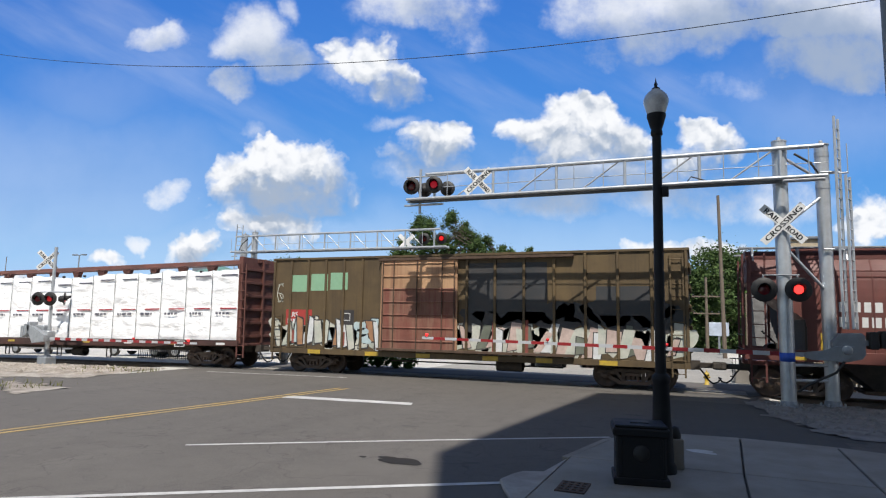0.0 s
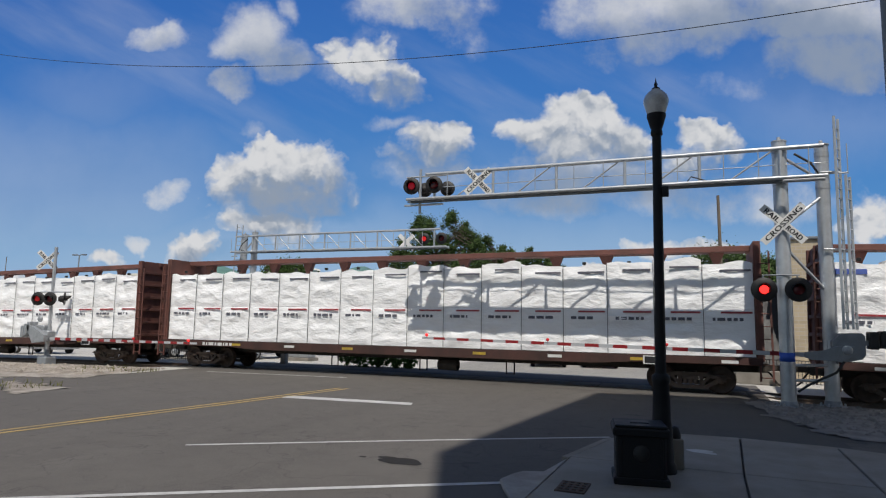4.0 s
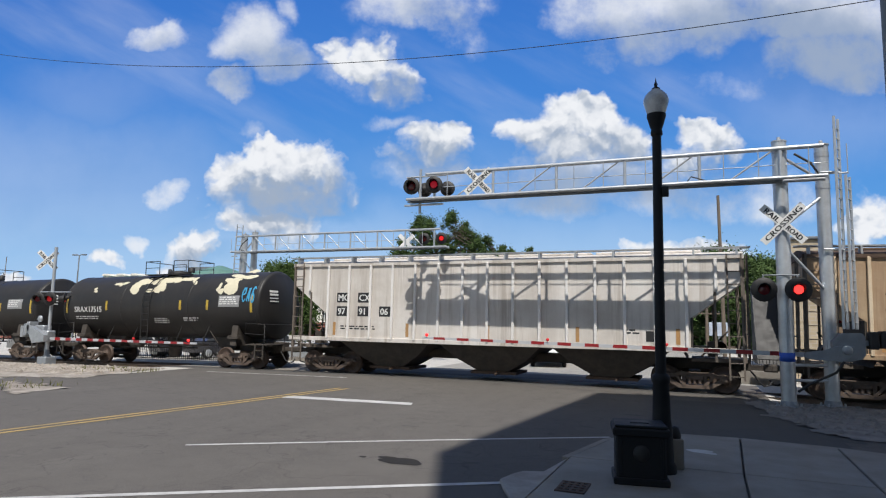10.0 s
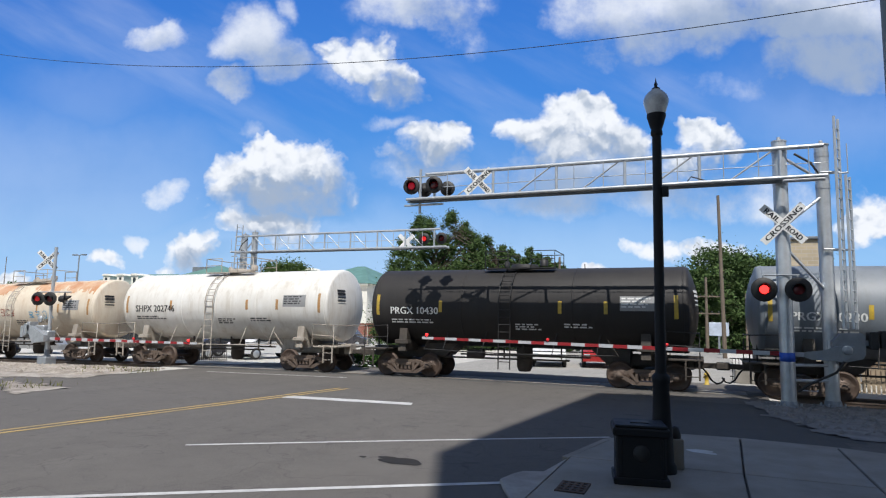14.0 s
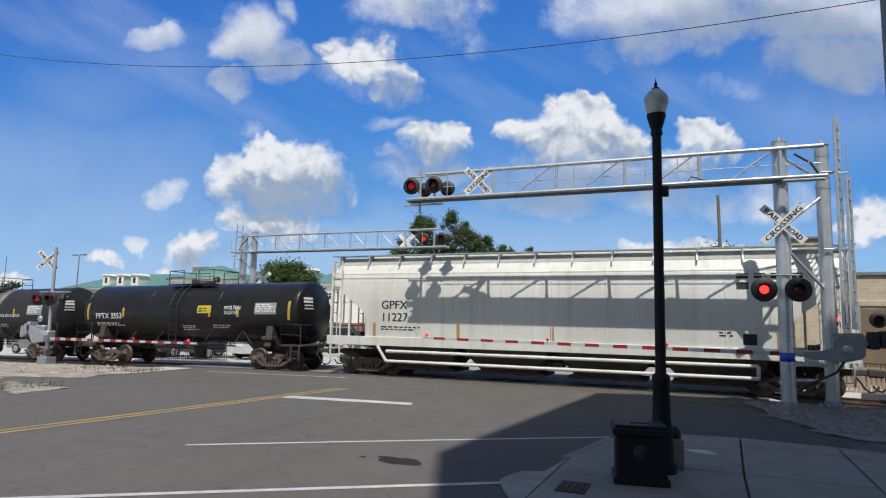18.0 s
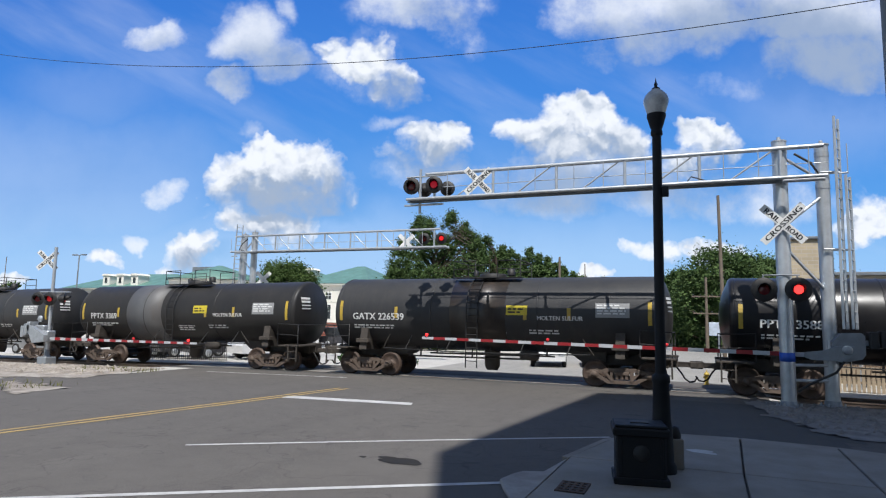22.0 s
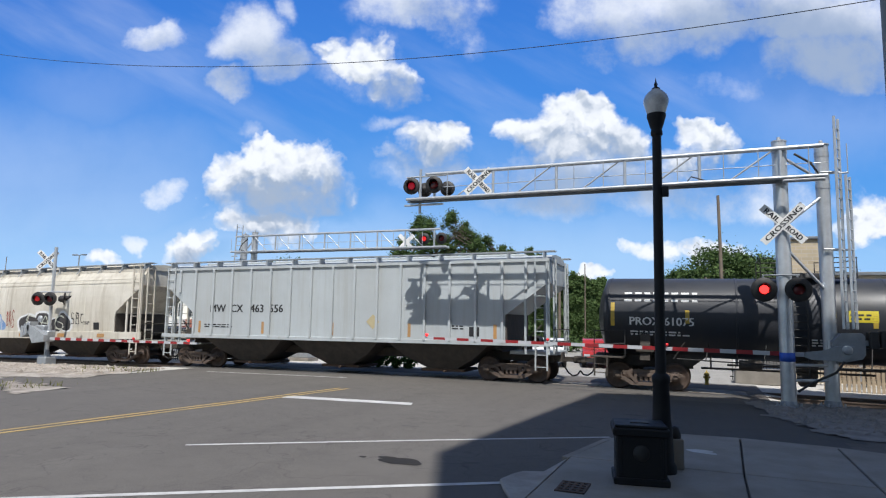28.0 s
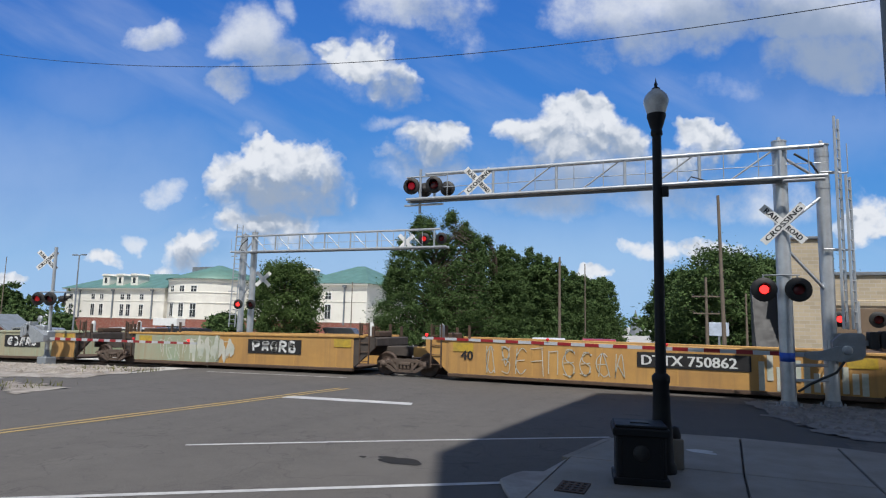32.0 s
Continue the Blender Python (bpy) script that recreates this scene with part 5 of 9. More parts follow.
    for args in words:
        text, x, z, h = args[:4]
        lettering(car, text, x, z, h, args[4] if len(args) > 4 else mark_mat, surf, 1.0, "stencil", "", 0.012)
    # print on the end cap
    for i in range(4):
        zz_ = zc + 0.55 - 0.14 * i
        hgt = 0.09 if i < 2 else 0.05
        m = Mesh()
        vs = []
        for q in range(5):
            yy = -1.0 + 0.12 * q
            for up in (0, hgt):
                rad = math.hypot(yy, zz_ + up - zc) / r
                vs.append((E_ - (bulge - 0.1) * rad ** 2.2 + 0.03, yy, zz_ + up))
        m.add(vs, [(2 * q, 2 * q + 2, 2 * q + 3, 2 * q + 1) for q in range(4)])
        part("end_lettering", m, mark_mat, car)
    running_gear(car, L, half)
    return car, surf, E_


def flat_side(y):
    return lambda x, z, off: (x, -y - off, z)


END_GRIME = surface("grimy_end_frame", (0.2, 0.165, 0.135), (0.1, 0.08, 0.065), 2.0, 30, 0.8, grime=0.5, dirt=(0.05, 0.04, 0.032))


def hopper_car(s, L, paint, label, mark, ribs=True, seed=1, roof_paint=None, mark_mat=None, z_bot=1.5, z_eave=4.45, bays=3, sill_paint=None, rib_paint=None, chutes=None, mark_h=0.33, mark_x=0.7, strip=YELLOW, strips=True, curved=False, pipe=False):
    """A covered hopper: side walls, sloped end sheets under open end frames, roof with running board, chutes."""
    half = L / 2 - 2.35
    car = new_car("covered_hopper", label, "hopper car", "hopper cars of the train", s, half)
    rng = random.Random(seed)
    roof_paint, sill_paint, rib_paint, chutes = roof_paint or paint, sill_paint or paint, rib_paint or paint, chutes or UNDER
    mark_mat = mark_mat or LETTER_BLACK
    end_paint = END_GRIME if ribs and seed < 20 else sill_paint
    E_ = L / 2 - 0.68
    W = 1.56
    inset = 1.75
    slope_top = z_bot + (z_eave - z_bot) * 0.72
    # body: side polygon with corners cut away to the slope sheets
    prof = [(-E_ + inset, z_bot), (E_ - inset, z_bot), (E_ - inset, z_bot + 0.95), (E_ - 0.15, slope_top), (E_ - 0.15, z_eave), (-E_ + 0.15, z_eave), (-E_ + 0.15, slope_top), (-E_ + inset, z_bot + 0.95)]
    if not curved:
        m = Mesh()
        m.prism(prof, -W, W, "y")
        part("body", m, paint, car)
        surf = flat_side(W)
    else:
        # bulged sides
        def yb(z):
            t = (z - z_bot) / (z_eave - z_bot)
            return W + 0.05 * math.sin(math.pi * min(1, max(0, t))) - 0.16 * max(0, (t - 0.45) / 0.55) ** 2 - 0.24 * max(0, (t - 0.8) / 0.2) ** 1.5
        m = Mesh()
        zs = [z_bot + (z_eave - z_bot) * i / 12 for i in range(13)]
        vs, fs = [], []
        for z in zs:
            t = (z - z_bot)
            if z < z_bot + 0.95:
                e = E_ - inset
            elif z < slope_top:
                e = E_ - inset + (inset - 0.15) * (z - z_bot - 0.95) / (slope_top - z_bot - 0.95)
            else:
                e = E_ - 0.15
            vs += [(-e, -yb(z), z), (e, -yb(z), z), (e, yb(z), z), (-e, yb(z), z)]
        for i in range(12):
            for k in range(4):
                fs.append((4 * i + k, 4 * i + (k + 1) % 4, 4 * i + 4 + (k + 1) % 4, 4 * i + 4 + k))
        fs += [(3, 2, 1, 0), (48, 49, 50, 51)]
        m.add(vs, fs)
        part("body", m, paint, car)
        surf = lambda x, z, off: (x, -yb(z) - off, z)
    # roof
    m = Mesh()
    m.prism([(-W + (0.4 if curved else -0.03), z_eave), (-0.9, z_eave + 0.24), (-0.3, z_eave + 0.3), (0.3, z_eave + 0.3), (0.9, z_eave + 0.24), (W - (0.4 if curved else -0.03), z_eave)], -E_ + 0.1, E_ - 0.1, "x")
    part("roof", m, roof_paint, car)
    m = Mesh()
    for y in (-W - 0.02, W + 0.02):
        yy = y if not curved else math.copysign(W - 0.38, y)
        m.box(-E_ + 0.1, E_ - 0.1, yy - 0.04, yy + 0.04, z_eave - 0.06, z_eave + 0.06)
    part("top_chord", m, roof_paint, car)
    for i in range(4):
        m = Mesh()
        x = -E_ + 1.2 + (2 * E_ - 2.4) * i / 4
        m.box(x, x + (2 * E_ - 2.4) / 4 - 0.15, -0.28, 0.28, z_eave + 0.3, z_eave + 0.4, 0.03)
        part("hatch", m, roof_paint, car)
    m = Mesh()
    yw = -W + (0.42 if curved else 0.12)
    for y in (yw, -yw):
        m.box(-E_ - 0.1, E_ + 0.1, y - 0.14, y + 0.2, z_eave + 0.3, z_eave + 0.34)
        for i in range(14):
            x = -E_ + 0.3 + (2 * E_ - 0.6) * i / 13
            m.box(x - 0.03, x + 0.03, y - 0.16, y + 0.2, z_eave + 0.02, z_eave + 0.3)
            if curved:
                m.beam((x, y - math.copysign(0.0, y), z_eave + 0.26), (x, y + math.copysign(0.3, y), z_eave - 0.12), 0.05, 0.04)
    part("running_board", m, GALVANISED, car)
    # ribs
    if ribs:
        n = 15
        rib = Mesh().box(-0.05, 0.05, -0.1, 0.0, z_bot - 0.05, z_eave - 0.03, 0.015).data("rib", rib_paint)
        for i in range(n):
            x = -E_ + inset + 0.1 + (2 * E_ - 2 * inset - 0.2) * i / (n - 1)
            part("rib", rib, None, car, at=pose(x, -W, 0))
            part("rib", rib, None, car, at=pose(x, W, 0, 0, 0, 180))
        cut = Mesh().box(-0.05, 0.05, -0.1, 0.0, slope_top - 0.25, z_eave - 0.03, 0.015).data("rib", rib_paint)
        for x in (-E_ + 0.95, E_ - 0.95):
            part("rib", cut, None, car, at=pose(x, -W, 0))
    else:
        for i in range(1, 8):
            x = -E_ + inset + (2 * E_ - 2 * inset) * i / 8
            m = Mesh()
            zs = [z_bot + (z_eave - 0.1 - z_bot) * q / 10 for q in range(11)]
            vs, fs = [], []
            for z in zs:
                vs += [surf(x - 0.03, z, 0.002), surf(x, z, 0.016), surf(x + 0.03, z, 0.002)]
            for q in range(10):
                fs += [(3 * q, 3 * q + 1, 3 * q + 4, 3 * q + 3), (3 * q + 1, 3 * q + 2, 3 * q + 5, 3 * q + 4)]
            m.add(vs, fs)
            part("weld_seam", m, paint, car)
        for zz in (z_eave - 0.45, z_eave - 0.62):
            m = Mesh()
            m.box(-E_ + 0.2, E_ - 0.2, surf(0, zz, 0)[1] - 0.015, surf(0, zz, 0)[1] + 0.02, zz - 0.02, zz + 0.02)
            part("weld_seam", m, paint, car)
    # side sill
    for y in (-1, 1):
        m = Mesh()
        depth = 0.3 if curved else 0.16
        m.box(-E_, E_, y * (W + 0.02) - 0.05, y * (W + 0.02) + 0.05, z_bot - depth, z_bot + 0.05 if curved else z_bot, 0.01)
        part("side_sill", m, sill_paint, car)
    m = Mesh()
    m.box(-L / 2 + 0.6, L / 2 - 0.6, -0.25, 0.25, 0.75, 1.1, 0.02)
    part("centre_sill", m, UNDER, car)
    # chutes
    span = 2 * E_ - 2 * inset - 0.9
    for i in range(bays):
        x = -span / 2 + span * (i + 0.5) / bays
        hw = span / bays / 2
        m = Mesh()
        top = [(x - hw + 0.05, -W + 0.02, z_bot - 0.02), (x + hw - 0.05, -W + 0.02, z_bot - 0.02), (x + hw - 0.05, W - 0.02, z_bot - 0.02), (x - hw + 0.05, W - 0.02, z_bot - 0.02)]
        b = hw * (0.6 if pipe else 0.34) if curved else 0.6
        bot = [(x - b, -0.85, 0.38), (x + b, -0.85, 0.38), (x + b, 0.85, 0.38), (x - b, 0.85, 0.38)]
        c = hw * (0.8 if pipe else 0.6 if curved else 0.62)
        mid = [(x - c, -1.15, 0.82), (x + c, -1.15, 0.82), (x + c, 1.15, 0.82), (x - c, 1.15, 0.82)]
        m.add(top + mid + bot, [(0, 1, 5, 4), (1, 2, 6, 5), (2, 3, 7, 6), (3, 0, 4, 7), (4, 5, 9, 8), (5, 6, 10, 9), (6, 7, 11, 10), (7, 4, 8, 11), (8, 9, 10, 11), (3, 2, 1, 0)])
        part("chute", m, chutes, car)
        m = Mesh()
        m.box(x - b - 0.3, x + b + 0.3, -0.85, 0.85, 0.26, 0.37, 0.02)
        m.tube([(x + 0.2, -1.2, 0.3), (x + 0.2, 1.2, 0.3)], 0.04, 8)
        part("outlet_gate", m, RUST, car)
    for sx in (-1, 1):
        # slope sheet, end posts, platform, ladders
        xa, xb = sx * (E_ - inset), sx * (E_ - 0.1)
        m = Mesh()
        m.add([(xa, -W + 0.05, z_bot + 0.1), (xa, W - 0.05, z_bot + 0.1), (sx * (half - 0.3), W - 0.05, z_bot - 0.2), (sx * (half - 0.3), -W + 0.05, z_bot - 0.2), (sx * (half - 0.2), -W + 0.05, 1.1), (sx * (half - 0.2), W - 0.05, 1.1)], [(0, 1, 2, 3), (3, 2, 5, 4)])
        m.box(min(xa, xa + sx * 0.06), max(xa, xa + sx * 0.06), -W + 0.02, W - 0.02, z_bot - 0.1, z_bot + 1.0)
        part("slope_sheet", m, chutes, car)
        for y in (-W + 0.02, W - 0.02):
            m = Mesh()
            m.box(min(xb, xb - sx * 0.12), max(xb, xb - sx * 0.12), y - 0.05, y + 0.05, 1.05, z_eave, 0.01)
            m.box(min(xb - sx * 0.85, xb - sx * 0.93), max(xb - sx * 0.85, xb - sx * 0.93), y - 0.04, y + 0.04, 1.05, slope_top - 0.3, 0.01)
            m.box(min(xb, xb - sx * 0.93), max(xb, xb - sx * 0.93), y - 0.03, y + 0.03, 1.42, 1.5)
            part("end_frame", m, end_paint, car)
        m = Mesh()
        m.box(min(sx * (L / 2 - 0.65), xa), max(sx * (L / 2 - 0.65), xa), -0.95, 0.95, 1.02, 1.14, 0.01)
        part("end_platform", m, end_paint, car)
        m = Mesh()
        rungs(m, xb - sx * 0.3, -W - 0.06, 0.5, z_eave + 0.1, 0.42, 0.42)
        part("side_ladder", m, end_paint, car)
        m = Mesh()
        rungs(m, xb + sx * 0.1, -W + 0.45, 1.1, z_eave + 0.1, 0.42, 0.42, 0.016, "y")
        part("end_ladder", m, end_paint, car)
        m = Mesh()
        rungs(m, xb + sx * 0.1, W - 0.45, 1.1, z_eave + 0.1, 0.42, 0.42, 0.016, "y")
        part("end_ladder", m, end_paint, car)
        m = Mesh()
        m.tube([(xb + sx * 0.12, -W, 1.95), (xb + sx * 0.12, W, 1.95)], 0.02, 6)
        m.tube([(xb + sx * 0.12, -W, 1.5), (xb + sx * 0.12, W, 1.5)], 0.02, 6)
        m.lathe([(0.2, -0.3), (0.22, 0.3), (0.001, 0.36)], 12, "y", (xa + sx * 0.9, -0.5, 1.5))
        m.box(min(xa + sx * 0.5, xa + sx * 0.8), max(xa + sx * 0.5, xa + sx * 0.8), -1.1, -0.7, 1.2, 1.7)
        m.tube([(xa + sx * 0.3, -1.0, 1.2), (xa + sx * 1.2, -0.9, 2.1)], 0.03, 6)
        part("brake_rigging", m, UNDER, car)
    if pipe:
        m = Mesh()
        for zz in (0.62, 1.0):
            m.tube([(-E_ + inset + 1.0, -W - 0.08, zz), (E_ - inset - 1.0, -W - 0.08, zz)], 0.06, 10)
        m.tube([(-E_ + inset + 1.0, -W - 0.08, 0.62), (-E_ + inset + 0.6, -W - 0.08, 1.2)], 0.06, 10)
        m.tube([(E_ - inset - 1.0, -W - 0.08, 0.62), (E_ - inset - 1.0, -W - 0.08, 1.0)], 0.06, 10)
        part("air_pipe", m, rib_paint, car, "long white unloading pipe")
    # markings
    xm = -E_ + inset + mark_x
    lines = mark.split("|") if mark else []
    for i, t in enumerate(lines):
        lettering(car, t, xm, z_bot + 1.15 - 0.48 * i, mark_h, mark_mat, surf, 1.0, "reporting_mark", "", 0.02)
    bars(car, xm, z_bot + 0.42, 1.9, 2, mark_mat, surf, rng, 0.05)
    bars(car, E_ - inset - 2.1, z_bot + 0.5, 0.5, 2, mark_mat, surf, rng, 0.05)
    patch(car, E_ - inset - 1.4, E_ - inset - 1.0, z_bot + 0.15, z_bot + 0.5, LETTER_BLACK, surf, "consolidated_stencil", "", 0.006)
    if strips:
        for i in range(5):
            x = -E_ + inset + 0.35 + (2 * E_ - 2 * inset - 0.8) * i / 4
            patch(car, x, x + 0.13, z_bot + 0.08, z_bot + 0.6, strip, surf, "reflective_strip", "", 0.008)
    running_gear(car, L, half)
    return car, surf, E_


def centerbeam(s, L, label, seed, blue=False):
    """A flat wagon with a centre truss and end bulkheads, loaded with wrapped board."""
    half = L / 2 - 3.0
    car = new_car("centerbeam_car", label, "flat car", "centre-beam cars of the train", s, half)
    rng = random.Random(seed)
    E_ = L / 2 - 0.85
    z0 = 1.22
    m = Mesh()
    m.box(-E_, E_, -1.5, 1.5, 0.98, 1.1, 0.02)
    part("deck", m, BROWN, car)
    for y in (-1, 1):
        m = Mesh()
        m.prism([(-E_, 1.0), (-half + 1.6, 1.0), (-half + 3.0, 0.9), (half - 3.0, 0.9), (half - 1.6, 1.0), (E_, 1.0), (E_, z0), (-E_, z0)], y * 1.52 - 0.06, y * 1.52 + 0.06, "y")
        part("side_sill", m, SILL_BROWN, car)
    m = Mesh()
    m.box(-L / 2 + 0.6, L / 2 - 0.6, -0.3, 0.3, 0.7, 1.0)
    part("centre_sill", m, UNDER, car)
    top = 4.95
    m = Mesh()
    m.box(-E_, E_, -0.36, 0.36, top - 0.2, top, 0.02)
    part("top_beam", m, BROWN, car)
    post = Mesh().prism([(-0.16, 1.1), (0.16, 1.1), (0.09, 2.0), (0.09, top - 0.6), (0.26, top - 0.2), (-0.26, top - 0.2), (-0.09, top - 0.6), (-0.09, 2.0)], -0.12, 0.12, "y").data("post", BROWN)
    for i in range(13):
        part("post", post, None, car, at=pose(-E_ + 1.2 + (2 * E_ - 2.4) * i / 12, 0, 0))
    for sx in (-1, 1):
        x = sx * (E_ - 0.1)
        m = Mesh()
        m.box(x - 0.06, x + 0.06, -1.5, 1.5, 1.1, top, 0.01)
        part("bulkhead", m, BROWN, car)
        for q in range(6):
            m = Mesh()
            z = 1.35 + 0.6 * q
            m.box(min(x, x + sx * 0.14), max(x, x + sx * 0.14), -1.45, 1.45, z, z + 0.12, 0.01)
            part("bulkhead_rib", m, BROWN, car)
        for y in (-1.45, 0, 1.45):
            m = Mesh()
            m.box(min(x - sx * 0.05, x + sx * 0.16), max(x - sx * 0.05, x + sx * 0.16), y - 0.06, y + 0.06, 1.1, top, 0.01)
            part("bulkhead_post", m, BROWN, car)
        m = Mesh()
        rungs(m, x + sx * 0.2, -1.53, 0.5, 4.6, 0.36, 0.4)
        part("side_ladder", m, BROWN, car)
    # wrapped packs in two tiers on both sides
    n = 16
    x0, x1 = -E_ + 0.18, E_ - 0.18
    for y in (-1, 1):
        for tier, (za, zb) in enumerate(((z0 + 0.02, 2.75), (2.755, 4.3))):
            for i in range(n):
                a, b = x0 + (x1 - x0) * i / n, x0 + (x1 - x0) * (i + 1) / n
                lift = rng.uniform(-0.12, 0.13) if tier else 0
                m = Mesh()
                nx, nz = (12, 14) if y < 0 else (2, 2)
                ph = rng.uniform(0, 50)
                vs, fs = [], []
                for j in range(nz + 1):
                    for k in range(nx + 1):
                        u, v = k / nx, j / nz
                        edge = min(u, 1 - u, v, 1 - v)
                        puff = 0.022 * min(1, edge * 7) + (0.085 * noise.noise((u * 1.4 + ph, v * 4.6, ph)) + 0.045 * noise.noise((u * 4 + ph, v * 11, ph + 3)) + 0.02 * noise.noise((u * 10, v * 24 + ph, ph))) * min(1, edge * 4)
                        sag = 0.16 * noise.noise((u * 2.2 + ph, 7, ph)) if (v > 0.9 and tier) else 0
                        vs.append((a + (b - a) * u, y * (1.41 + puff), za + (zb + lift - za) * v + sag))
                w = nx + 1
                for j in range(nz):
                    for k in range(nx):
                        fs.append((j * w + k, j * w + k + 1, (j + 1) * w + k + 1, (j + 1) * w + k))
                m.add(vs, fs, True)
                m.box(a, b, min(y * 0.2, y * 1.36), max(y * 0.2, y * 1.36), za, zb + lift - 0.03)
                part("wrapped_pack", m, WRAP, car)
                if y < 0:
                    sf = lambda x, z, o: (x, -1.455 - o, z)
                    mm = Mesh()
                    zt = zb + lift - (0.13 if tier == 0 else 0.28)
                    if tier and blue:
                        mm.box(a + 0.12, a + (b - a) * 0.62, -1.474, -1.45, zt - 0.06, zt + 0.1)
                    else:
                        mm.box(a + (b - a) * 0.36, b - 0.06, -1.474, -1.45, zt, zt + 0.06)
                    part("stripe", mm, WRAP_BLUE if (tier and blue) else WRAP_MARK if tier else WRAP_RED, car)
                    if tier == 0:
                        bars(car, a + 0.3, zt - 0.24, (b - a) * 0.62, 1, WRAP_MARK, lambda x, z, o: (x, -1.472 - o, z), rng, 0.1, "printed_mark")
                    mm = Mesh()
                    mm.box(a + 0.02, a + 0.036, -1.475, -1.46, za, zb + lift, 0)
                    part("tie_strap", mm, SIGNAL_BLACK, car)
        if y < 0:
            for i in range(n):
                xx = x0 + (x1 - x0) * (i + 0.5) / n
                mm = Mesh()
                mm.box(xx - 0.06, xx + 0.06, -1.4, -1.3, 4.3, 4.4, 0.01)
                part("strap_winch", mm, SIGNAL_BLACK, car)
    sf = lambda x, z, o: (x, -1.58 - o, z)
    for i in range(9):
        x = -E_ + 1.2 + (2 * E_ - 2.4) * i / 8
        patch(car, x, x + 0.5, 1.03, 1.13, YELLOW if i % 2 else LETTER_WHITE, sf, "reflective_strip", "", 0.004, 1)
    bars(car, -E_ + 2.4, 1.02, 2.2, 1, LETTER_WHITE, sf, rng, 0.13, "reporting_mark")
    patch(car, E_ - 3.6, E_ - 3.0, 0.92, 1.2, LETTER_WHITE, sf, "consolidated_stencil", "", 0.006, 1)
    patch(car, E_ - 3.55, E_ - 3.05, 0.95, 1.17, LETTER_BLACK, sf, "consolidated_stencil", "", 0.009, 1)
    for x in (-3.5, 0.5, 4.0):
        m = Mesh()
        m.tube([(x, -1.2, 0.9), (x, -1.2, 0.35), (x + 0.3, -1.2, 0.35), (x + 0.3, -1.2, 0.9)], 0.03, 6)
        part("step", m, UNDER, car)
    m = Mesh()
    m.lathe([(0.2, -0.4), (0.22, 0.4)], 12, "x", (1.5, -0.7, 0.55))
    part("piping", m, UNDER, car)
    running_gear(car, L, half)
    return car


SILL_BROWN = surface("grimy_brown_sill", (0.085, 0.034, 0.027), (0.05, 0.025, 0.021), 1.2, 30, 0.8, grime=0.5, streak=0.6, dirt=(0.03, 0.024, 0.021))
BROWN = surface("boxcar_red_brown", (0.17, 0.06, 0.045), (0.11, 0.045, 0.036), 1.2, 30, 0.7, grime=0.4, streak=0.6, dirt=(0.07, 0.045, 0.035))


def plastic_wrap(name):
    """Taut white sheeting with creases that run along and across."""
    m, n, l, b = nodes_of(name)
    b.inputs["Base Color"].default_value = (0.97, 0.97, 0.97, 1)
    b.inputs["Roughness"].default_value = 0.26
    total = None
    for sc, stretch, gain in ((0.7, (0.9, 1, 1.8), 1.0), (1.8, (0.7, 1, 1.3), 0.35)):
        f = ramp(n, l, noise_node(n, l, sc, 5, stretch, 0.55), 0.2, 0.8)
        tri = n.new("ShaderNodeMath")
        tri.operation = "PINGPONG"
        tri.inputs[1].default_value = 0.16
        l.new(f, tri.inputs[0])
        mul = n.new("ShaderNodeMath")
        mul.operation = "MULTIPLY"
        mul.inputs[1].default_value = gain * 6
        l.new(tri.outputs[0], mul.inputs[0])
        if total is None:
            total = mul.outputs[0]
        else:
            add = n.new("ShaderNodeMath")
            l.new(total, add.inputs[0])
            l.new(mul.outputs[0], add.inputs[1])
            total = add.outputs[0]
    bumped(n, l, b, total, 0.3, 0.06)
    return m


WRAP = plastic_wrap("white_plastic_wrap")
WRAP_RED = plain("wrap_red_print", (0.4, 0.05, 0.06), 0.5)
WRAP_MARK = plain("wrap_grey_print", (0.12, 0.12, 0.15), 0.5)
WRAP_BLUE = plain("wrap_blue_print", (0.1, 0.16, 0.5), 0.5)


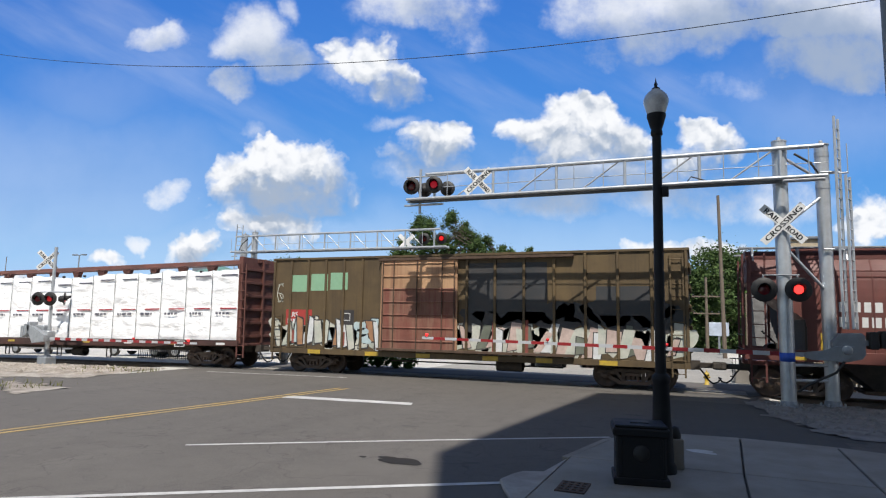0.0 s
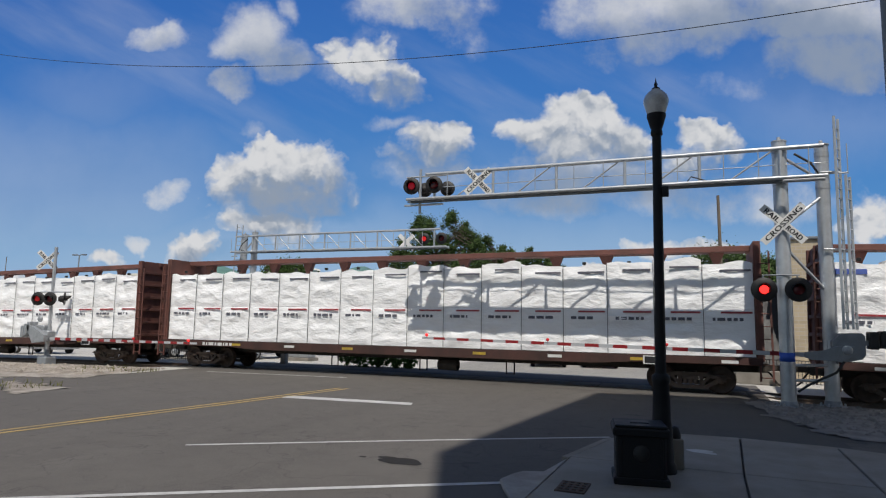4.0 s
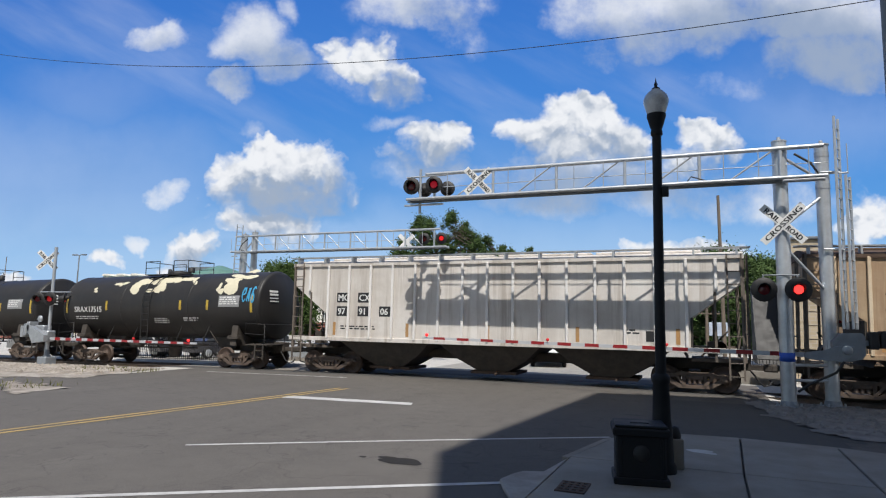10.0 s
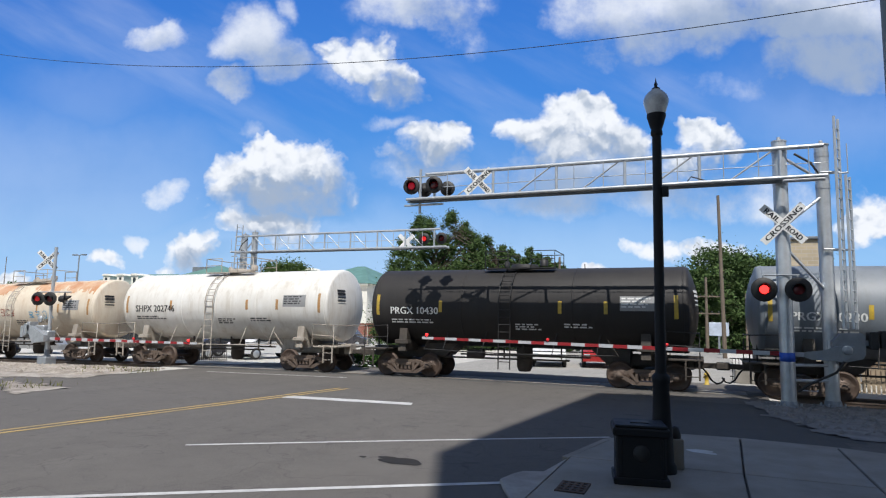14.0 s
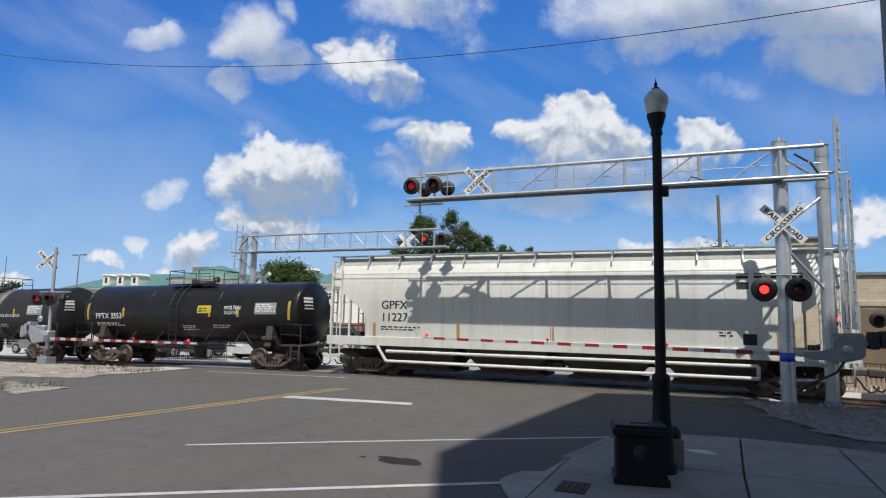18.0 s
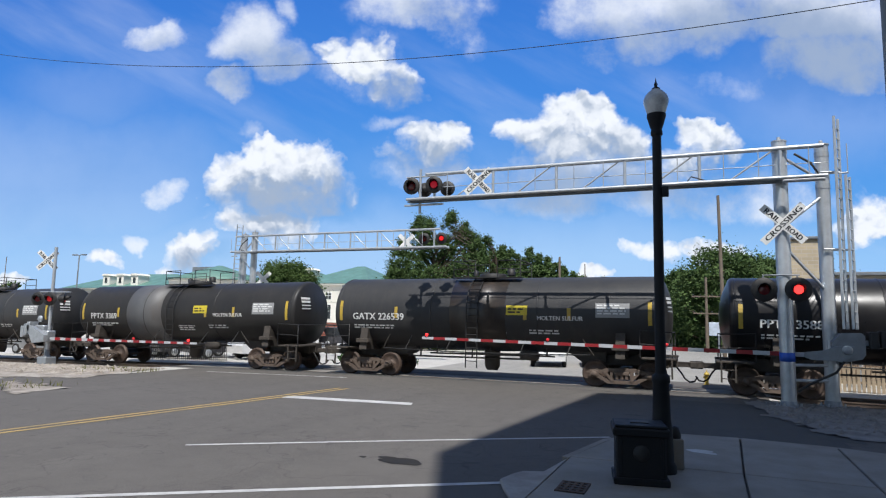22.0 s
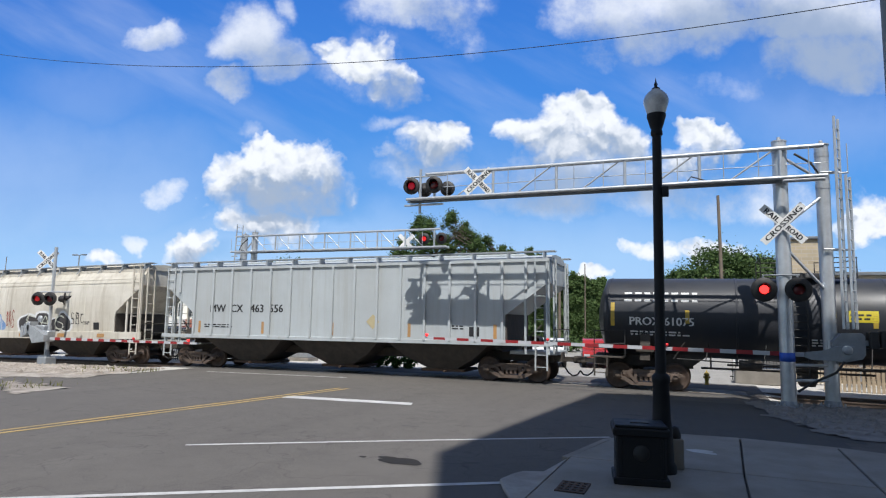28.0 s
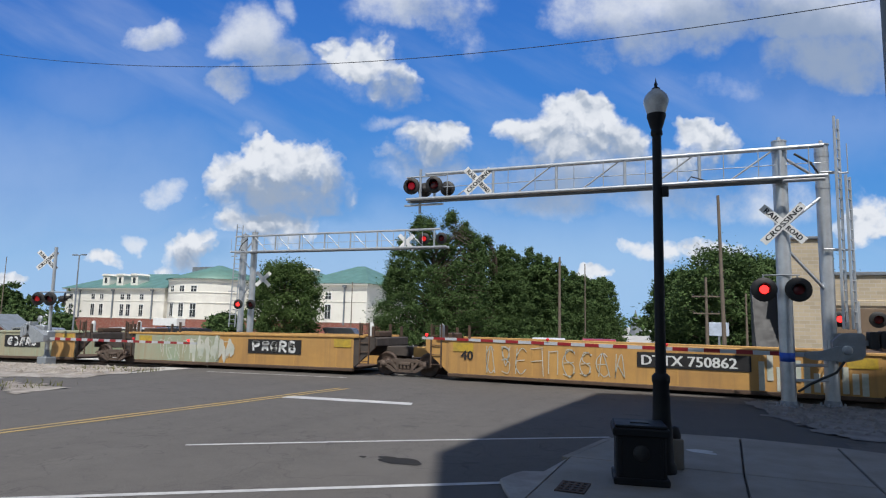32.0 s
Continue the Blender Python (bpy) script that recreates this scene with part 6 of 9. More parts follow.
def boxcar(s, L):
    half = L / 2 - 2.75
    car = new_car("boxcar", "weathered brown boxcar with a tan sliding door and graffiti", "boxcar", "", s, half)
    OLIVE = surface("olive_brown_paint", (0.15, 0.1, 0.042), (0.085, 0.058, 0.03), 0.6, 25, 0.7, grime=0.45, streak=0.8, dirt=(0.05, 0.035, 0.02))
    TAN = surface("tan_door_paint", (0.55, 0.34, 0.19), (0.46, 0.28, 0.15), 1.0, 25, 0.7, grime=0.4, streak=0.8, dirt=(0.16, 0.06, 0.04))
    E_ = L / 2 - 0.9
    W = 1.56
    zb, ze = 1.0, 4.72
    m = Mesh()
    m.box(-E_, E_, -W, W, zb, ze, 0.02)
    part("body", m, OLIVE, car)
    m = Mesh()
    m.prism([(-W - 0.05, ze - 0.02), (-W - 0.05, ze + 0.06), (0, ze + 0.22), (W + 0.05, ze + 0.06), (W + 0.05, ze - 0.02)], -E_ - 0.05, E_ + 0.05, "x")
    part("roof", m, OLIVE, car)
    d0, d1 = -3.05, 0.2
    for i in range(9):
        x = -E_ + 0.75 * 1 + (d0 - 0.1 + E_) * i / 6 - 0.7 if i < 7 else None
        if x is None:
            continue
        m = Mesh()
        m.box(x - 0.05, x + 0.05, -W - 0.07, -W, zb, ze - 0.05, 0.015)
        part("side_post", m, OLIVE, car)
    for i in range(8):
        x = d1 + 0.35 + (E_ - d1 - 0.4) * i / 7
        m = Mesh()
        m.box(x - 0.05, x + 0.05, -W - 0.07, -W, zb, ze - 0.05, 0.015)
        part("side_post", m, OLIVE, car)
    surf = flat_side(W)
    m = Mesh()
    m.box(d0, d1, -W - 0.14, -W - 0.05, zb + 0.1, ze - 0.15, 0.02)
    door = part("sliding_door", m, TAN, car, "tan corrugated sliding door")
    OXIDE = surface("oxide_red_patch", (0.2, 0.055, 0.04), (0.13, 0.04, 0.03), 1.2, 25, 0.75, grime=0.4, streak=0.9, dirt=(0.3, 0.2, 0.13))
    patch(door, d0 + 0.05, d1 - 0.05, zb + 0.12, zb + 2.45, OXIDE, flat_side(W + 0.14), "door_patch", "oxide red repainted door panel", 0.004, 1)
    for q in range(7):
        z = zb + 0.4 + 0.5 * q
        m = Mesh()
        m.box(d0 + 0.1, d1 - 0.1, -W - 0.175, -W - 0.13, z, z + 0.06, 0.015)
        part("door_rib", m, OXIDE if q < 5 else TAN, door)
    for x in (d0 + 0.12, d0 + 0.6, d0 + 1.6, d1 - 0.6, d1 - 0.1):
        m = Mesh()
        m.tube([(x, -W - 0.2, zb + 0.15), (x, -W - 0.2, ze - 0.2)], 0.025, 8)
        part("lock_rod", m, RUST, door)
    for z in (ze - 0.12, zb + 0.08):
        m = Mesh()
        m.box(d0 - 0.1, E_ * 0.55, -W - 0.2, -W - 0.02, z - 0.05, z + 0.05, 0.01)
        part("door_track", m, RUST, car)
    m = Mesh()
    m.box(-E_, E_, -W - 0.05, -W + 0.05, zb - 0.22, zb, 0.01)
    part("side_sill", m, OLIVE, car)
    m = Mesh()
    m.box(-L / 2 + 0.6, L / 2 - 0.6, -0.25, 0.25, 0.7, 1.0)
    part("centre_sill", m, UNDER, car)
    DARKP = surface("boxcar_black", (0.025, 0.03, 0.034), (0.04, 0.045, 0.05), 1, 20, 0.6, grime=0.3)
    PALEG = plain("pale_green_panel", (0.27, 0.47, 0.3), 0.6)
    for k in range(3):
        x = -E_ + 0.95 + 0.95 * k
        patch(car, x, x + 0.82, 3.35 + 0.04 * k, 4.05 + 0.04 * k, PALEG, surf, "painted_panel", "pale green painted panel", 0.006, 1)
    patch(car, d1 + 0.3, d1 + 3.4, 2.6, 4.4, DARKP, surf, "painted_panel", "black overpainted panel", 0.006, 1)
    # row of ragged black blobs along the side, right of the door
    for k in range(13):
        blob(car, d1 + 0.6 + (E_ - d1 - 1.2) * k / 12, 2.35 + 0.12 * (k % 3), 1.15, 0.85, DARKP, surf, 500 + k, 0.0045, "dark_blob", "uneven black band", 16, 0.4)
    patch(car, E_ - 3.0, E_ - 1.2, 2.5, 3.5, DARKP, surf, "painted_panel", "black overpainted panel", 0.005, 1)
    RED = plain("mark_red", (0.42, 0.05, 0.04), 0.6)
    patch(car, -E_ + 0.7, -E_ + 2.0, 1.95, 2.6, RED, surf, "mark_panel", "", 0.006, 1)
    lettering(car, "LRS", -E_ + 0.85, 2.3, 0.2, LETTER_WHITE, lambda x, z, o: surf(x, z, o + 0.004), 1.0, "reporting_mark", "", 0.02)
    bars(car, -E_ + 0.8, 2.03, 0.65, 1, LETTER_WHITE, lambda x, z, o: surf(x, z, o + 0.004), random.Random(3), 0.18, "reporting_mark")
    rng = random.Random(77)
    cols = [SPRAY_GREEN, SPRAY_WHITE, SPRAY_ORANGE, SPRAY_PALE, SPRAY_RED]
    for k in range(44):
        x = -E_ + 0.3 + (2 * E_ - 0.6) * k / 43
        blob(car, x, 1.62 + rng.uniform(-0.1, 0.1), 1.0, rng.uniform(0.7, 1.05), SPRAY_PALE, surf, 300 + k, 0.004, "graffiti", "faded pale spray ground", 16, 0.5)
    BLUSH = surface("spray_blush", (0.62, 0.48, 0.42), (0.5, 0.38, 0.33), 2, 20, 0.75, grime=0.3)
    ICE = surface("spray_ice_blue", (0.42, 0.55, 0.58), (0.5, 0.6, 0.6), 2, 20, 0.75, grime=0.2)
    MOSS = surface("spray_moss", (0.12, 0.14, 0.11), (0.2, 0.22, 0.17), 2, 20, 0.75, grime=0.3)

    def shard(x, z, w, h, lean, mt, off, outline=0.05):
        """One slab of a block letter: a leaning wedge with a dark outline behind it."""
        pts = [(-w / 2 * rng.uniform(0.6, 1.2), -h / 2), (w / 2 * rng.uniform(0.5, 1.1), -h / 2 * rng.uniform(0.8, 1.0)), (w / 2 * rng.uniform(0.4, 1.3) + lean, h / 2 * rng.uniform(0.7, 1.0)), (-w / 2 * rng.uniform(0.3, 1.0) + lean, h / 2)]
        for grow, mat, o in ((outline, SPRAY_BLACK, off), (0.0, mt, off + 0.0012)):
            if grow == 0.0 or outline:
                m = Mesh()
                m.add([surf(x + px0 + math.copysign(grow, px0 - lean / 2), z + pz0 + math.copysign(grow, pz0), o) for px0, pz0 in pts], [(0, 1, 2, 3)])
                part("graffiti", m, mat, car, "block-letter graffiti slab")

    fills = [SPRAY_PALE, SPRAY_WHITE, ICE, SPRAY_PALE, SPRAY_WHITE, SPRAY_ORANGE, SPRAY_PALE]
    for k in range(20):
        x = -E_ + 0.45 + (d0 - 0.5 + E_) * k / 19
        shard(x, 1.62 + rng.uniform(-0.12, 0.18), rng.uniform(0.22, 0.5), rng.uniform(0.8, 1.25), rng.uniform(-0.35, 0.35), fills[(k * 3) % 7], 0.006 + 0.0022 * (k % 5))
    for k in range(26):
        x = d1 + 0.4 + (E_ - d1 - 0.7) * k / 25
        mt = (BLUSH, SPRAY_PALE, MOSS, BLUSH, SPRAY_WHITE, SPRAY_PALE)[k % 6]
        shard(x, 1.5 + rng.uniform(-0.1, 0.2), rng.uniform(0.3, 0.6), rng.uniform(0.6, 1.2), rng.uniform(-0.3, 0.45), mt, 0.006 + 0.0022 * (k % 5), 0.0 if k % 2 else 0.035)
    for x, z0_, z1_ in ((-E_ + 1.05, 1.2, 1.75), (-E_ + 3.5, 1.15, 1.7), (d0 - 0.75, 1.4, 2.0), (d1 + 1.35, 1.1, 2.2), (d1 + 2.6, 1.1, 2.3), (d1 + 4.7, 1.1, 1.6)):
        patch(car, x, x + 0.12, z0_, z1_, SPRAY_RED, surf, "paint_run", "oxide red paint run", 0.018, 1)
    for k in range(3):
        blob(car, -E_ + 4.3 + 0.12 * k, 1.95 - 0.25 * k, 0.5, 0.42, ICE, surf, 90 + k, 0.019, "graffiti", "pale blue sprayed curl", 18, 0.3)
    scrawl(car, -E_ + 0.15, -E_ + 0.6, 2.9, 3.7, SPRAY_PALE, surf, 33, 0.035, 1, turns=4)
    patch(car, d0 - 1.9, d0 - 1.25, 2.0, 2.6, SPRAY_BLACK, surf, "mark_panel", "black stencil square", 0.018, 1)
    m = Mesh()
    ribbon(m, [(d0 - 1.74, 2.18), (d0 - 1.74, 2.46), (d0 - 1.44, 2.46), (d0 - 1.44, 2.18), (d0 - 1.74, 2.18)], 0.035, surf, 0.021)
    part("stencil_frame", m, LETTER_WHITE, car)
    for x in (-E_ + 1.9, -E_ + 4.6, -1.5, 1.2, 3.2, E_ - 2.9):
        patch(car, x, x + 0.6, zb - 0.2, zb - 0.04, YELLOW, flat_side(W + 0.05), "reflective_strip", "", 0.006, 1)
    for sx in (-1, 1):
        m = Mesh()
        rungs(m, sx * (E_ - 0.35), -W - 0.08, 0.5, 4.6 if sx > 0 else 2.4, 0.4, 0.42)
        part("side_ladder", m, OLIVE, car)
        m = Mesh()
        for z in (1.3, 2.0, 2.7, 3.4, 4.1):
            m.box(min(sx * E_, sx * (E_ + 0.08)), max(sx * E_, sx * (E_ + 0.08)), -W + 0.1, W - 0.1, z, z + 0.2, 0.03)
        part("end_rib", m, OLIVE, car)
    m = Mesh()
    m.lathe([(0.22, -0.5), (0.22, 0.5)], 12, "x", (2.0, -0.7, 0.6))
    m.tube([(-3.0, -0.7, 0.6), (4.0, -0.7, 0.6)], 0.03, 6)
    part("piping", m, UNDER, car)
    running_gear(car, L, half)
    return car


def well_unit(s_front, s_back, seed, label, mark, first=False, stack=False, paint=None):
    """One low well of an articulated container wagon; trucks at the joints."""
    L = s_front - s_back
    s = (s_front + s_back) / 2
    half = L / 2
    car = new_car("well_car", label, "well car", "well cars of the train", s, half)
    rng = random.Random(seed)
    paint = paint or WELL_YELLOW
    e0 = half - 2.05
    ef = half - (3.85 if first else 2.05)
    zt, zb = 1.5, 0.2
    for y in (-1, 1):
        m = Mesh()
        m.box(-e0, ef, y * 1.5 - 0.06, y * 1.5 + 0.06, zb, zt, 0.015)
        part("side_wall", m, paint, car)
        m = Mesh()
        m.box(-e0 - 0.5, ef + 0.5, y * 1.5 - 0.1, y * 1.5 + 0.1, zt - 0.02, zt + 0.08, 0.02)
        part("top_chord", m, paint, car)
        m = Mesh()
        m.box(-e0, ef, y * 1.5 - 0.12, y * 1.5 + 0.1, zb - 0.05, zb + 0.08, 0.02)
        part("bottom_chord", m, RUST, car)
        rib = Mesh().box(-0.03, 0.03, -0.012, 0.0, zb + 0.1, zt - 0.03, 0.004).data("side_rib", paint)
        for i in range(6):
            x = -e0 + 0.8 + (ef + e0 - 1.6) * i / 5
            part("side_rib", rib, None, car, at=pose(x, y * 1.56, 0, 0, 0, 0 if y < 0 else 180))
    m = Mesh()
    m.box(-e0, ef, -1.45, 1.45, zb, zb + 0.08)
    part("floor", m, RUST, car)
    for sx, e in ((-1, e0), (1, ef)):
        m = Mesh()
        lo, hi = sorted((sx * e, sx * (half - 0.1)))
        m.box(lo, hi, -0.5, 0.5, 0.75, 1.15, 0.03)
        m.box(min(sx * e, sx * (e + 1.0)), max(sx * e, sx * (e + 1.0)), -1.45, 1.45, 1.15, 1.5, 0.04)
        m.prism([(sx * e, 0.3), (sx * (e + 0.95), 1.1), (sx * (e + 0.95), 1.5), (sx * e, 1.5)], -1.54, -1.42, "y")
        m.prism([(sx * e, 0.3), (sx * (e + 0.95), 1.1), (sx * (e + 0.95), 1.5), (sx * e, 1.5)], 1.42, 1.54, "y")
        part("end_frame", m, WELL_END if not first else paint, car)
        m = Mesh()
        rungs(m, sx * (e + 0.5), -1.58, 0.45, 2.1, 0.42, 0.36)
        part("side_ladder", m, RUST, car)
        m = Mesh()
        for yy in (-1.3, 1.3):
            m.box(sx * (e + 0.2) - 0.05, sx * (e + 0.2) + 0.05, yy - 0.05, yy + 0.05, 1.5, 2.05, 0.01)
            m.box(sx * (e + 0.75) - 0.05, sx * (e + 0.75) + 0.05, yy - 0.05, yy + 0.05, 1.5, 1.95, 0.01)
        m.box(sx * (e + 0.45) - 0.2, sx * (e + 0.45) + 0.2, -0.6, 0.6, 1.5, 1.75, 0.05)
        part("guide_post", m, RUST, car)
        m = Mesh()
        m.lathe([(0.001, 2.12), (0.09, 2.05), (0.11, 1.9), (0.1, 1.55)], 10, "z", (sx * (e + 0.5), -1.0, 0))
        part("vent_cap", m, LETTER_WHITE, car)
    surf = flat_side(1.58)
    if mark:
        p0 = patch(car, -0.95, 2.5, 0.85, 1.35, SIGNAL_BLACK, surf, "mark_panel", "black lettering panel", 0.004, 1)
        lettering(car, mark, -0.85, 0.93, 0.33, LETTER_WHITE, lambda x, z, o: surf(x, z, o + 0.003), 1.05, "reporting_mark", "", 0.03)
        lettering(car, "40", -e0 + 0.5, 0.8, 0.34, LETTER_BLACK, surf, 1.0, "unit_number", "", 0.03)
    else:
        patch(car, 0.67, 3.42, 0.75, 1.35, SIGNAL_BLACK, surf, "mark_panel", "black lettering panel", 0.004, 1)
        scrawl(car, 0.9, 3.2, 0.82, 1.28, LETTER_WHITE, lambda x, z, o: surf(x, z, o + 0.003), seed + 5, 0.1, 5)
    patch(car, -e0 + 0.2, -e0 + 1.0, 1.1, 1.42, YELLOW, surf, "reflective_strip", "", 0.005, 1)
    patch(car, ef - 0.9, ef - 0.1, 1.1, 1.42, YELLOW, surf, "reflective_strip", "", 0.005, 1)
    scrawl(car, -e0 + 1.4, -1.2 if mark else -0.3, 0.35, 1.35, SPRAY_PALE, surf, seed, 0.028, 9, turns=3)
    for k in range(6 if mark else 0):
        for q in range(2):
            x_ = 2.7 + 0.5 * k + 0.24 * q
            z_ = rng.choice((0.3, 0.34, 0.62))
            patch(car, x_, x_ + 0.17, z_, z_ + rng.uniform(0.42, 0.95), SPRAY_PALE, surf, "graffiti", "pale block-letter graffiti bar", 0.006, 1)
    if first:
        truck(car, half - 2.6)
        part("coupler", COUPLER_D, None, car, at=pose(half - 0.45, 0, 0))
        part("brake_hose", HOSE_D, None, car, at=pose(half - 0.62, 0, 0))
        m = Mesh()
        m.box(half - 4.4, half - 0.9, -1.4, 1.4, 1.02, 1.2, 0.03)
        m.box(half - 4.5, half - 3.2, -1.5, 1.5, 1.0, 1.6, 0.05)
        part("end_deck", m, RUST, car)
        for y in (-1.35, 1.35):
            m = Mesh()
            for x in (half - 3.0, half - 1.9, half - 1.0):
                m.tube([(x, y, 1.15), (x, y, 2.3)], 0.025, 6)
            m.tube([(half - 3.0, y, 2.2), (half - 1.0, y, 2.2)], 0.025, 6)
            m.tube([(half - 3.0, y, 1.8), (half - 1.0, y, 1.8)], 0.025, 6)
            part("hand_rail", m, RUST, car)
        m = Mesh()
        m.box(half - 3.4, half - 2.2, -0.7, 0.7, 1.2, 1.75, 0.05)
        part("brake_box", m, RUST, car)
    truck(car, -half)
    return car


WELL_YELLOW = surface("well_car_yellow", (0.58, 0.33, 0.09), (0.5, 0.27, 0.075), 0.9, 25, 0.65, grime=0.4, streak=0.7, dirt=(0.24, 0.14, 0.07))
WELL_END = surface("grimy_dark_end_frame", (0.07, 0.058, 0.05), (0.045, 0.038, 0.034), 2, 30, 0.8, grime=0.5, dirt=(0.12, 0.09, 0.07))
WELL_GREEN = surface("faded_green_panel", (0.28, 0.36, 0.25), (0.34, 0.38, 0.28), 0.8, 25, 0.7, grime=0.4, streak=0.8, dirt=(0.35, 0.2, 0.1))

# joints between the wagons, measured along the train from its middle
JOINT = [314.5, 295.6, 277.15, 250.8, 224.25, 197.65, 172.15, 152.95, 133.2, 113.2, 94.35, 80.1, 65.95, 51.8, 37.8, 23.88, 10.3, -3.3, -18.05, -31.96, -51.89, -66.71, -81.73, -96.75, -111.56, -126.39, -141.41, -155.15, -169.15, -184.0, -197.8, -212.8, -227.5, -247.13, -268.45, -289.45]


def span(i):
    return (JOINT[i] + JOINT[i + 1]) / 2, JOINT[i] - JOINT[i + 1]


BLACK = surface("black_tank_paint", (0.009, 0.009, 0.011), (0.015, 0.014, 0.014), 0.8, 25, 0.32, grime=0.3, streak=0.7, dirt=(0.022, 0.02, 0.019), bump=0.04, spec=0.32)
DULL_BLACK = surface("dull_black_tank", (0.018, 0.018, 0.019), (0.028, 0.026, 0.025), 0.8, 25, 0.48, grime=0.4, streak=0.8, dirt=(0.036, 0.033, 0.03), bump=0.05, spec=0.32)
CHARCOAL = surface("charcoal_tank", (0.027, 0.028, 0.031), (0.038, 0.038, 0.04), 0.7, 25, 0.5, grime=0.4, streak=0.8, dirt=(0.052, 0.049, 0.046), bump=0.05, spec=0.32)
GREY_TANK = surface("blue_grey_tank", (0.16, 0.185, 0.21), (0.2, 0.22, 0.245), 0.6, 25, 0.5, grime=0.3, streak=0.8, dirt=(0.1, 0.1, 0.1), bump=0.04)
BROWN_BLACK = surface("sooty_brown_tank", (0.018, 0.0165, 0.0165), (0.026, 0.0235, 0.0225), 0.8, 25, 0.6, grime=0.45, streak=0.8, dirt=(0.033, 0.03, 0.028), bump=0.05, spec=0.32)
WHITE_TANK = surface("white_tank", (0.78, 0.77, 0.74), (0.7, 0.68, 0.64), 0.5, 25, 0.5, grime=0.3, streak=0.9, dirt=(0.36, 0.29, 0.2), bump=0.04)
RUSTY_TANK = surface("rust_stained_tank", (0.7, 0.65, 0.55), (0.6, 0.52, 0.4), 0.5, 25, 0.6, grime=0.3, streak=0.9, dirt=(0.4, 0.24, 0.12), bump=0.05)
RUST_STAIN = surface("rust_stain", (0.4, 0.15, 0.05), (0.5, 0.27, 0.13), 1.2, 20, 0.8, grime=0.5, streak=0.9, dirt=(0.62, 0.52, 0.4))
WHITE_FRAME = surface("grimy_white_frame", (0.5, 0.46, 0.4), (0.36, 0.32, 0.27), 1.5, 25, 0.7, grime=0.5, streak=0.8, dirt=(0.14, 0.1, 0.07))

# brown hopper at the head, boxcar, four centre-beams
MAROON = surface("maroon_hopper", (0.16, 0.045, 0.035), (0.12, 0.036, 0.03), 0.8, 25, 0.6, grime=0.3, streak=0.8, dirt=(0.08, 0.04, 0.03))
s, L = span(0)
car, surf, E_ = hopper_car(s, L, MAROON, "maroon covered hopper car with plain sides", "", False, 5, mark_mat=LETTER_WHITE, curved=True, sill_paint=MAROON)
bars(car, -E_ + 2.6, 2.75, 1.6, 1, LETTER_WHITE, surf, random.Random(1), 0.3, "reporting_mark")
bars(car, -E_ + 2.6, 2.3, 1.5, 1, LETTER_WHITE, surf, random.Random(2), 0.3, "reporting_mark")
patch(car, -E_ + 1.0, -E_ + 1.7, 1.25, 1.45, YELLOW, flat_side(1.63), "reflective_strip", "", 0.006, 1)
boxcar(*span(1))
for k in range(2, 6):
    s, L = span(k)
    centerbeam(s, L, "red-brown centre-beam flat car stacked with white-wrapped board packs", 100 + k, k == 3)

# four covered hoppers
BEIGE = surface("beige_grey_hopper", (0.46, 0.42, 0.33), (0.38, 0.35, 0.28), 0.5, 25, 0.6, grime=0.35, streak=0.9, dirt=(0.2, 0.15, 0.1))
FAINT_BLUE = surface("faint_worn_paint", (0.33, 0.31, 0.29), (0.38, 0.34, 0.27), 3, 20, 0.7)
s, L = span(6)
car, surf, E_ = hopper_car(s, L, BEIGE, "beige covered hopper car with smooth curved sides", "NDYX|850443", False, 6, curved=True, z_eave=4.42, strips=False)
scrawl(car, -3.0, 1.0, 2.0, 2.6, FAINT_BLUE, surf, 8, 0.02, 5, "graffiti", "faint blue scribble")
for x in (-5.2, -4.1, -3.3, -2.2, -0.8):
    blob(car, x, 1.68, 0.8, 0.3, FAINT_BLUE, surf, 31 + x, 0.004, "graffiti", "faint worn paint", 18, 0.6)
for x in (-2.0, -0.6, 0.4):
    blob(car, x, 3.2, 0.5, 0.16, RUST_STAIN, surf, 11 + x, 0.004, "rust_patch")
for x in (-E_ + 0.9, 1.6, E_ - 2.8):
    patch(car, x, x + 0.5, 1.3, 1.5, ORANGE_STRIP, flat_side(1.635), "reflective_strip", "", 0.006, 1)
GREY_RIB = surface("weathered_grey_hopper", (0.42, 0.395, 0.37), (0.3, 0.275, 0.25), 0.45, 25, 0.7, grime=0.55, streak=0.95, dirt=(0.14, 0.11, 0.085))
WHITE_RIB = surface("pale_rib_paint", (0.62, 0.6, 0.57), (0.5, 0.47, 0.44), 0.6, 25, 0.7, grime=0.35, streak=0.95, dirt=(0.2, 0.16, 0.12))
s, L = span(7)
car, surf, E_ = hopper_car(s, L, GREY_RIB, "weathered grey ribbed covered hopper car", "AEX|21929", True, 7, rib_paint=GREY_RIB, strip=ORANGE_STRIP, mark_x=1.7)
for x, z in ((-E_ + 2.2, 2.9), (-E_ + 2.2, 2.3), (-E_ + 5.4, 2.3), (-E_ + 6.3, 2.3)):
    patch(car, x, x + 0.65, z, z + 0.38, SPRAY_BLACK, surf, "painted_panel", "black overpainted patch", 0.004, 1)
TAN_RIB = surface("tan_hopper", (0.56, 0.43, 0.28), (0.4, 0.255, 0.14), 0.5, 25, 0.7, grime=0.6, streak=0.95, dirt=(0.12, 0.06, 0.035))
PALE_TAN = surface("pale_tan_rib", (0.74, 0.64, 0.48), (0.58, 0.42, 0.26), 0.5, 25, 0.7, grime=0.35, streak=0.95, dirt=(0.22, 0.13, 0.07))
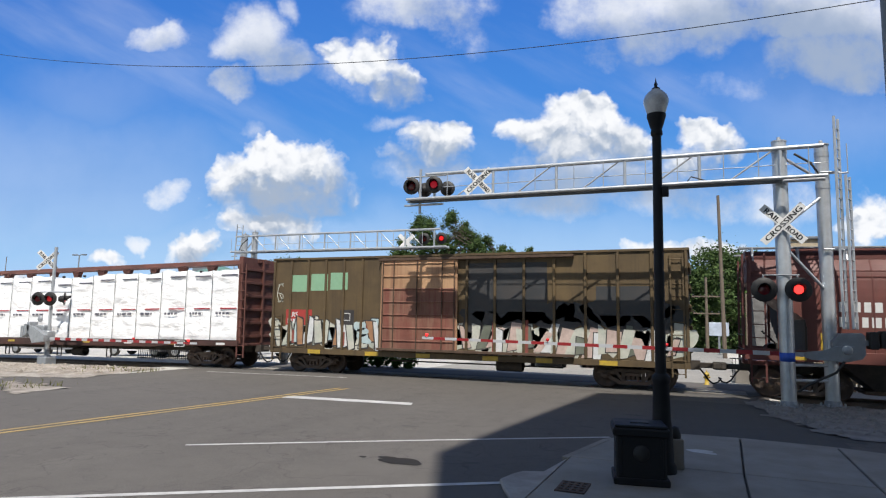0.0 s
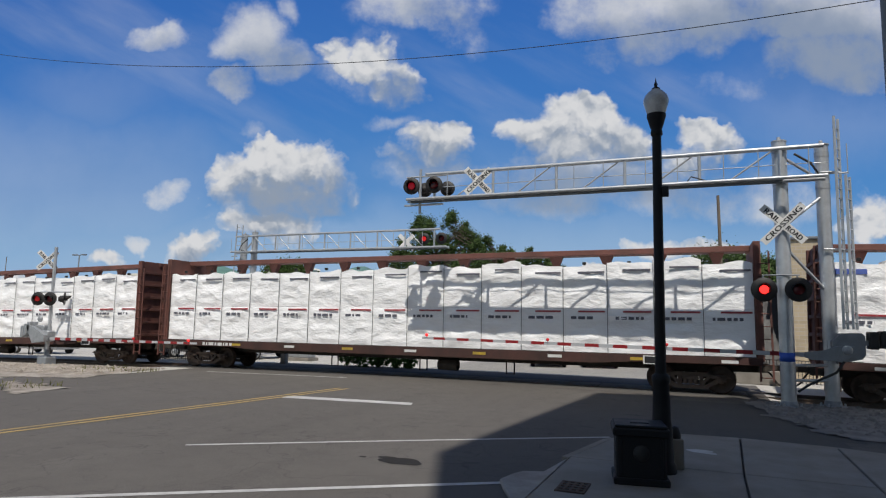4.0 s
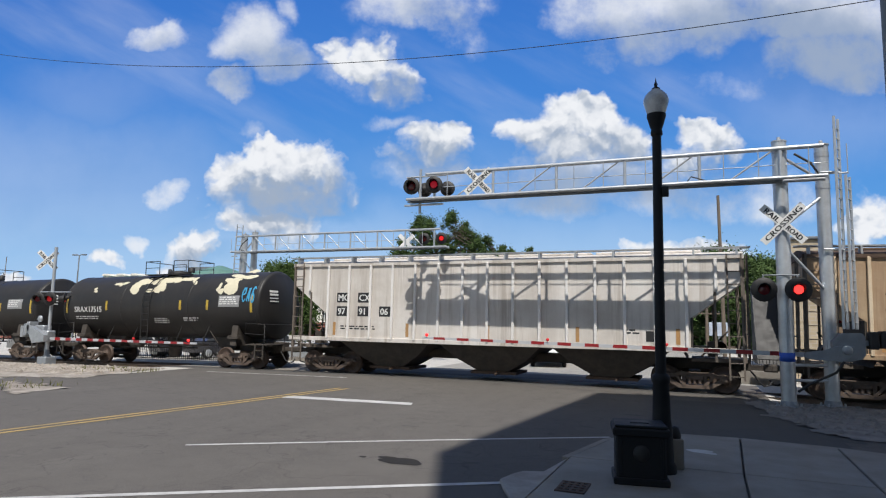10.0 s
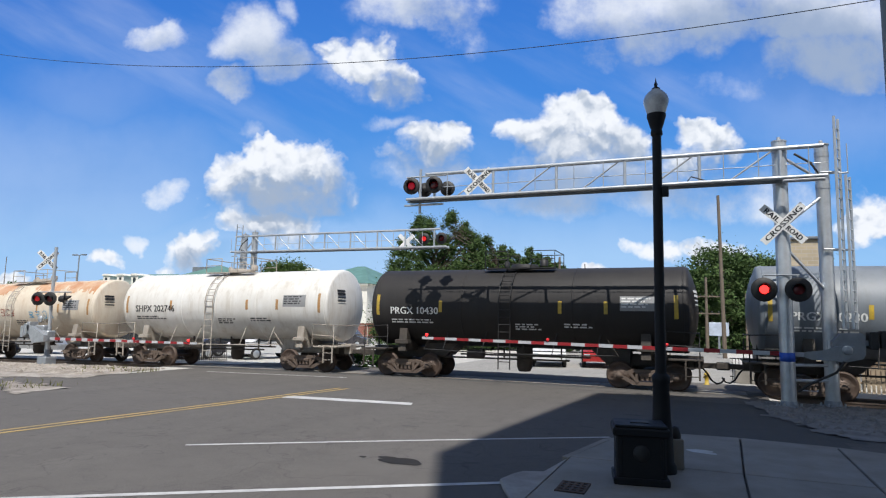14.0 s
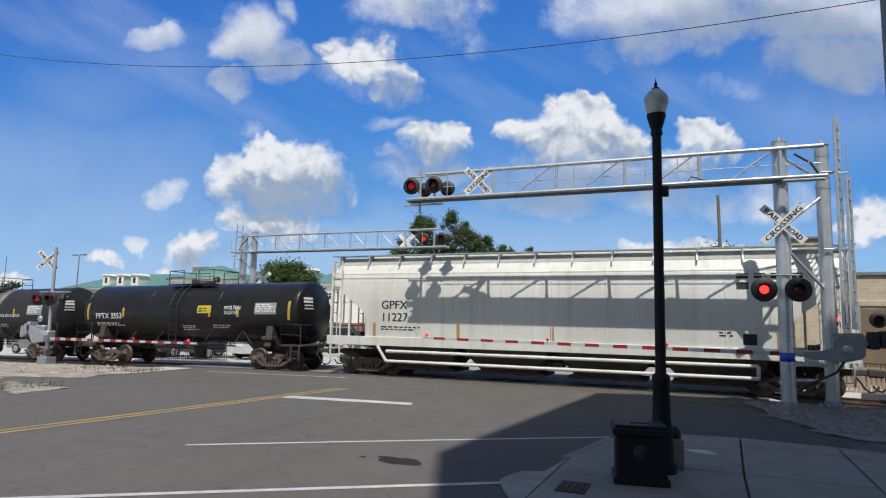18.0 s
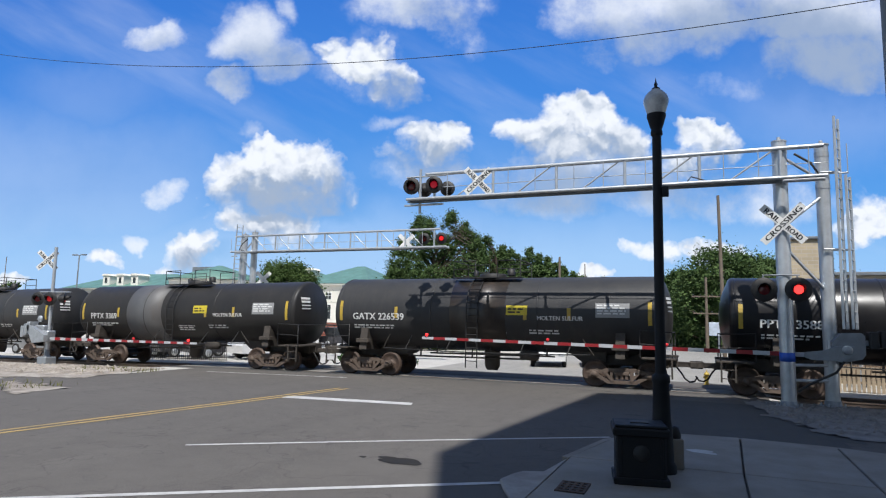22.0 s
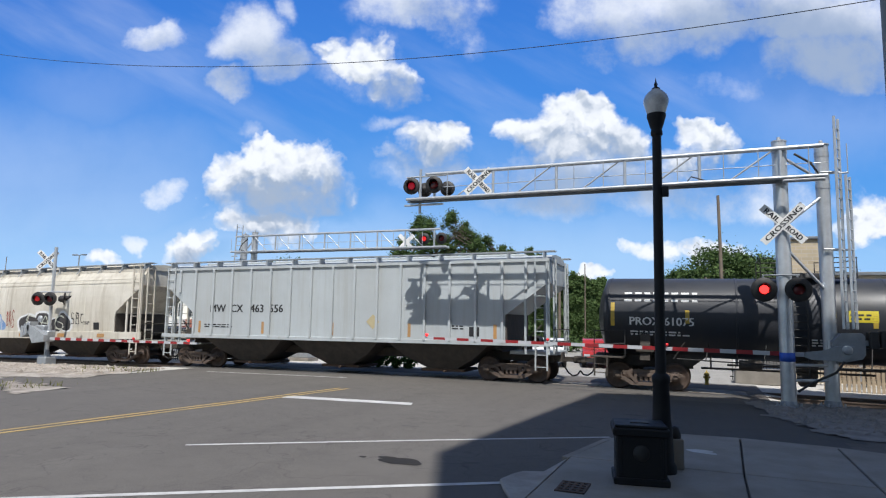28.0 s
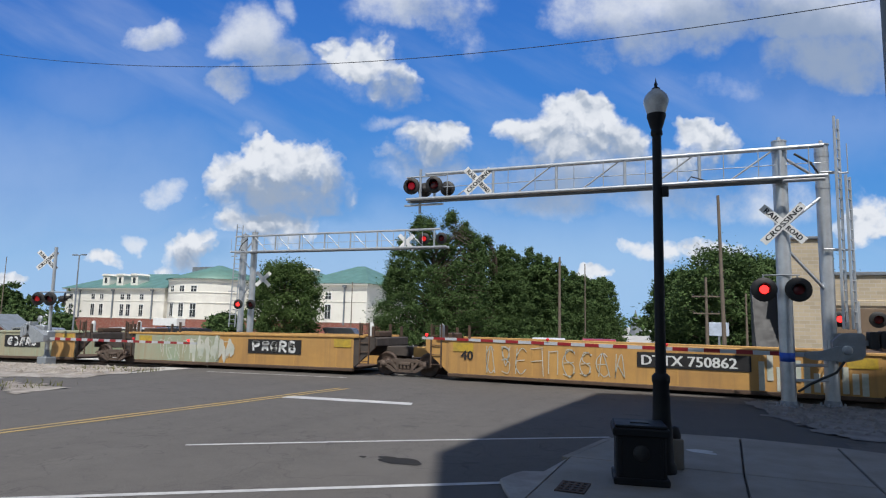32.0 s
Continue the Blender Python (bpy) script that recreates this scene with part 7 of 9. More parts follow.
FADED_BLACK = surface("faded_black_letters", (0.06, 0.045, 0.032), (0.12, 0.085, 0.055), 2, 20, 0.8, grime=0.3)
s, L = span(8)
car, surf, E_ = hopper_car(s, L, TAN_RIB, "rust-stained tan ribbed covered hopper car", "", True, 8, roof_paint=RUST, rib_paint=PALE_TAN, strip=ORANGE_STRIP)
lettering(car, "252138", -E_ + 2.2, 2.55, 0.36, FADED_BLACK, surf, 1.25, "reporting_mark", "", 0.03)
lettering(car, "C S X T", -E_ + 2.2, 3.12, 0.38, FADED_BLACK, surf, 1.35, "reporting_mark", "", 0.03)
bars(car, -E_ + 5.2, 3.45, 7.0, 1, FADED_BLACK, surf, random.Random(19), 0.46, "painted_title")
m = Mesh()
ribbon(m, [(5.0 + a, b) for a, b in ((0, 2.5), (0, 3.9), (0.2, 4.1), (2.0, 4.1), (2.2, 3.9), (2.2, 2.5), (2.0, 2.3), (0.2, 2.3), (0, 2.5))], 0.1, surf, 0.006)
part("emblem_outline", m, FADED_BLACK, car)
bars(car, 5.3, 3.4, 1.6, 1, FADED_BLACK, surf, random.Random(29), 0.42, "emblem")
bars(car, 5.4, 2.95, 1.4, 1, FADED_BLACK, surf, random.Random(39), 0.2, "emblem")
m = Mesh()
m.add([surf(E_ - 4.6 + a, 1.95 + b, 0.006) for a, b in ((0, -0.28), (0.28, 0), (0, 0.28), (-0.28, 0))], [(0, 1, 2, 3)])
part("placard", m, LETTER_BLACK, car)
WHITE_HOP = surface("dirty_white_hopper", (0.76, 0.73, 0.69), (0.62, 0.58, 0.53), 0.4, 25, 0.7, grime=0.4, streak=0.95, dirt=(0.22, 0.16, 0.11))
s, L = span(9)
car, surf, E_ = hopper_car(s, L, WHITE_HOP, "dirty white ribbed covered hopper car", "", True, 9, rib_paint=surface("clean_white_rib", (0.88, 0.87, 0.85), (0.76, 0.73, 0.7), 0.5, 25, 0.65, grime=0.3, streak=0.95, dirt=(0.25, 0.18, 0.12)), strip=ORANGE_STRIP)
for i, (w1, w2) in enumerate((("MC", "CX"), ("97", "91"))):
    for q, w in enumerate((w1, w2) if i == 0 else (w1, w2, "06")):
        patch(car, -E_ + 2.25 + 0.98 * q, -E_ + 2.8 + 0.98 * q, 2.9 - 0.55 * i, 3.3 - 0.55 * i, LETTER_BLACK, surf, "mark_panel", "", 0.004, 1)
        lettering(car, w, -E_ + 2.29 + 0.98 * q, 2.97 - 0.55 * i, 0.26, LETTER_WHITE, lambda x, z, o: surf(x, z, o + 0.003), 0.95, "reporting_mark", "", 0.02)

# ten large tank cars
s, L = span(10)
car, surf, E_ = tank_car(s, L, DULL_BLACK, "black tank car with peeling cream patches on top", "SRAX17515", seed=10)
rng = random.Random(5)
for k, (x, z, w, h) in enumerate(((-1.4, 3.75, 0.9, 0.5), (-0.6, 4.0, 1.6, 0.42), (0.3, 3.9, 0.8, 0.6), (-0.2, 3.55, 0.5, 0.35), (1.1, 4.05, 0.9, 0.35), (2.0, 4.0, 0.4, 0.25), (E_ - 2.0, 3.85, 1.3, 0.7), (E_ - 1.7, 4.1, 1.0, 0.3), (-2.6, 3.9, 0.5, 0.25), (E_ - 2.6, 3.5, 0.35, 0.4), (-4.1, 3.6, 0.25, 0.2))):
    blob(car, x, z, w, h, PEEL, surf, k, 0.005, "peeled_patch", "cream peeled patch", 24, 0.8)
scrawl(car, E_ - 1.25, E_ - 0.5, 2.9, 3.6, SPRAY_CYAN, surf, 4, 0.06, 3, "graffiti", "bright blue tag")
s, L = span(11)
car, surf, E_ = tank_car(s, L, DULL_BLACK, "black tank car with a white handwritten tag", "SRAX17502", seed=11)
scrawl(car, -1.2, 0.4, 2.35, 3.1, SPRAY_WHITE, surf, 12, 0.05, 4, "graffiti", "white handwritten tag", turns=2)
s, L = span(12)
tank_car(s, L, BROWN_BLACK, "sooty black tank car with white lettering", "PRGX 10556", seed=12, r=1.52, zc=2.76)
s, L = span(13)
car, surf, E_ = tank_car(s, L, GREY_TANK, "blue-grey tank car with large white scrawled letters", "PRGX 10230", seed=13, r=1.52, zc=2.76, strip=YELLOW)
scrawl(car, -2.6, 0.9, 2.1, 2.65, SPRAY_WHITE, surf, 21, 0.075, 7, "graffiti", "large white scrawled letters", turns=2)
scrawl(car, 1.5, E_ - 1.2, 1.95, 2.55, SPRAY_WHITE, surf, 22, 0.075, 6, "graffiti", "large white scrawled letters", turns=2)
s, L = span(14)
tank_car(s, L, BROWN_BLACK, "dull brown-black tank car with white lettering", "PRGX 10430", seed=14, r=1.52, zc=2.76)
s, L = span(15)
tank_car(s, L, WHITE_TANK, "dirty white tank car with a white frame", "SHPX 202746", seed=15, mark_mat=LETTER_BLACK, frame_paint=WHITE_FRAME, strip=ORANGE_STRIP, mark_h=0.3)
s, L = span(16)
car, surf, E_ = tank_car(s, L, RUSTY_TANK, "cream tank car with heavy rust stains along the top", "TILX 170382", seed=16, r=1.5, zc=2.72, mark_mat=LETTER_BLACK, frame_paint=WHITE_FRAME, strip=ORANGE_STRIP)
rng = random.Random(61)
m, x = Mesh(), -E_ + 0.5
while x < E_ - 0.5:
    if abs(x) > 0.75:
        low = 3.62 + 0.42 * noise.noise((x * 0.8, 1, 0)) + rng.uniform(-0.16, 0.16)
        zs = [low + (4.2 - low) * q / 8 for q in range(9)]
        vs = [p for z in zs for p in (surf(x, z, 0.004), surf(x + 0.085, z, 0.004))]
        m.add(vs, [(2 * q, 2 * q + 1, 2 * q + 3, 2 * q + 2) for q in range(8)])
    x += 0.085
part("rust_stain", m, RUST_STAIN, car, "rust stain running down from the top")
scrawl(car, -1.6, 0.0, 2.3, 2.75, SPRAY_RED, surf, 5, 0.035, 4)
scrawl(car, 1.0, 3.0, 2.2, 2.6, SPRAY_CYAN, surf, 6, 0.03, 4)
s, L = span(17)
tank_car(s, L, surface("smoky_grey_tank", (0.1, 0.105, 0.112), (0.13, 0.13, 0.135), 0.6, 25, 0.5, grime=0.35, streak=0.8, dirt=(0.09, 0.08, 0.07)), "smoky grey tank car with faded lettering", "CRGX 19183", seed=17, strip=ORANGE_STRIP)
s, L = span(18)
car, surf, E_ = tank_car(s, L, CHARCOAL, "charcoal tank car with white lettering", "CRGX 19481", seed=18, strip=ORANGE_STRIP)
scrawl(car, 0.9, 1.8, 2.05, 2.4, SPRAY_WHITE, surf, 9, 0.03, 3)
# pale covered hopper with unloading pipe
PALE_HOP = surface("pale_grey_hopper", (0.7, 0.7, 0.65), (0.63, 0.63, 0.58), 0.4, 25, 0.55, grime=0.22, streak=0.9, dirt=(0.32, 0.28, 0.2))
s, L = span(19)
car, surf, E_ = hopper_car(s, L, PALE_HOP, "pale grey smooth covered hopper car with long pipes", "GPFX|11227", False, 19, curved=True, bays=4, pipe=True, z_eave=4.5, strip=ORANGE_STRIP)
bars(car, E_ - 3.3, 3.42, 2.5, 1, LETTER_BLACK, surf, random.Random(3), 0.52, "painted_title")

# molten sulfur tank cars
SM = dict(r=1.37, zc=2.5)
SULFUR = (("MOLTEN", 2.5, 2.62, 0.16), ("SULFUR", 2.5, 2.4, 0.16))
SULFUR1 = (("MOLTEN SULFUR", 2.1, 2.3, 0.15),)
MID_GREY = surface("worn_grey_band", (0.12, 0.125, 0.13), (0.09, 0.094, 0.1), 0.7, 25, 0.55, grime=0.3, streak=0.8)
DARK_BAND = surface("tar_black_band", (0.014, 0.014, 0.015), (0.025, 0.024, 0.023), 0.7, 25, 0.35, grime=0.25, streak=0.8)
s, L = span(20)
tank_car(s, L, BLACK, "glossy black tank car stencilled for molten sulfur", "PPTX 3553", seed=20, words=SULFUR, placard=True, **SM)
s, L = span(21)
tank_car(s, L, DULL_BLACK, "black tank car with grey bands, stencilled for molten sulfur", "PPTX 3339", seed=21, words=SULFUR1, placard=True, bands=((-3.4, -1.7, MID_GREY), (1.0, 2.0, MID_GREY)), **SM)
s, L = span(22)
car, surf, E_ = tank_car(s, L, BROWN_BLACK, "sooty black tank car with a white square label", "PPTX 3385", seed=22, words=SULFUR1, placard=True, **SM)
patch(car, 2.3, 2.95, 2.65, 3.3, LETTER_WHITE, surf, "label", "white square label", 0.006)
s, L = span(23)
tank_car(s, L, BLACK, "black tank car with reporting marks in white", "PPTX 3588", seed=23, words=SULFUR1, placard=True, **SM)
s, L = span(24)
tank_car(s, L, CHARCOAL, "charcoal tank car with a black band at the middle", "GATX 226539", seed=24, words=SULFUR1, placard=True, bands=((-1.3, 0.9, DARK_BAND),), r=1.42, zc=2.52)
s, L = span(25)
tank_car(s, L, DULL_BLACK, "dull black tank car with a grey band", "PPTX 3369", seed=25, words=SULFUR1, placard=True, bands=((-3.2, -1.0, MID_GREY),), **SM)
s, L = span(26)
tank_car(s, L, CHARCOAL, "charcoal tank car with a narrow black band", "GATX 60437", seed=26, bands=((-0.8, 0.7, DARK_BAND),), **SM)
s, L = span(27)
tank_car(s, L, surface("grime_grey_tank", (0.075, 0.075, 0.075), (0.095, 0.092, 0.088), 0.7, 25, 0.6, grime=0.45, streak=0.85, dirt=(0.12, 0.1, 0.085)), "grimy grey tank car with yellow strips", "GATX 60068", seed=27, **SM)
s, L = span(28)
car, surf, E_ = tank_car(s, L, surface("new_black_tank", (0.012, 0.012, 0.013), (0.016, 0.016, 0.017), 0.8, 25, 0.25, grime=0.12, streak=0.7, dirt=(0.05, 0.045, 0.04), bump=0.02), "clean glossy black tank car with a white title", "PROX 61100", seed=28, words=SULFUR, placard=True, **SM)
bars(car, -E_ + 1.1, 3.1, 2.4, 1, LETTER_WHITE, surf, random.Random(2), 0.34, "painted_title")
s, L = span(29)
tank_car(s, L, CHARCOAL, "charcoal tank car with a broad black band", "GATX 60053", seed=29, bands=((-1.4, 0.6, DARK_BAND),), **SM)
s, L = span(30)
tank_car(s, L, BROWN_BLACK, "grimy brown-black tank car with white print", "PPTX 3623", seed=30, words=SULFUR1, placard=True, **SM)
s, L = span(31)
car, surf, E_ = tank_car(s, L, surface("navy_tank", (0.022, 0.026, 0.034), (0.032, 0.036, 0.045), 0.7, 25, 0.45, grime=0.3, streak=0.8, dirt=(0.05, 0.045, 0.042), spec=0.35), "dark slate tank car with a white title", "PROX 61075", seed=31, words=SULFUR, placard=True, **SM)
bars(car, -E_ + 1.0, 3.0, 2.5, 1, LETTER_WHITE, surf, random.Random(6), 0.32, "painted_title")

# last three hoppers and the well cars
BLUE_GREY = surface("light_blue_grey_hopper", (0.46, 0.5, 0.52), (0.4, 0.435, 0.455), 0.4, 25, 0.6, grime=0.2, streak=0.95, dirt=(0.26, 0.23, 0.18))
s, L = span(32)
car, surf, E_ = hopper_car(s, L, BLUE_GREY, "light blue-grey ribbed covered hopper car", "", True, 32, strips=True, strip=ORANGE_STRIP)
lettering(car, "MW  CX   463  556", -E_ + 2.7, 2.5, 0.34, LETTER_BLACK, surf, 1.0, "reporting_mark", "", 0.03)
m = Mesh()
m.add([surf(1.9 + a, 2.15 + b, 0.006) for a, b in ((0, -0.3), (0.3, 0), (0, 0.3), (-0.3, 0))], [(0, 1, 2, 3)])
part("placard", m, plain("faded_placard", (0.5, 0.42, 0.25), 0.6), car)
CREAM_HOP = surface("cream_grey_hopper", (0.66, 0.63, 0.56), (0.56, 0.53, 0.45), 0.4, 25, 0.6, grime=0.35, streak=0.9, dirt=(0.22, 0.17, 0.11))
s, L = span(33)
car, surf, E_ = hopper_car(s, L, CREAM_HOP, "cream-grey smooth covered hopper car with bubble graffiti", "GBRX|99924", False, 33, mark_h=0.27, mark_x=0.0, curved=True, z_eave=4.55, strip=ORANGE_STRIP, strips=False)
for k in range(4):
    blob(car, -2.6 + 0.75 * k, 2.0, 1.0, 1.0, SPRAY_BLUE, surf, 70 + k, 0.005 + 0.001 * k, "graffiti", "blue bubble letter", 24, 0.35)
scrawl(car, -3.2, 0.1, 1.6, 2.5, SPRAY_WHITE, lambda x, z, o: surf(x, z, o + 0.006), 71, 0.05, 5, turns=2)
for k in range(3):
    blob(car, 2.1 + 1.2 * k, 1.95, 1.5, 1.25, SPRAY_WHITE, surf, 80 + k, 0.004, "graffiti", "white outline of a bubble letter", 24, 0.35)
    blob(car, 2.1 + 1.2 * k, 1.95, 1.25, 1.02, SPRAY_BLACK, surf, 80 + k, 0.007, "graffiti", "black bubble letter", 24, 0.35)
scrawl(car, 1.7, 5.0, 1.6, 2.4, SPRAY_PALE, lambda x, z, o: surf(x, z, o + 0.009), 81, 0.05, 3, turns=2)
scrawl(car, 5.2, 6.2, 1.9, 2.5, SPRAY_BLACK, surf, 82, 0.03, 3)
scrawl(car, 0.3, 1.0, 1.7, 2.7, SPRAY_RED, surf, 83, 0.03, 3)
for x in (-E_ + 1.6, -3.0, 1.5, 4.4, E_ - 2.8):
    patch(car, x, x + 0.5, 1.28, 1.46, ORANGE_STRIP, flat_side(1.635), "reflective_strip", "", 0.006, 1)
SOOT = surface("soot_streak", (0.62, 0.62, 0.61), (0.72, 0.72, 0.71), 1, 20, 0.6, grime=0.3, streak=1)
NEW_WHITE = surface("bright_white_hopper", (0.88, 0.88, 0.87), (0.84, 0.84, 0.83), 0.4, 25, 0.5, grime=0.08, streak=0.9, dirt=(0.3, 0.28, 0.24))
s, L = span(34)
car, surf, E_ = hopper_car(s, L, NEW_WHITE, "bright white smooth covered hopper car with outline graffiti", "GBRX|36116", False, 34, mark_h=0.25, mark_x=0.1, curved=True, z_eave=4.55, strips=True, strip=ORANGE_STRIP)
for k, x in enumerate((-E_ + 2.9, -E_ + 7.0, -E_ + 11.6)):
    for q in range(4):
        m = Mesh()
        w, h, ph = 0.52 + 0.1 * math.sin(3 * k + 2 * q), 0.5 + 0.08 * math.cos(k + 3 * q), 5 * k + q
        ring = []
        for a in range(33):
            u = 2 * math.pi * a / 32
            r = 1 + 0.16 * math.sin(2 * u + ph) + 0.1 * math.sin(3 * u + 2 * ph)
            ring.append((x + 0.4 + 0.85 * q + w * r * math.cos(u), 2.02 + 0.06 * math.sin(ph) + h * r * math.sin(u)))
        ribbon(m, ring, 0.022, surf, 0.006)
        if q % 2 == 0:
            ribbon(m, [(x + 0.3 + 0.85 * q + 0.2 * math.cos(0.8 * a), 2.02 + 0.05 * a + 0.08 * math.sin(0.8 * a)) for a in range(7)], 0.018, surf, 0.007)
        part("graffiti", m, SPRAY_BLACK, car, "thin black outline of a bubble letter")
for q in range(7):
    blob(car, -3.6 + 0.35 * q, 4.0 - 0.12 * (q % 3), 0.22, 0.9 + 0.3 * (q % 2), SOOT, surf, 12 + q, 0.004, "soot_stain", "", 16, 0.6)
well_unit(-289.45, -309.1, 200, "yellow articulated well car with sprayed pale letters", "DTTX 750862", True)
car = well_unit(-309.1, -325.0, 201, "yellow and faded green articulated well car", "", False)
patch(car, -5.95, -0.9, 0.3, 1.46, WELL_GREEN, flat_side(1.575), "painted_panel", "faded green repainted panel", 0.004, 1)
for k in range(6):
    blob(car, -2.4 + 0.42 * k, 0.85 + 0.08 * (k % 2), 0.34, 0.95, SPRAY_PALE, flat_side(1.58), 40 + k, 0.008, "graffiti", "pale sprayed letter", 18, 0.5)
car = well_unit(-325.0, -341.0, 202, "faded green articulated well car with graffiti", "", False, paint=WELL_GREEN)
patch(car, 4.3, 5.95, 0.3, 1.46, WELL_YELLOW, flat_side(1.575), "painted_panel", "yellow painted panel", 0.004, 1)
well_unit(-341.0, -357.1, 203, "yellow articulated well car with graffiti", "", False)

# ---- beyond the track ----
def rect_wall(parent, name, x0, x1, y0, y1, z0, z1, mat, label=""):
    m = Mesh()
    m.box(x0, x1, y0, y1, z0, z1, 0.02)
    return part(name, m, mat, parent, label)


def window(parent, x, y, z, w, h, sill=True):
    m = Mesh()
    m.box(x - w / 2 - 0.1, x + w / 2 + 0.1, y - 0.06, y + 0.12, z - 0.1, z + h + 0.1, 0.02)
    win = part("window", m, SIGN_WHITE, parent)
    m = Mesh()
    m.box(x - w / 2, x + w / 2, y - 0.085, y - 0.055, z, z + h)
    part("pane", m, GLASS, win)
    m = Mesh()
    m.box(x - 0.03, x + 0.03, y - 0.11, y - 0.08, z, z + h)
    m.box(x - w / 2, x + w / 2, y - 0.11, y - 0.08, z + h * 0.55 - 0.03, z + h * 0.55 + 0.03)
    part("glazing_bar", m, SIGN_WHITE, win)
    return win


white = thing("civic_building", "long cream building with brick base and green metal roof", "building")
WY = 95.0
gz = -3.0
rect_wall(white, "wall", -128.0, -99.5, WY, WY + 18, 1.4, 7.6, WHITE_WALL)
rect_wall(white, "wall", -66.0, -52.0, WY - 2, WY + 18, 1.6, 8.3, WHITE_WALL)
rect_wall(white, "wall", -84.0, -65.9, WY + 6, WY + 18, 1.6, 8.2, WHITE_WALL)
rect_wall(white, "brick_base", -128.1, -99.4, WY - 0.06, WY + 18, gz, 1.4, RED_BRICK, "red brick base")
rect_wall(white, "brick_base", -66.1, -51.9, WY - 2.06, WY + 18, gz, 1.6, RED_BRICK, "red brick base")
rect_wall(white, "brick_base", -84.0, -66.0, WY + 5.9, WY + 18, gz, 1.6, RED_BRICK, "red brick base")
# round bay
m = Mesh()
m.lathe([(9.6, 1.5), (9.6, 8.9), (9.75, 8.95), (9.75, 9.3)], 64, "z", (-91.5, WY + 6.5, 0), False)
part("round_bay", m, WHITE_WALL, white, "rounded cream bay")
m = Mesh()
m.lathe([(9.66, gz), (9.66, 1.5)], 48, "z", (-91.5, WY + 6.5, 0))
part("brick_base", m, RED_BRICK, white)
m = Mesh()
m.lathe([(10.2, 9.3), (10.2, 9.4), (0.5, 12.6), (0.001, 12.6)], 48, "z", (-91.5, WY + 6.5, 0))
part("round_roof", m, GREEN_ROOF, white)
for z in (4.6, 6.6):
    m = Mesh()
    m.lathe([(9.6, z), (9.72, z + 0.02), (9.72, z + 0.16), (9.6, z + 0.18)], 48, "z", (-91.5, WY + 6.5, 0))
    part("string_course", m, WHITE_WALL, white)
for x0, x1, y, z0, z1 in ((-128.8, -98.5, WY, 7.6, 11.2), (-66.8, -51.2, WY - 2, 8.3, 12.2), (-84, -66, WY + 6, 8.2, 11.8)):
    m = Mesh()
    yb = y + 18 if y > WY else WY + 18
    mid = (y + yb) / 2
    m.add([(x0, y - 0.7, z0), (x1, y - 0.7, z0), (x1, yb + 0.7, z0), (x0, yb + 0.7, z0), (x0 + 7, mid, z1), (x1 - 7, mid, z1)], [(0, 1, 5, 4), (1, 2, 5), (2, 3, 4, 5), (3, 0, 4), (3, 2, 1, 0)])
    part("roof", m, GREEN_ROOF, white)
    m = Mesh()
    m.box(x0 + 0.3, x1 - 0.3, y - 0.6, y - 0.1, z0 - 0.3, z0, 0.05)
    part("eave", m, WHITE_WALL, white)
for x in (-123.5, -113.6, -102.6):
    m = Mesh()
    m.box(x - 0.14, x + 0.14, WY - 0.3, WY - 0.05, 1.2, 7.2, 0.03)
    m.box(x - 0.4, x + 0.4, WY - 0.5, WY - 0.05, 7.0, 7.5, 0.05)
    part("downspout", m, GREY_PAINT, white)
for x in (-63.2, -56.3):
    m = Mesh()
    m.box(x - 0.12, x + 0.12, WY - 2.3, WY - 2.05, 1.2, 7.8, 0.03)
    m.box(x - 0.35, x + 0.35, WY - 2.5, WY - 2.05, 7.6, 8.1, 0.05)
    part("downspout", m, GREY_PAINT, white)
for z0, z1, y, x0, x1 in ((4.85, 5.0, WY - 0.08, -128, -99.5), (5.1, 5.25, WY - 2.08, -66, -52), (1.35, 1.55, WY - 0.12, -128, -99.4), (1.55, 1.75, WY - 2.12, -66, -52)):
    rect_wall(white, "string_course", x0, x1, y, y + 0.2, z0, z1, WHITE_WALL)
for x in (-126.2, -119.5, -117.0, -111.0, -109.2, -105.6):
    window(white, x, WY, 1.9, 0.95, 2.3)
    window(white, x, WY, 5.3, 0.95, 1.0)
for x in (-59.6,):
    window(white, x, WY - 2, 2.2, 1.1, 2.4)
    window(white, x, WY - 2, 5.6, 1.1, 1.1)
for a in (250, 268, 284):
    bx, by = -91.5 + 9.62 * math.cos(radians(a)), WY + 6.5 + 9.62 * math.sin(radians(a))
    w = window(white, 0, 0, 2.0, 1.1, 2.5)
    w.matrix_basis = pose(bx, by, 0, 0, 0, a + 90)
    w = window(white, 0, 0, 6.8, 1.1, 1.1)
    w.matrix_basis = pose(bx, by, 0, 0, 0, a + 90)


def dormer(x, y, z):
    m = Mesh()
    m.box(x - 1.0, x + 1.0, y, y + 3.0, z, z + 2.1, 0.03)
    d = part("dormer", m, WHITE_WALL, white)
    m = Mesh()
    m.prism([(x - 1.2, z + 2.1), (x + 1.2, z + 2.1), (x + 0.8, z + 2.5), (x - 0.8, z + 2.5)], y - 0.2, y + 3.0, "y")
    part("dormer_roof", m, WHITE_WALL, d)
    m = Mesh()
    m.box(x - 0.35, x + 0.35, y - 0.05, y + 0.02, z + 0.5, z + 1.7)
    part("pane", m, GLASS, d)


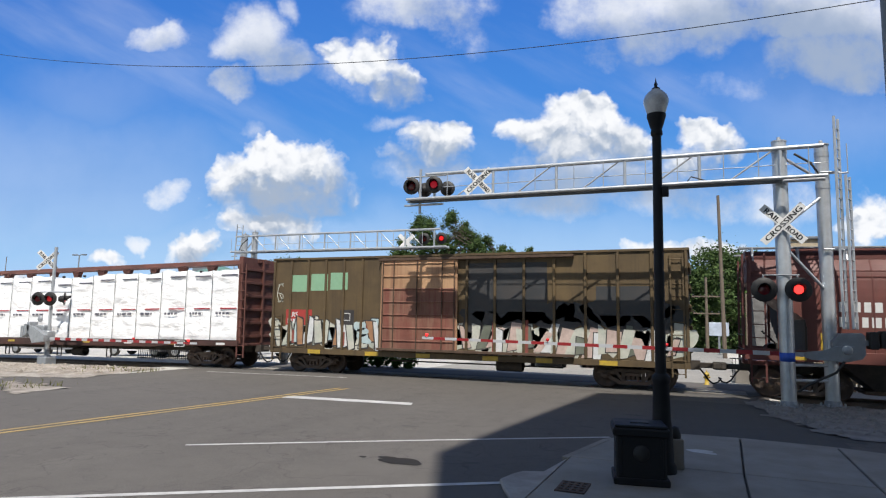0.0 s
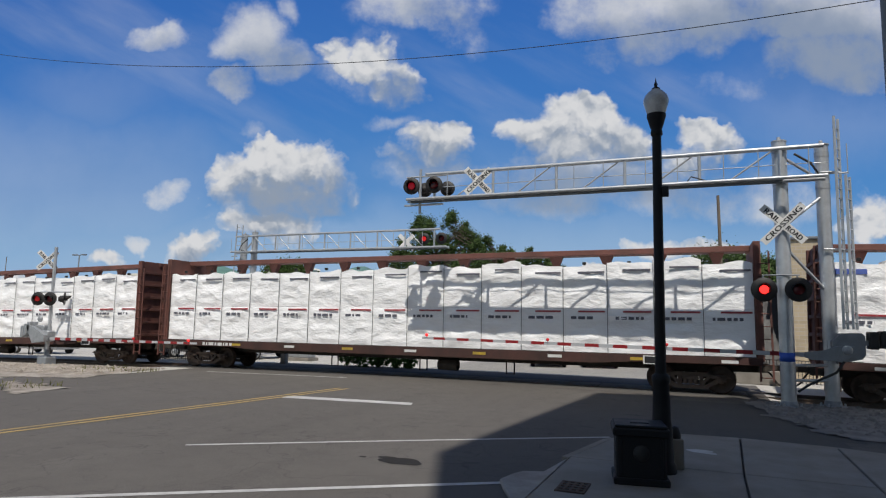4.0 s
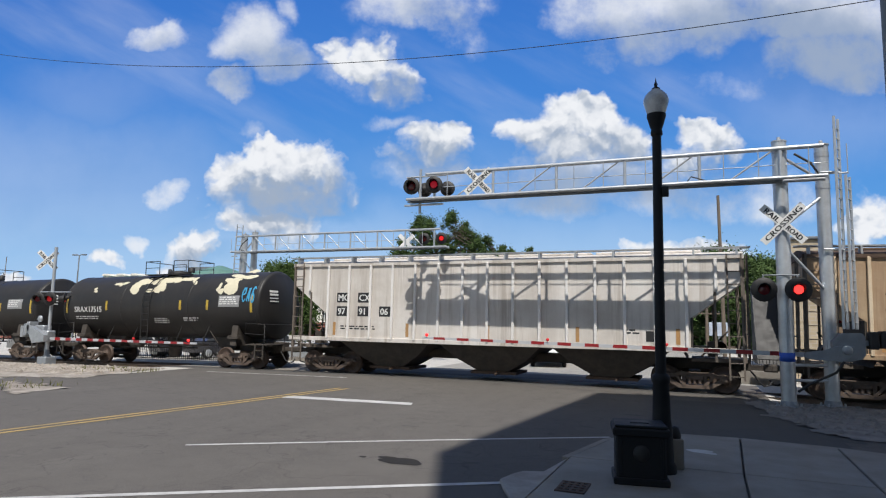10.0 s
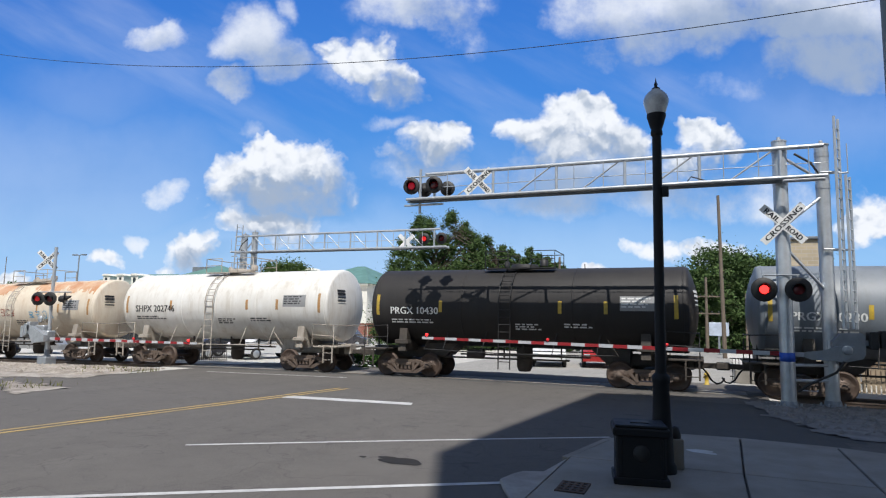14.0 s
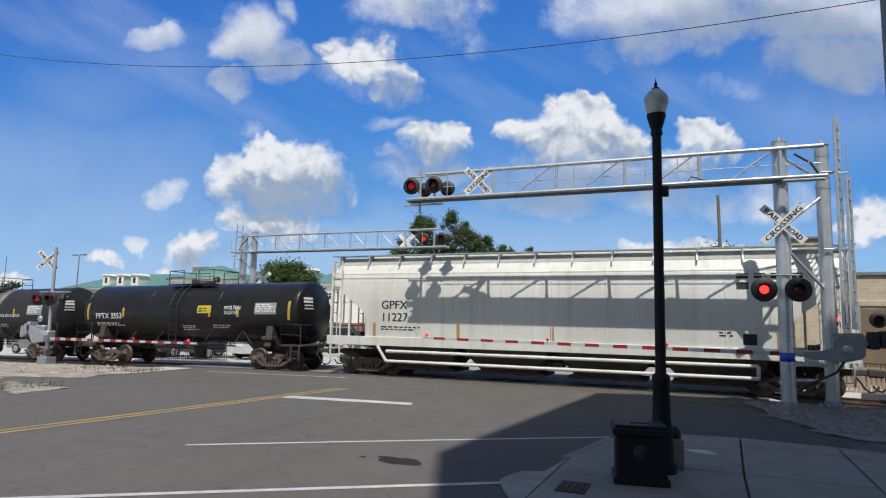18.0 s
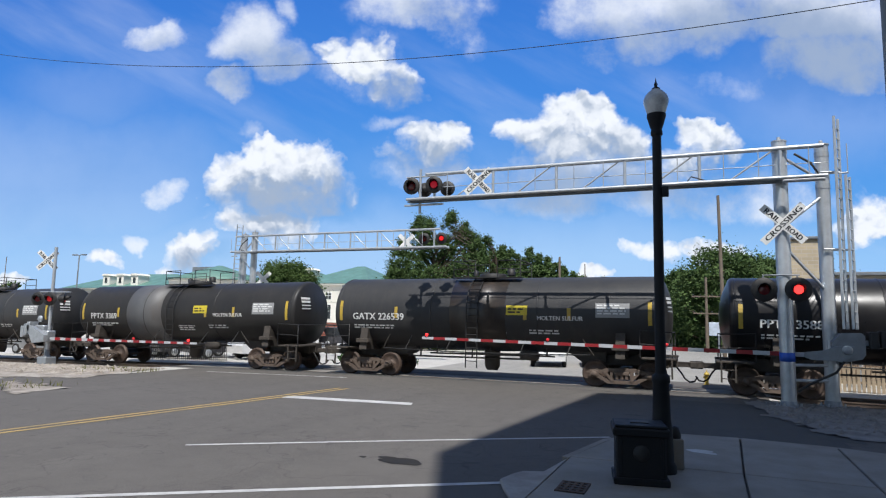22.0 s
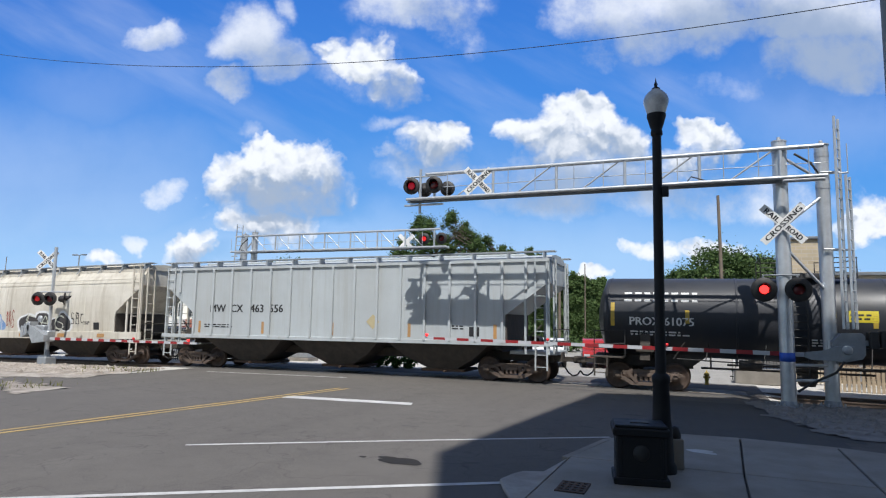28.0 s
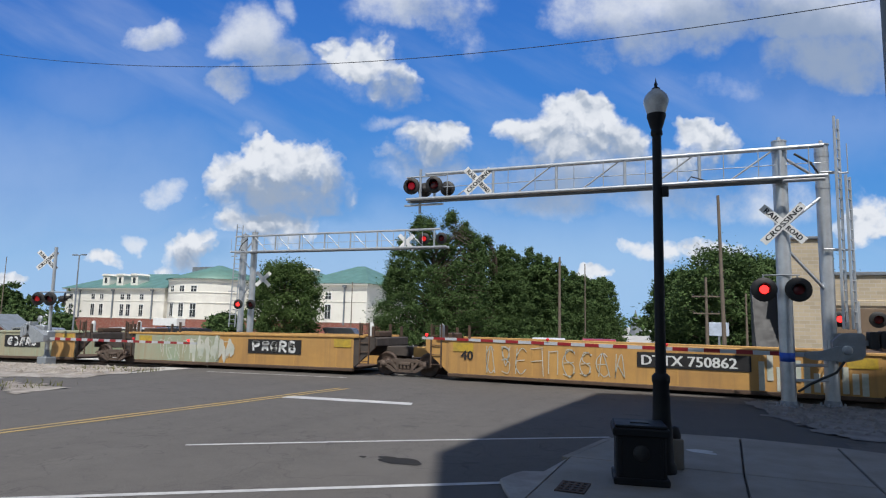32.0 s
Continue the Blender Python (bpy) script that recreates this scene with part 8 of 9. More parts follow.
for x in (-117.4, -113.3, -109.2):
    dormer(x, WY + 1.0, 8.2)
dormer(-66.5, WY + 1.0, 8.9)
rect_wall(white, "roof_plant", -100.5, -94.5, WY + 8, WY + 12, 9.5, 12.6, GREY_PAINT, "grey rooftop plant housing")
rect_wall(white, "entrance_canopy", -96.5, -90.5, WY - 5.2, WY - 2.9, 0.2, 1.6, SIGN_WHITE, "white entrance canopy")
rect_wall(white, "entrance_doors", -95.0, -92.0, WY - 3.3, WY - 3.0, gz, 0.2, GLASS)

# tan brick building beyond the track
brick = thing("brick_building", "tan brick building with a tower and dark awning", "building")
rect_wall(brick, "wall", 4.0, 26.0, 31.0, 46.0, -0.2, 4.5, TAN_BRICK)
rect_wall(brick, "coping", 3.9, 26.0, 30.9, 46.0, 4.5, 4.65, GREY_PAINT)
rect_wall(brick, "tower", 3.75, 4.95, 30.6, 33.0, -0.2, 6.05, TAN_BRICK, "tan brick corner tower")
rect_wall(brick, "tower_cap", 3.65, 5.05, 30.5, 33.1, 6.05, 6.17, GREY_PAINT)
rect_wall(brick, "brick_band", 4.96, 26.0, 30.94, 31.0, 3.2, 3.45, TAN_BRICK)
rect_wall(brick, "boarded_opening", 5.3, 8.6, 30.9, 31.02, 0.2, 3.1, surface("brown_board", (0.2, 0.14, 0.09), None, 1, 20, 0.8), "brown boarded shopfront")
m = Mesh()
m.prism([(34.0, 0.6), (34.0, 4.2), (33.4, 4.2), (31.2, 0.6)], 2.4, 3.7, "x")
part("awning", m, SIGNAL_BLACK, brick, "dark sloping awning")

# wooden and iron fences, hydrant
fence = thing("picket_fence", "weathered wooden picket fence beyond the rails", "fence")
picket = Mesh().box(-0.05, 0.05, -0.012, 0.012, 0, 1.0, 0.004).data("picket", surface("pale_picket_wood", (0.45, 0.36, 0.25), (0.34, 0.27, 0.19), 2, 30, 0.85))
for i in range(46):
    part("picket", picket, None, fence, at=pose(4.3 + 0.15 * i, 27.0, lie(5) - 0.1))
for z in (0.25, 0.75):
    m = Mesh()
    m.box(4.2, 11.2, 27.02, 27.08, z, z + 0.08, 0.01)
    part("fence_rail", m, picket.materials[0], fence)
iron = thing("iron_fence", "low black iron railing beyond the track", "fence")
bar = Mesh().box(-0.012, 0.012, -0.012, 0.012, 0, 0.95).data("railing_bar", SIGNAL_BLACK)
for i in range(60):
    part("railing_bar", bar, None, iron, at=pose(1.3 + 0.13 * i, 29.6, -0.06))
for z in (0.1, 0.86):
    m = Mesh()
    m.box(1.2, 9.2, 29.58, 29.62, z, z + 0.04)
    part("fence_rail", m, SIGNAL_BLACK, iron)
iron2 = thing("iron_fence", "black iron railing round the far car park", "fence")
for i in range(46):
    part("railing_bar", bar, None, iron2, at=pose(-29.6 + 0.14 * i, 26.7, lie(-29.6 + 0.14 * i) - 0.06))
for z in (0.1, 0.86):
    m = Mesh()
    m.beam((-29.7, 26.7, lie(-29.7) - 0.04 + z), (-23.2, 26.7, lie(-23.2) - 0.04 + z), 0.04, 0.04)
    part("fence_rail", m, SIGNAL_BLACK, iron2)
bollard = thing("concrete_bollard", "square pale concrete bollard beyond the rails", "bollard")
m = Mesh()
m.box(-0.15, 0.15, -0.15, 0.15, -0.1, 0.72, 0.03)
part("shaft", m, KERB, bollard)
bollard.matrix_basis = pose(-19.5, 26.6, lie(-19.5))
hydrant = thing("fire_hydrant", "small yellow fire hydrant by the track", "hydrant")
m = Mesh()
m.lathe([(0.16, 0), (0.16, 0.06), (0.1, 0.08), (0.1, 0.5), (0.14, 0.52), (0.14, 0.56), (0.11, 0.62), (0.03, 0.7), (0.03, 0.76), (0.001, 0.76)], 16)
part("body", m, YELLOW, hydrant)
m = Mesh()
m.tube([(-0.17, 0, 0.42), (0.17, 0, 0.42)], 0.05, 10)
part("nozzle", m, YELLOW, hydrant)
hydrant.matrix_basis = pose(0.25, 26.4, -0.05)
hydrant.scale = (0.75, 0.75, 0.75)
box = thing("concrete_planter", "low grey concrete block by the lot", "planter")
m = Mesh()
m.box(-0.9, 0.9, -0.5, 0.5, 0, 0.6, 0.05)
part("body", m, CONCRETE, box)
box.matrix_basis = pose(2.2, 28.3, -0.06)
cab = thing("equipment_case", "grey steel signal equipment case on a plinth", "cabinet")
m = Mesh()
m.box(-0.7, 0.7, -0.4, 0.4, 0.15, 0.75, 0.03)
part("body", m, GALVANISED, cab)
m = Mesh()
m.box(-0.8, 0.8, -0.5, 0.5, -0.2, 0.15, 0.02)
part("plinth", m, CONCRETE, cab)
cab.matrix_basis = pose(-20.5, 29.5, lie(-20))


# parked cars
def parked_car(x, y, turn, paint, label, van=False):
    root = thing("parked_car", label, "car", "parked cars")
    hgt = 1.75 if van else 1.45
    prof = [(-2.25, 0.35), (-2.28, 0.8), (-2.1, 0.95), (-1.6, 1.0), (-1.1 if not van else -2.0, hgt - 0.05), (-0.8 if not van else -1.8, hgt), (0.55, hgt), (0.8, hgt - 0.06), (1.35, 0.98), (2.05, 0.85), (2.25, 0.7), (2.25, 0.35)]
    m = Mesh()
    m.prism(prof, -0.86, 0.86, "y")
    part("body", m, paint, root)
    m = Mesh()
    m.prism([(p[0] * 0.93, p[1] - 0.08 if p[1] > 1.2 else 1.02) for p in prof[3:9]], -0.872, 0.872, "y")
    part("side_windows", m, GLASS, root)
    m = Mesh()
    m.box(1.02, 1.3, -0.75, 0.75, 1.0, 1.2)
    part("windscreen", m, GLASS, root)
    for wx in (-1.4, 1.4):
        for wy in (-0.8, 0.8):
            m = Mesh()
            m.lathe([(0.001, -0.1), (0.2, -0.1), (0.3, -0.1), (0.33, -0.07), (0.33, 0.07), (0.3, 0.1), (0.001, 0.1)], 20, "y", (wx, wy, 0.33))
            w = part("wheel", m, SIGNAL_BLACK, root)
            m = Mesh()
            m.lathe([(0.001, -0.115), (0.2, -0.112), (0.21, -0.1)], 16, "y", (wx, wy if wy < 0 else wy + 0.215, 0.33))
            part("rim", m, GALVANISED, w)
    for sy in (-0.65, 0.65):
        m = Mesh()
        m.box(2.22, 2.27, sy - 0.15, sy + 0.15, 0.6, 0.72, 0.01)
        part("headlight", m, GLOBE, root)
    root.matrix_basis = pose(x, y, lie(x) - 0.03, 0, 0, turn)
    return root


CAR_WHITE = surface("car_white", (0.75, 0.75, 0.74), (0.7, 0.7, 0.69), 1, 30, 0.25, grime=0.05, bump=0)
CAR_RED = surface("car_red", (0.35, 0.02, 0.02), (0.3, 0.02, 0.02), 1, 30, 0.25, grime=0.05, bump=0)
CAR_DARK = surface("car_dark", (0.04, 0.045, 0.055), (0.05, 0.05, 0.06), 1, 30, 0.25, grime=0.05, bump=0)
CAR_SILVER = surface("car_silver", (0.45, 0.46, 0.47), (0.4, 0.41, 0.42), 1, 30, 0.3, 0.5, grime=0.05, bump=0)
for x, y, turn, paint, lab, van in ((-7.5, 33.6, -78, CAR_WHITE, "white car parked in the far lot", False), (-5.0, 34.6, -80, CAR_RED, "red car parked in the far lot", False), (-32.4, 29.6, 12, CAR_WHITE, "white van parked beyond the railing", True), (-26.6, 30.2, 70, CAR_DARK, "dark car parked beyond the railing", False), (-41.5, 29.5, 5, CAR_SILVER, "silver van parked beyond the track", True), (-23.6, 30.6, 72, CAR_WHITE, "white car parked beyond the railing", False), (-29.3, 30.4, 68, CAR_DARK, "dark van parked beyond the railing", True), (-22, 52, 12, CAR_WHITE, "white car parked near the trees", False), (-30, 50, 12, CAR_DARK, "dark car parked near the trees", True)):
    parked_car(x, y, turn, paint, lab, van)


# ---- trees ----
def leaf_cloud(rng, centres, per, size, squash=0.9):
    """Small leaf sprays scattered round the clump centres."""
    vs, fs = [], []
    for c, r in centres:
        for _ in range(per):
            d = Vector((rng.gauss(0, 1), rng.gauss(0, 1), rng.gauss(0, 1))).normalized()
            p = c + Vector((d.x, d.y, d.z * squash)) * (r * abs(rng.gauss(0.0, 0.55)) + 0.15 * r)
            a = Vector((rng.gauss(0, 1), rng.gauss(0, 1), rng.gauss(0, 0.6))).normalized()
            b = (a.cross(d) if abs(a.dot(d)) < 0.95 else a.orthogonal()).normalized()
            s = size * rng.uniform(0.6, 1.3)
            o = len(vs)
            vs += [p - a * s, p + b * s * 0.55, p + a * s, p - b * s * 0.55]
            fs.append((o, o + 1, o + 2, o + 3))
    return vs, fs


def tree(x, y, h, w, seed, label, material=LEAF, clumps=60, per=70, size=0.3, low=0.12, name="tree", shape="round", leaders=()):
    rng = random.Random(seed)
    root = thing(name, label, "tree", "trees beyond the track")
    m = Mesh()
    pts = [(rng.uniform(-0.1, 0.1) * i, rng.uniform(-0.1, 0.1) * i, h * 0.8 * i / 5) for i in range(6)]
    m.tube(pts, 0.028 * h, 10, 0.006 * h)
    centres = []
    for k in range(clumps):
        t = rng.uniform(low, 1.0)
        if shape == "cone":
            rad = w / 2 * (1.02 - t) ** 0.75 * (0.55 + 0.45 * rng.random())
        else:
            rad = w / 2 * math.sqrt(max(0.03, 1 - ((t - 0.45) / 0.6) ** 2)) * (0.45 + 0.55 * rng.random())
        a = rng.uniform(0, 6.283)
        c = Vector((rad * math.cos(a), rad * math.sin(a), t * h))
        if leaders:
            lx, ly, lh, lw = leaders[k % len(leaders)]
            rad = lw / 2 * (1.0 - t) ** 0.6 * (0.45 + 0.55 * rng.random())
            c = Vector((lx + rad * math.cos(a), ly + rad * math.sin(a), t * (lh - 0.25)))
        centres.append((c, w * rng.uniform(0.08, 0.165) * (1.2 - 0.7 * t if shape == "cone" else 1.0)))
        if k % 4 == 0:
            m.tube([(0, 0, max(0.1, t - 0.2) * h), (c.x * 0.5, c.y * 0.5, (t - 0.07) * h), tuple(c)], 0.012 * h * (1.1 - t), 6, 0.003 * h)
    part("trunk", m, BARK, root)
    vs, fs = leaf_cloud(rng, centres, per, size)
    m = Mesh()
    m.add(vs, fs)
    part("crown", m, material, root)
    root.matrix_basis = pose(x, y, lie(x) - 0.1, 0, 0, 0 if leaders else rng.uniform(0, 360))
    return root


tree(-20.8, 49.5, 12.0, 7.6, 1, "tall full green tree with several pointed tips", LEAF_DARK, 900, 150, 0.085, 0.04, shape="cone",
     leaders=((-1.6, -0.5, 11.7, 5.4), (1.0, 0.5, 12.2, 5.6), (-0.2, -1.5, 11.3, 5.2), (2.3, 0.6, 11.2, 5.4), (3.3, 0.2, 10.2, 4.6), (-3.3, -0.6, 9.7, 4.6), (-4.1, -0.4, 7.4, 3.8), (0.2, 1.4, 9.5, 5.6)))
tree(-16.6, 53.0, 10.2, 6.0, 2, "green tree beside the far car park", LEAF_DARK, 620, 140, 0.09, 0.03, shape="cone",
     leaders=((-0.9, 0.0, 10.3, 5.2), (0.3, 1.0, 9.5, 4.8), (-2.2, -0.5, 9.6, 4.8), (1.3, 0.0, 9.0, 4.6)))
tree(-34.0, 46, 7.4, 6.8, 3, "small round green tree beside the far signal", LEAF, 330, 140, 0.1, 0.1)
for k, (x, y, h) in enumerate(((-14.9, 57, 9.6), (-13.6, 59, 8.9), (-12.6, 61.5, 8.2), (-12.4, 66, 8.0), (-11.9, 70, 7.8), (-11.8, 75, 7.8), (-12.0, 82, 8.6), (-12.8, 92, 9.4))):
    tree(x, y, h, 5.0, 10 + k, "dark green tree in a row behind the lot", LEAF_DARK, 380, 105, 0.11, 0.03, shape="cone",
         leaders=((0.3, 0, h, 4.4), (-1.0, 0.3, h * 0.95, 4.3), (1.3, -0.4, h * 0.93, 4.2), (0, -1.2, h * 0.84, 4.6)))
for k, (x, y, h, w) in enumerate(((2.4, 66, 9.7, 9.5), (5.4, 72, 9.4, 9), (-1.2, 76, 8.4, 7), (9.0, 70, 9, 9), (0.6, 70, 7.8, 7), (-3.0, 84, 8.0, 6.5))):
    tree(x, y, h, w, 20 + k, "broad dark green tree behind the brick building", LEAF_DARK, 300, 110, 0.15, 0.04)
for k, (x, y, h, w) in enumerate(((-126.4, 82, 10.2, 5), (-123, 82, 7.4, 5), (-130.5, 84, 8.6, 6), (-143, 80, 10.0, 12), (-119, 78, 4.4, 7), (-98, 72, 3.6, 5), (-58, 66, 3.4, 5))):
    tree(x, y, h, w, 30 + k, "dark green tree beside the cream building", LEAF_DARK, 90, 80, 0.32, 0.06)
bush = Mesh()
rng = random.Random(3)
lobes = []
for k in range(4):
    cx, wide_ = -1.5 + 0.95 * k, rng.uniform(0.55, 0.7)
    for _ in range(46):
        a, t = rng.uniform(0, 6.283), rng.uniform(0.0, 1.0)
        rad = wide_ * math.sqrt(max(0.05, 1 - t ** 4)) * rng.uniform(0.4, 1.0)
        lobes.append((Vector((cx + rad * math.cos(a), 0.8 * rad * math.sin(a), 0.1 + 0.62 * t)), rng.uniform(0.12, 0.2)))
vs, fs = leaf_cloud(rng, lobes, 75, 0.045)
bush.add(vs, fs)
shrub = tagged(part("shrub", bush, leafy("shrub_leaves", (0.035, 0.085, 0.018), (0.08, 0.16, 0.035))), "low clipped dark green shrubs at the road edge", "shrub")
shrub.matrix_basis = pose(-14.3, 26.8, lie(-14) - 0.05)
hedge = Mesh()
vs, fs = leaf_cloud(rng, [(Vector((rng.uniform(-7, 5), rng.uniform(-1, 1), rng.uniform(0.2, 1.0))), rng.uniform(0.3, 0.6)) for _ in range(90)], 80, 0.13)
hedge.add(vs, fs)
tagged(part("hedge", hedge, LEAF_DARK), "dark green hedge along the lot", "hedge").matrix_basis = pose(-12, 51, 0)
# far woods
wood = Mesh()
wr = random.Random(9)
cs = []
for _ in range(1100):
    a = wr.uniform(-70, 75)
    r = wr.uniform(150, 230)
    cs.append((Vector((r * math.sin(radians(a)), r * math.cos(radians(a)), wr.uniform(-4, 4.0))), wr.uniform(1.8, 3.4)))
vs, fs = leaf_cloud(wr, cs, 60, 0.6)
wood.add(vs, fs)
tagged(part("far_woods", wood, LEAF_DARK), "distant line of green woods", "woods", "", "stuff")

# poles, church, small house
def pole(x, y, z1, r, lab, arms=(), lean=0.0):
    root = thing("utility_pole", lab, "pole", "poles beyond the track")
    m = Mesh()
    m.tube([(0, 0, -0.3), (lean * z1, 0, z1)], r, 10, r * 0.65)
    part("shaft", m, POLE_WOOD, root)
    for z, w in arms:
        m = Mesh()
        m.box(lean * z - w / 2, lean * z + w / 2, -0.16, -0.06, z - 0.06, z + 0.06, 0.01)
        part("crossarm", m, POLE_WOOD, root)
        for q in (-0.45, -0.2, 0.2, 0.45):
            m = Mesh()
            m.lathe([(0.02, z + 0.06), (0.05, z + 0.1), (0.05, z + 0.2), (0.001, z + 0.24)], 8, "z", (lean * z + q * w, -0.11, 0))
            part("insulator", m, GLASS, root)
    root.matrix_basis = pose(x, y, lie(x))
    return root


pole(1.75, 50, 12.0, 0.16, "tall weathered wooden pole", lean=-0.015)
pole(0.7, 60, 6.6, 0.16, "weathered utility pole with two crossarms", ((4.9, 2.4), (3.4, 2.2)))
pole(4.0, 62, 5.3, 0.12, "short grey utility pole")
pole(-10.3, 50, 7.6, 0.13, "weathered utility pole before the trees")
pole(-8.6, 52, 7.2, 0.06, "thin grey metal pole before the trees")
pole(-36.6, 62, 6.9, 0.07, "thin flagpole before the cream building")
light = thing("lot_light", "tall dark twin-head parking lot light", "street lamp")
m = Mesh()
m.tube([(0, 0, -0.2), (0, 0, 12.0)], 0.12, 10, 0.08)
part("pole", m, GREY_PAINT, light)
for sx in (-1, 1):
    m = Mesh()
    m.tube([(0, 0, 11.9), (sx * 0.4, 0, 12.1), (sx * 0.7, 0, 12.05)], 0.06, 8)
    m.box(min(sx * 0.6, sx * 1.2), max(sx * 0.6, sx * 1.2), -0.25, 0.25, 11.95, 12.13, 0.05)
    part("lamp_head", m, GREY_PAINT, light)
light.matrix_basis = pose(-78.9, 60, lie(-79) - 0.4)
church = thing("church", "small distant church with a grey pointed steeple", "church")
m = Mesh()
m.box(-3, 3, -3, 3, -3, 3.4, 0.05)
m.box(-8, 8, 3, 18, -3, 2.0, 0.05)
part("wall", m, surface("grey_stone", (0.35, 0.33, 0.3), None, 0.5, 5, 0.9), church)
m = Mesh()
m.lathe([(3.2, 3.4), (2.0, 5.0), (1.2, 7.2), (0.001, 11.8)], 8, smooth=False)
part("steeple", m, GREY_PAINT, church)
church.matrix_basis = pose(-14.2, 160, -5.6)
house = thing("small_house", "small brown gabled house beyond the signal post", "house")
m = Mesh()
m.prism([(-5, -1), (5, -1), (5, 0.6), (0, 2.8), (-5, 0.6)], 0, 3.4, "y")
part("wall", m, RED_BRICK, house)
m = Mesh()
m.prism([(-5.6, 0.4), (0, 2.9), (5.6, 0.4), (5.6, 0.7), (0, 3.25), (-5.6, 0.7)], -0.6, 4.0, "y")
part("roof", m, GREY_PAINT, house)
m = Mesh()
m.prism([(-0.6, -0.4), (1.6, 1.5), (3.8, -0.4), (3.4, -0.4), (1.6, 1.15), (-0.2, -0.4)], -2.2, -1.9, "y")
part("porch_gable", m, SIGN_WHITE, house, "white porch gable")
house.matrix_basis = pose(-99.5, 62, lie(-96) + 0.3)
sign = thing("lot_sign", "small lit white business sign on a post", "sign")
m = Mesh()
m.box(-0.75, 0.75, -0.1, 0.1, 1.5, 2.6, 0.03)
part("panel", m, surface("sign_panel", (0.6, 0.68, 0.8), None, 1, 20, 0.5), sign)
m = Mesh()
m.box(-0.08, 0.08, -0.08, 0.08, -0.2, 1.5)
part("post", m, GREY_PAINT, sign)
pole(-109.8, 70, 13.5, 0.09, "tall thin mast by the small house")
sign.matrix_basis = pose(1.55, 56, 0)

# ---- clouds: a far backdrop of sky ----
def cloud_material():
    m = bpy.data.materials.new("clouds")
    m.use_nodes = True
    n, l = m.node_tree.nodes, m.node_tree.links
    n.remove(n["Principled BSDF"])
    out = n["Material Output"]
    tc = n.new("ShaderNodeTexCoord")

    def math_(op, a, b=None):
        k = n.new("ShaderNodeMath")
        k.operation = op
        for s_, v in zip(k.inputs, (a, b)):
            if v is None:
                continue
            if isinstance(v, (int, float)):
                s_.default_value = v
            else:
                l.new(v, s_)
        return k.outputs[0]

    # the backdrop carries its own flat coordinates (right, up, in thousandths of its distance) as UV
    uv = n.new("ShaderNodeUVMap")
    uv.uv_map = "sky"
    def fbm(scale, detail, rough, shift=(0, 0, 0), stretch=(1, 1, 1), spin=0.0):
        mp = n.new("ShaderNodeMapping")
        mp.inputs["Location"].default_value = shift
        mp.inputs["Rotation"].default_value = (0, 0, radians(spin))
        mp.inputs["Scale"].default_value = stretch
        l.new(uv.outputs[0], mp.inputs[0])
        t = n.new("ShaderNodeTexNoise")
        t.inputs["Scale"].default_value, t.inputs["Detail"].default_value, t.inputs["Roughness"].default_value = scale, detail, rough
        l.new(mp.outputs[0], t.inputs["Vector"])
        return t

    def eased(v, a, b, top=1.0):
        k = n.new("ShaderNodeMapRange")
        k.interpolation_type = "SMOOTHSTEP"
        k.inputs[1].default_value, k.inputs[2].default_value, k.inputs[4].default_value = a, b, top
        l.new(v, k.inputs[0])
        return k.outputs[0]

    warp = fbm(6.0, 5, 0.6)
    sub = n.new("ShaderNodeVectorMath")
    sub.operation = "SUBTRACT"
    l.new(warp.outputs["Color"], sub.inputs[0])
    sub.inputs[1].default_value = (0.5, 0.5, 0.5)
    scl = n.new("ShaderNodeVectorMath")
    scl.operation = "SCALE"
    scl.inputs["Scale"].default_value = 0.13
    l.new(sub.outputs[0], scl.inputs[0])
    moved = n.new("ShaderNodeVectorMath")
    l.new(uv.outputs[0], moved.inputs[0])
    l.new(scl.outputs[0], moved.inputs[1])
    sep = n.new("ShaderNodeSeparateXYZ")
    l.new(moved.outputs[0], sep.inputs[0])
    px_, py_ = sep.outputs[0], sep.outputs[1]

    def gather(puffs, grow=1.0):
        total = None
        for cx, cy, rx, ry, power in puffs:
            dx = math_("DIVIDE", math_("SUBTRACT", px_, (cx - 784) / 1100), rx * grow / 1100)
            dy = math_("DIVIDE", math_("SUBTRACT", py_, (441 - cy) / 1100), ry * grow / 1100)
            d2 = math_("ADD", math_("MULTIPLY", dx, dx), math_("MULTIPLY", dy, dy))
            v = math_("MULTIPLY", math_("MAXIMUM", math_("SUBTRACT", 1.0, d2), 0.0), power)
            total = v if total is None else math_("MAXIMUM", total, v)
        return total

    def puffs(scale, dx, dy):
        """Rounded cauliflower lumps: 1 at their middles, 0 in the creases."""
        off = n.new("ShaderNodeVectorMath")
        off.inputs[1].default_value = (dx, dy, 0)
        l.new(moved.outputs[0], off.inputs[0])
        v = n.new("ShaderNodeTexVoronoi")
        v.feature = "SMOOTH_F1"
        v.inputs["Scale"].default_value, v.inputs["Smoothness"].default_value = scale, 0.55
        v.inputs["Detail"].default_value, v.inputs["Roughness"].default_value = 2.0, 0.45
        l.new(off.outputs[0], v.inputs["Vector"])
        return math_("SUBTRACT", 1.0, v.outputs["Distance"])

    lump = puffs(26.0, 0, 0)
    lump_up = puffs(26.0, 0.006, 0.012)
    fine = fbm(30.0, 8, 0.6)
    wide = fbm(5.0, 6, 0.6)
    wisp = fbm(6.5, 10, 0.62, (3, 1, 0))
    heap = gather(HEAPS, 1.17)
    under = gather(UNDERSIDES)
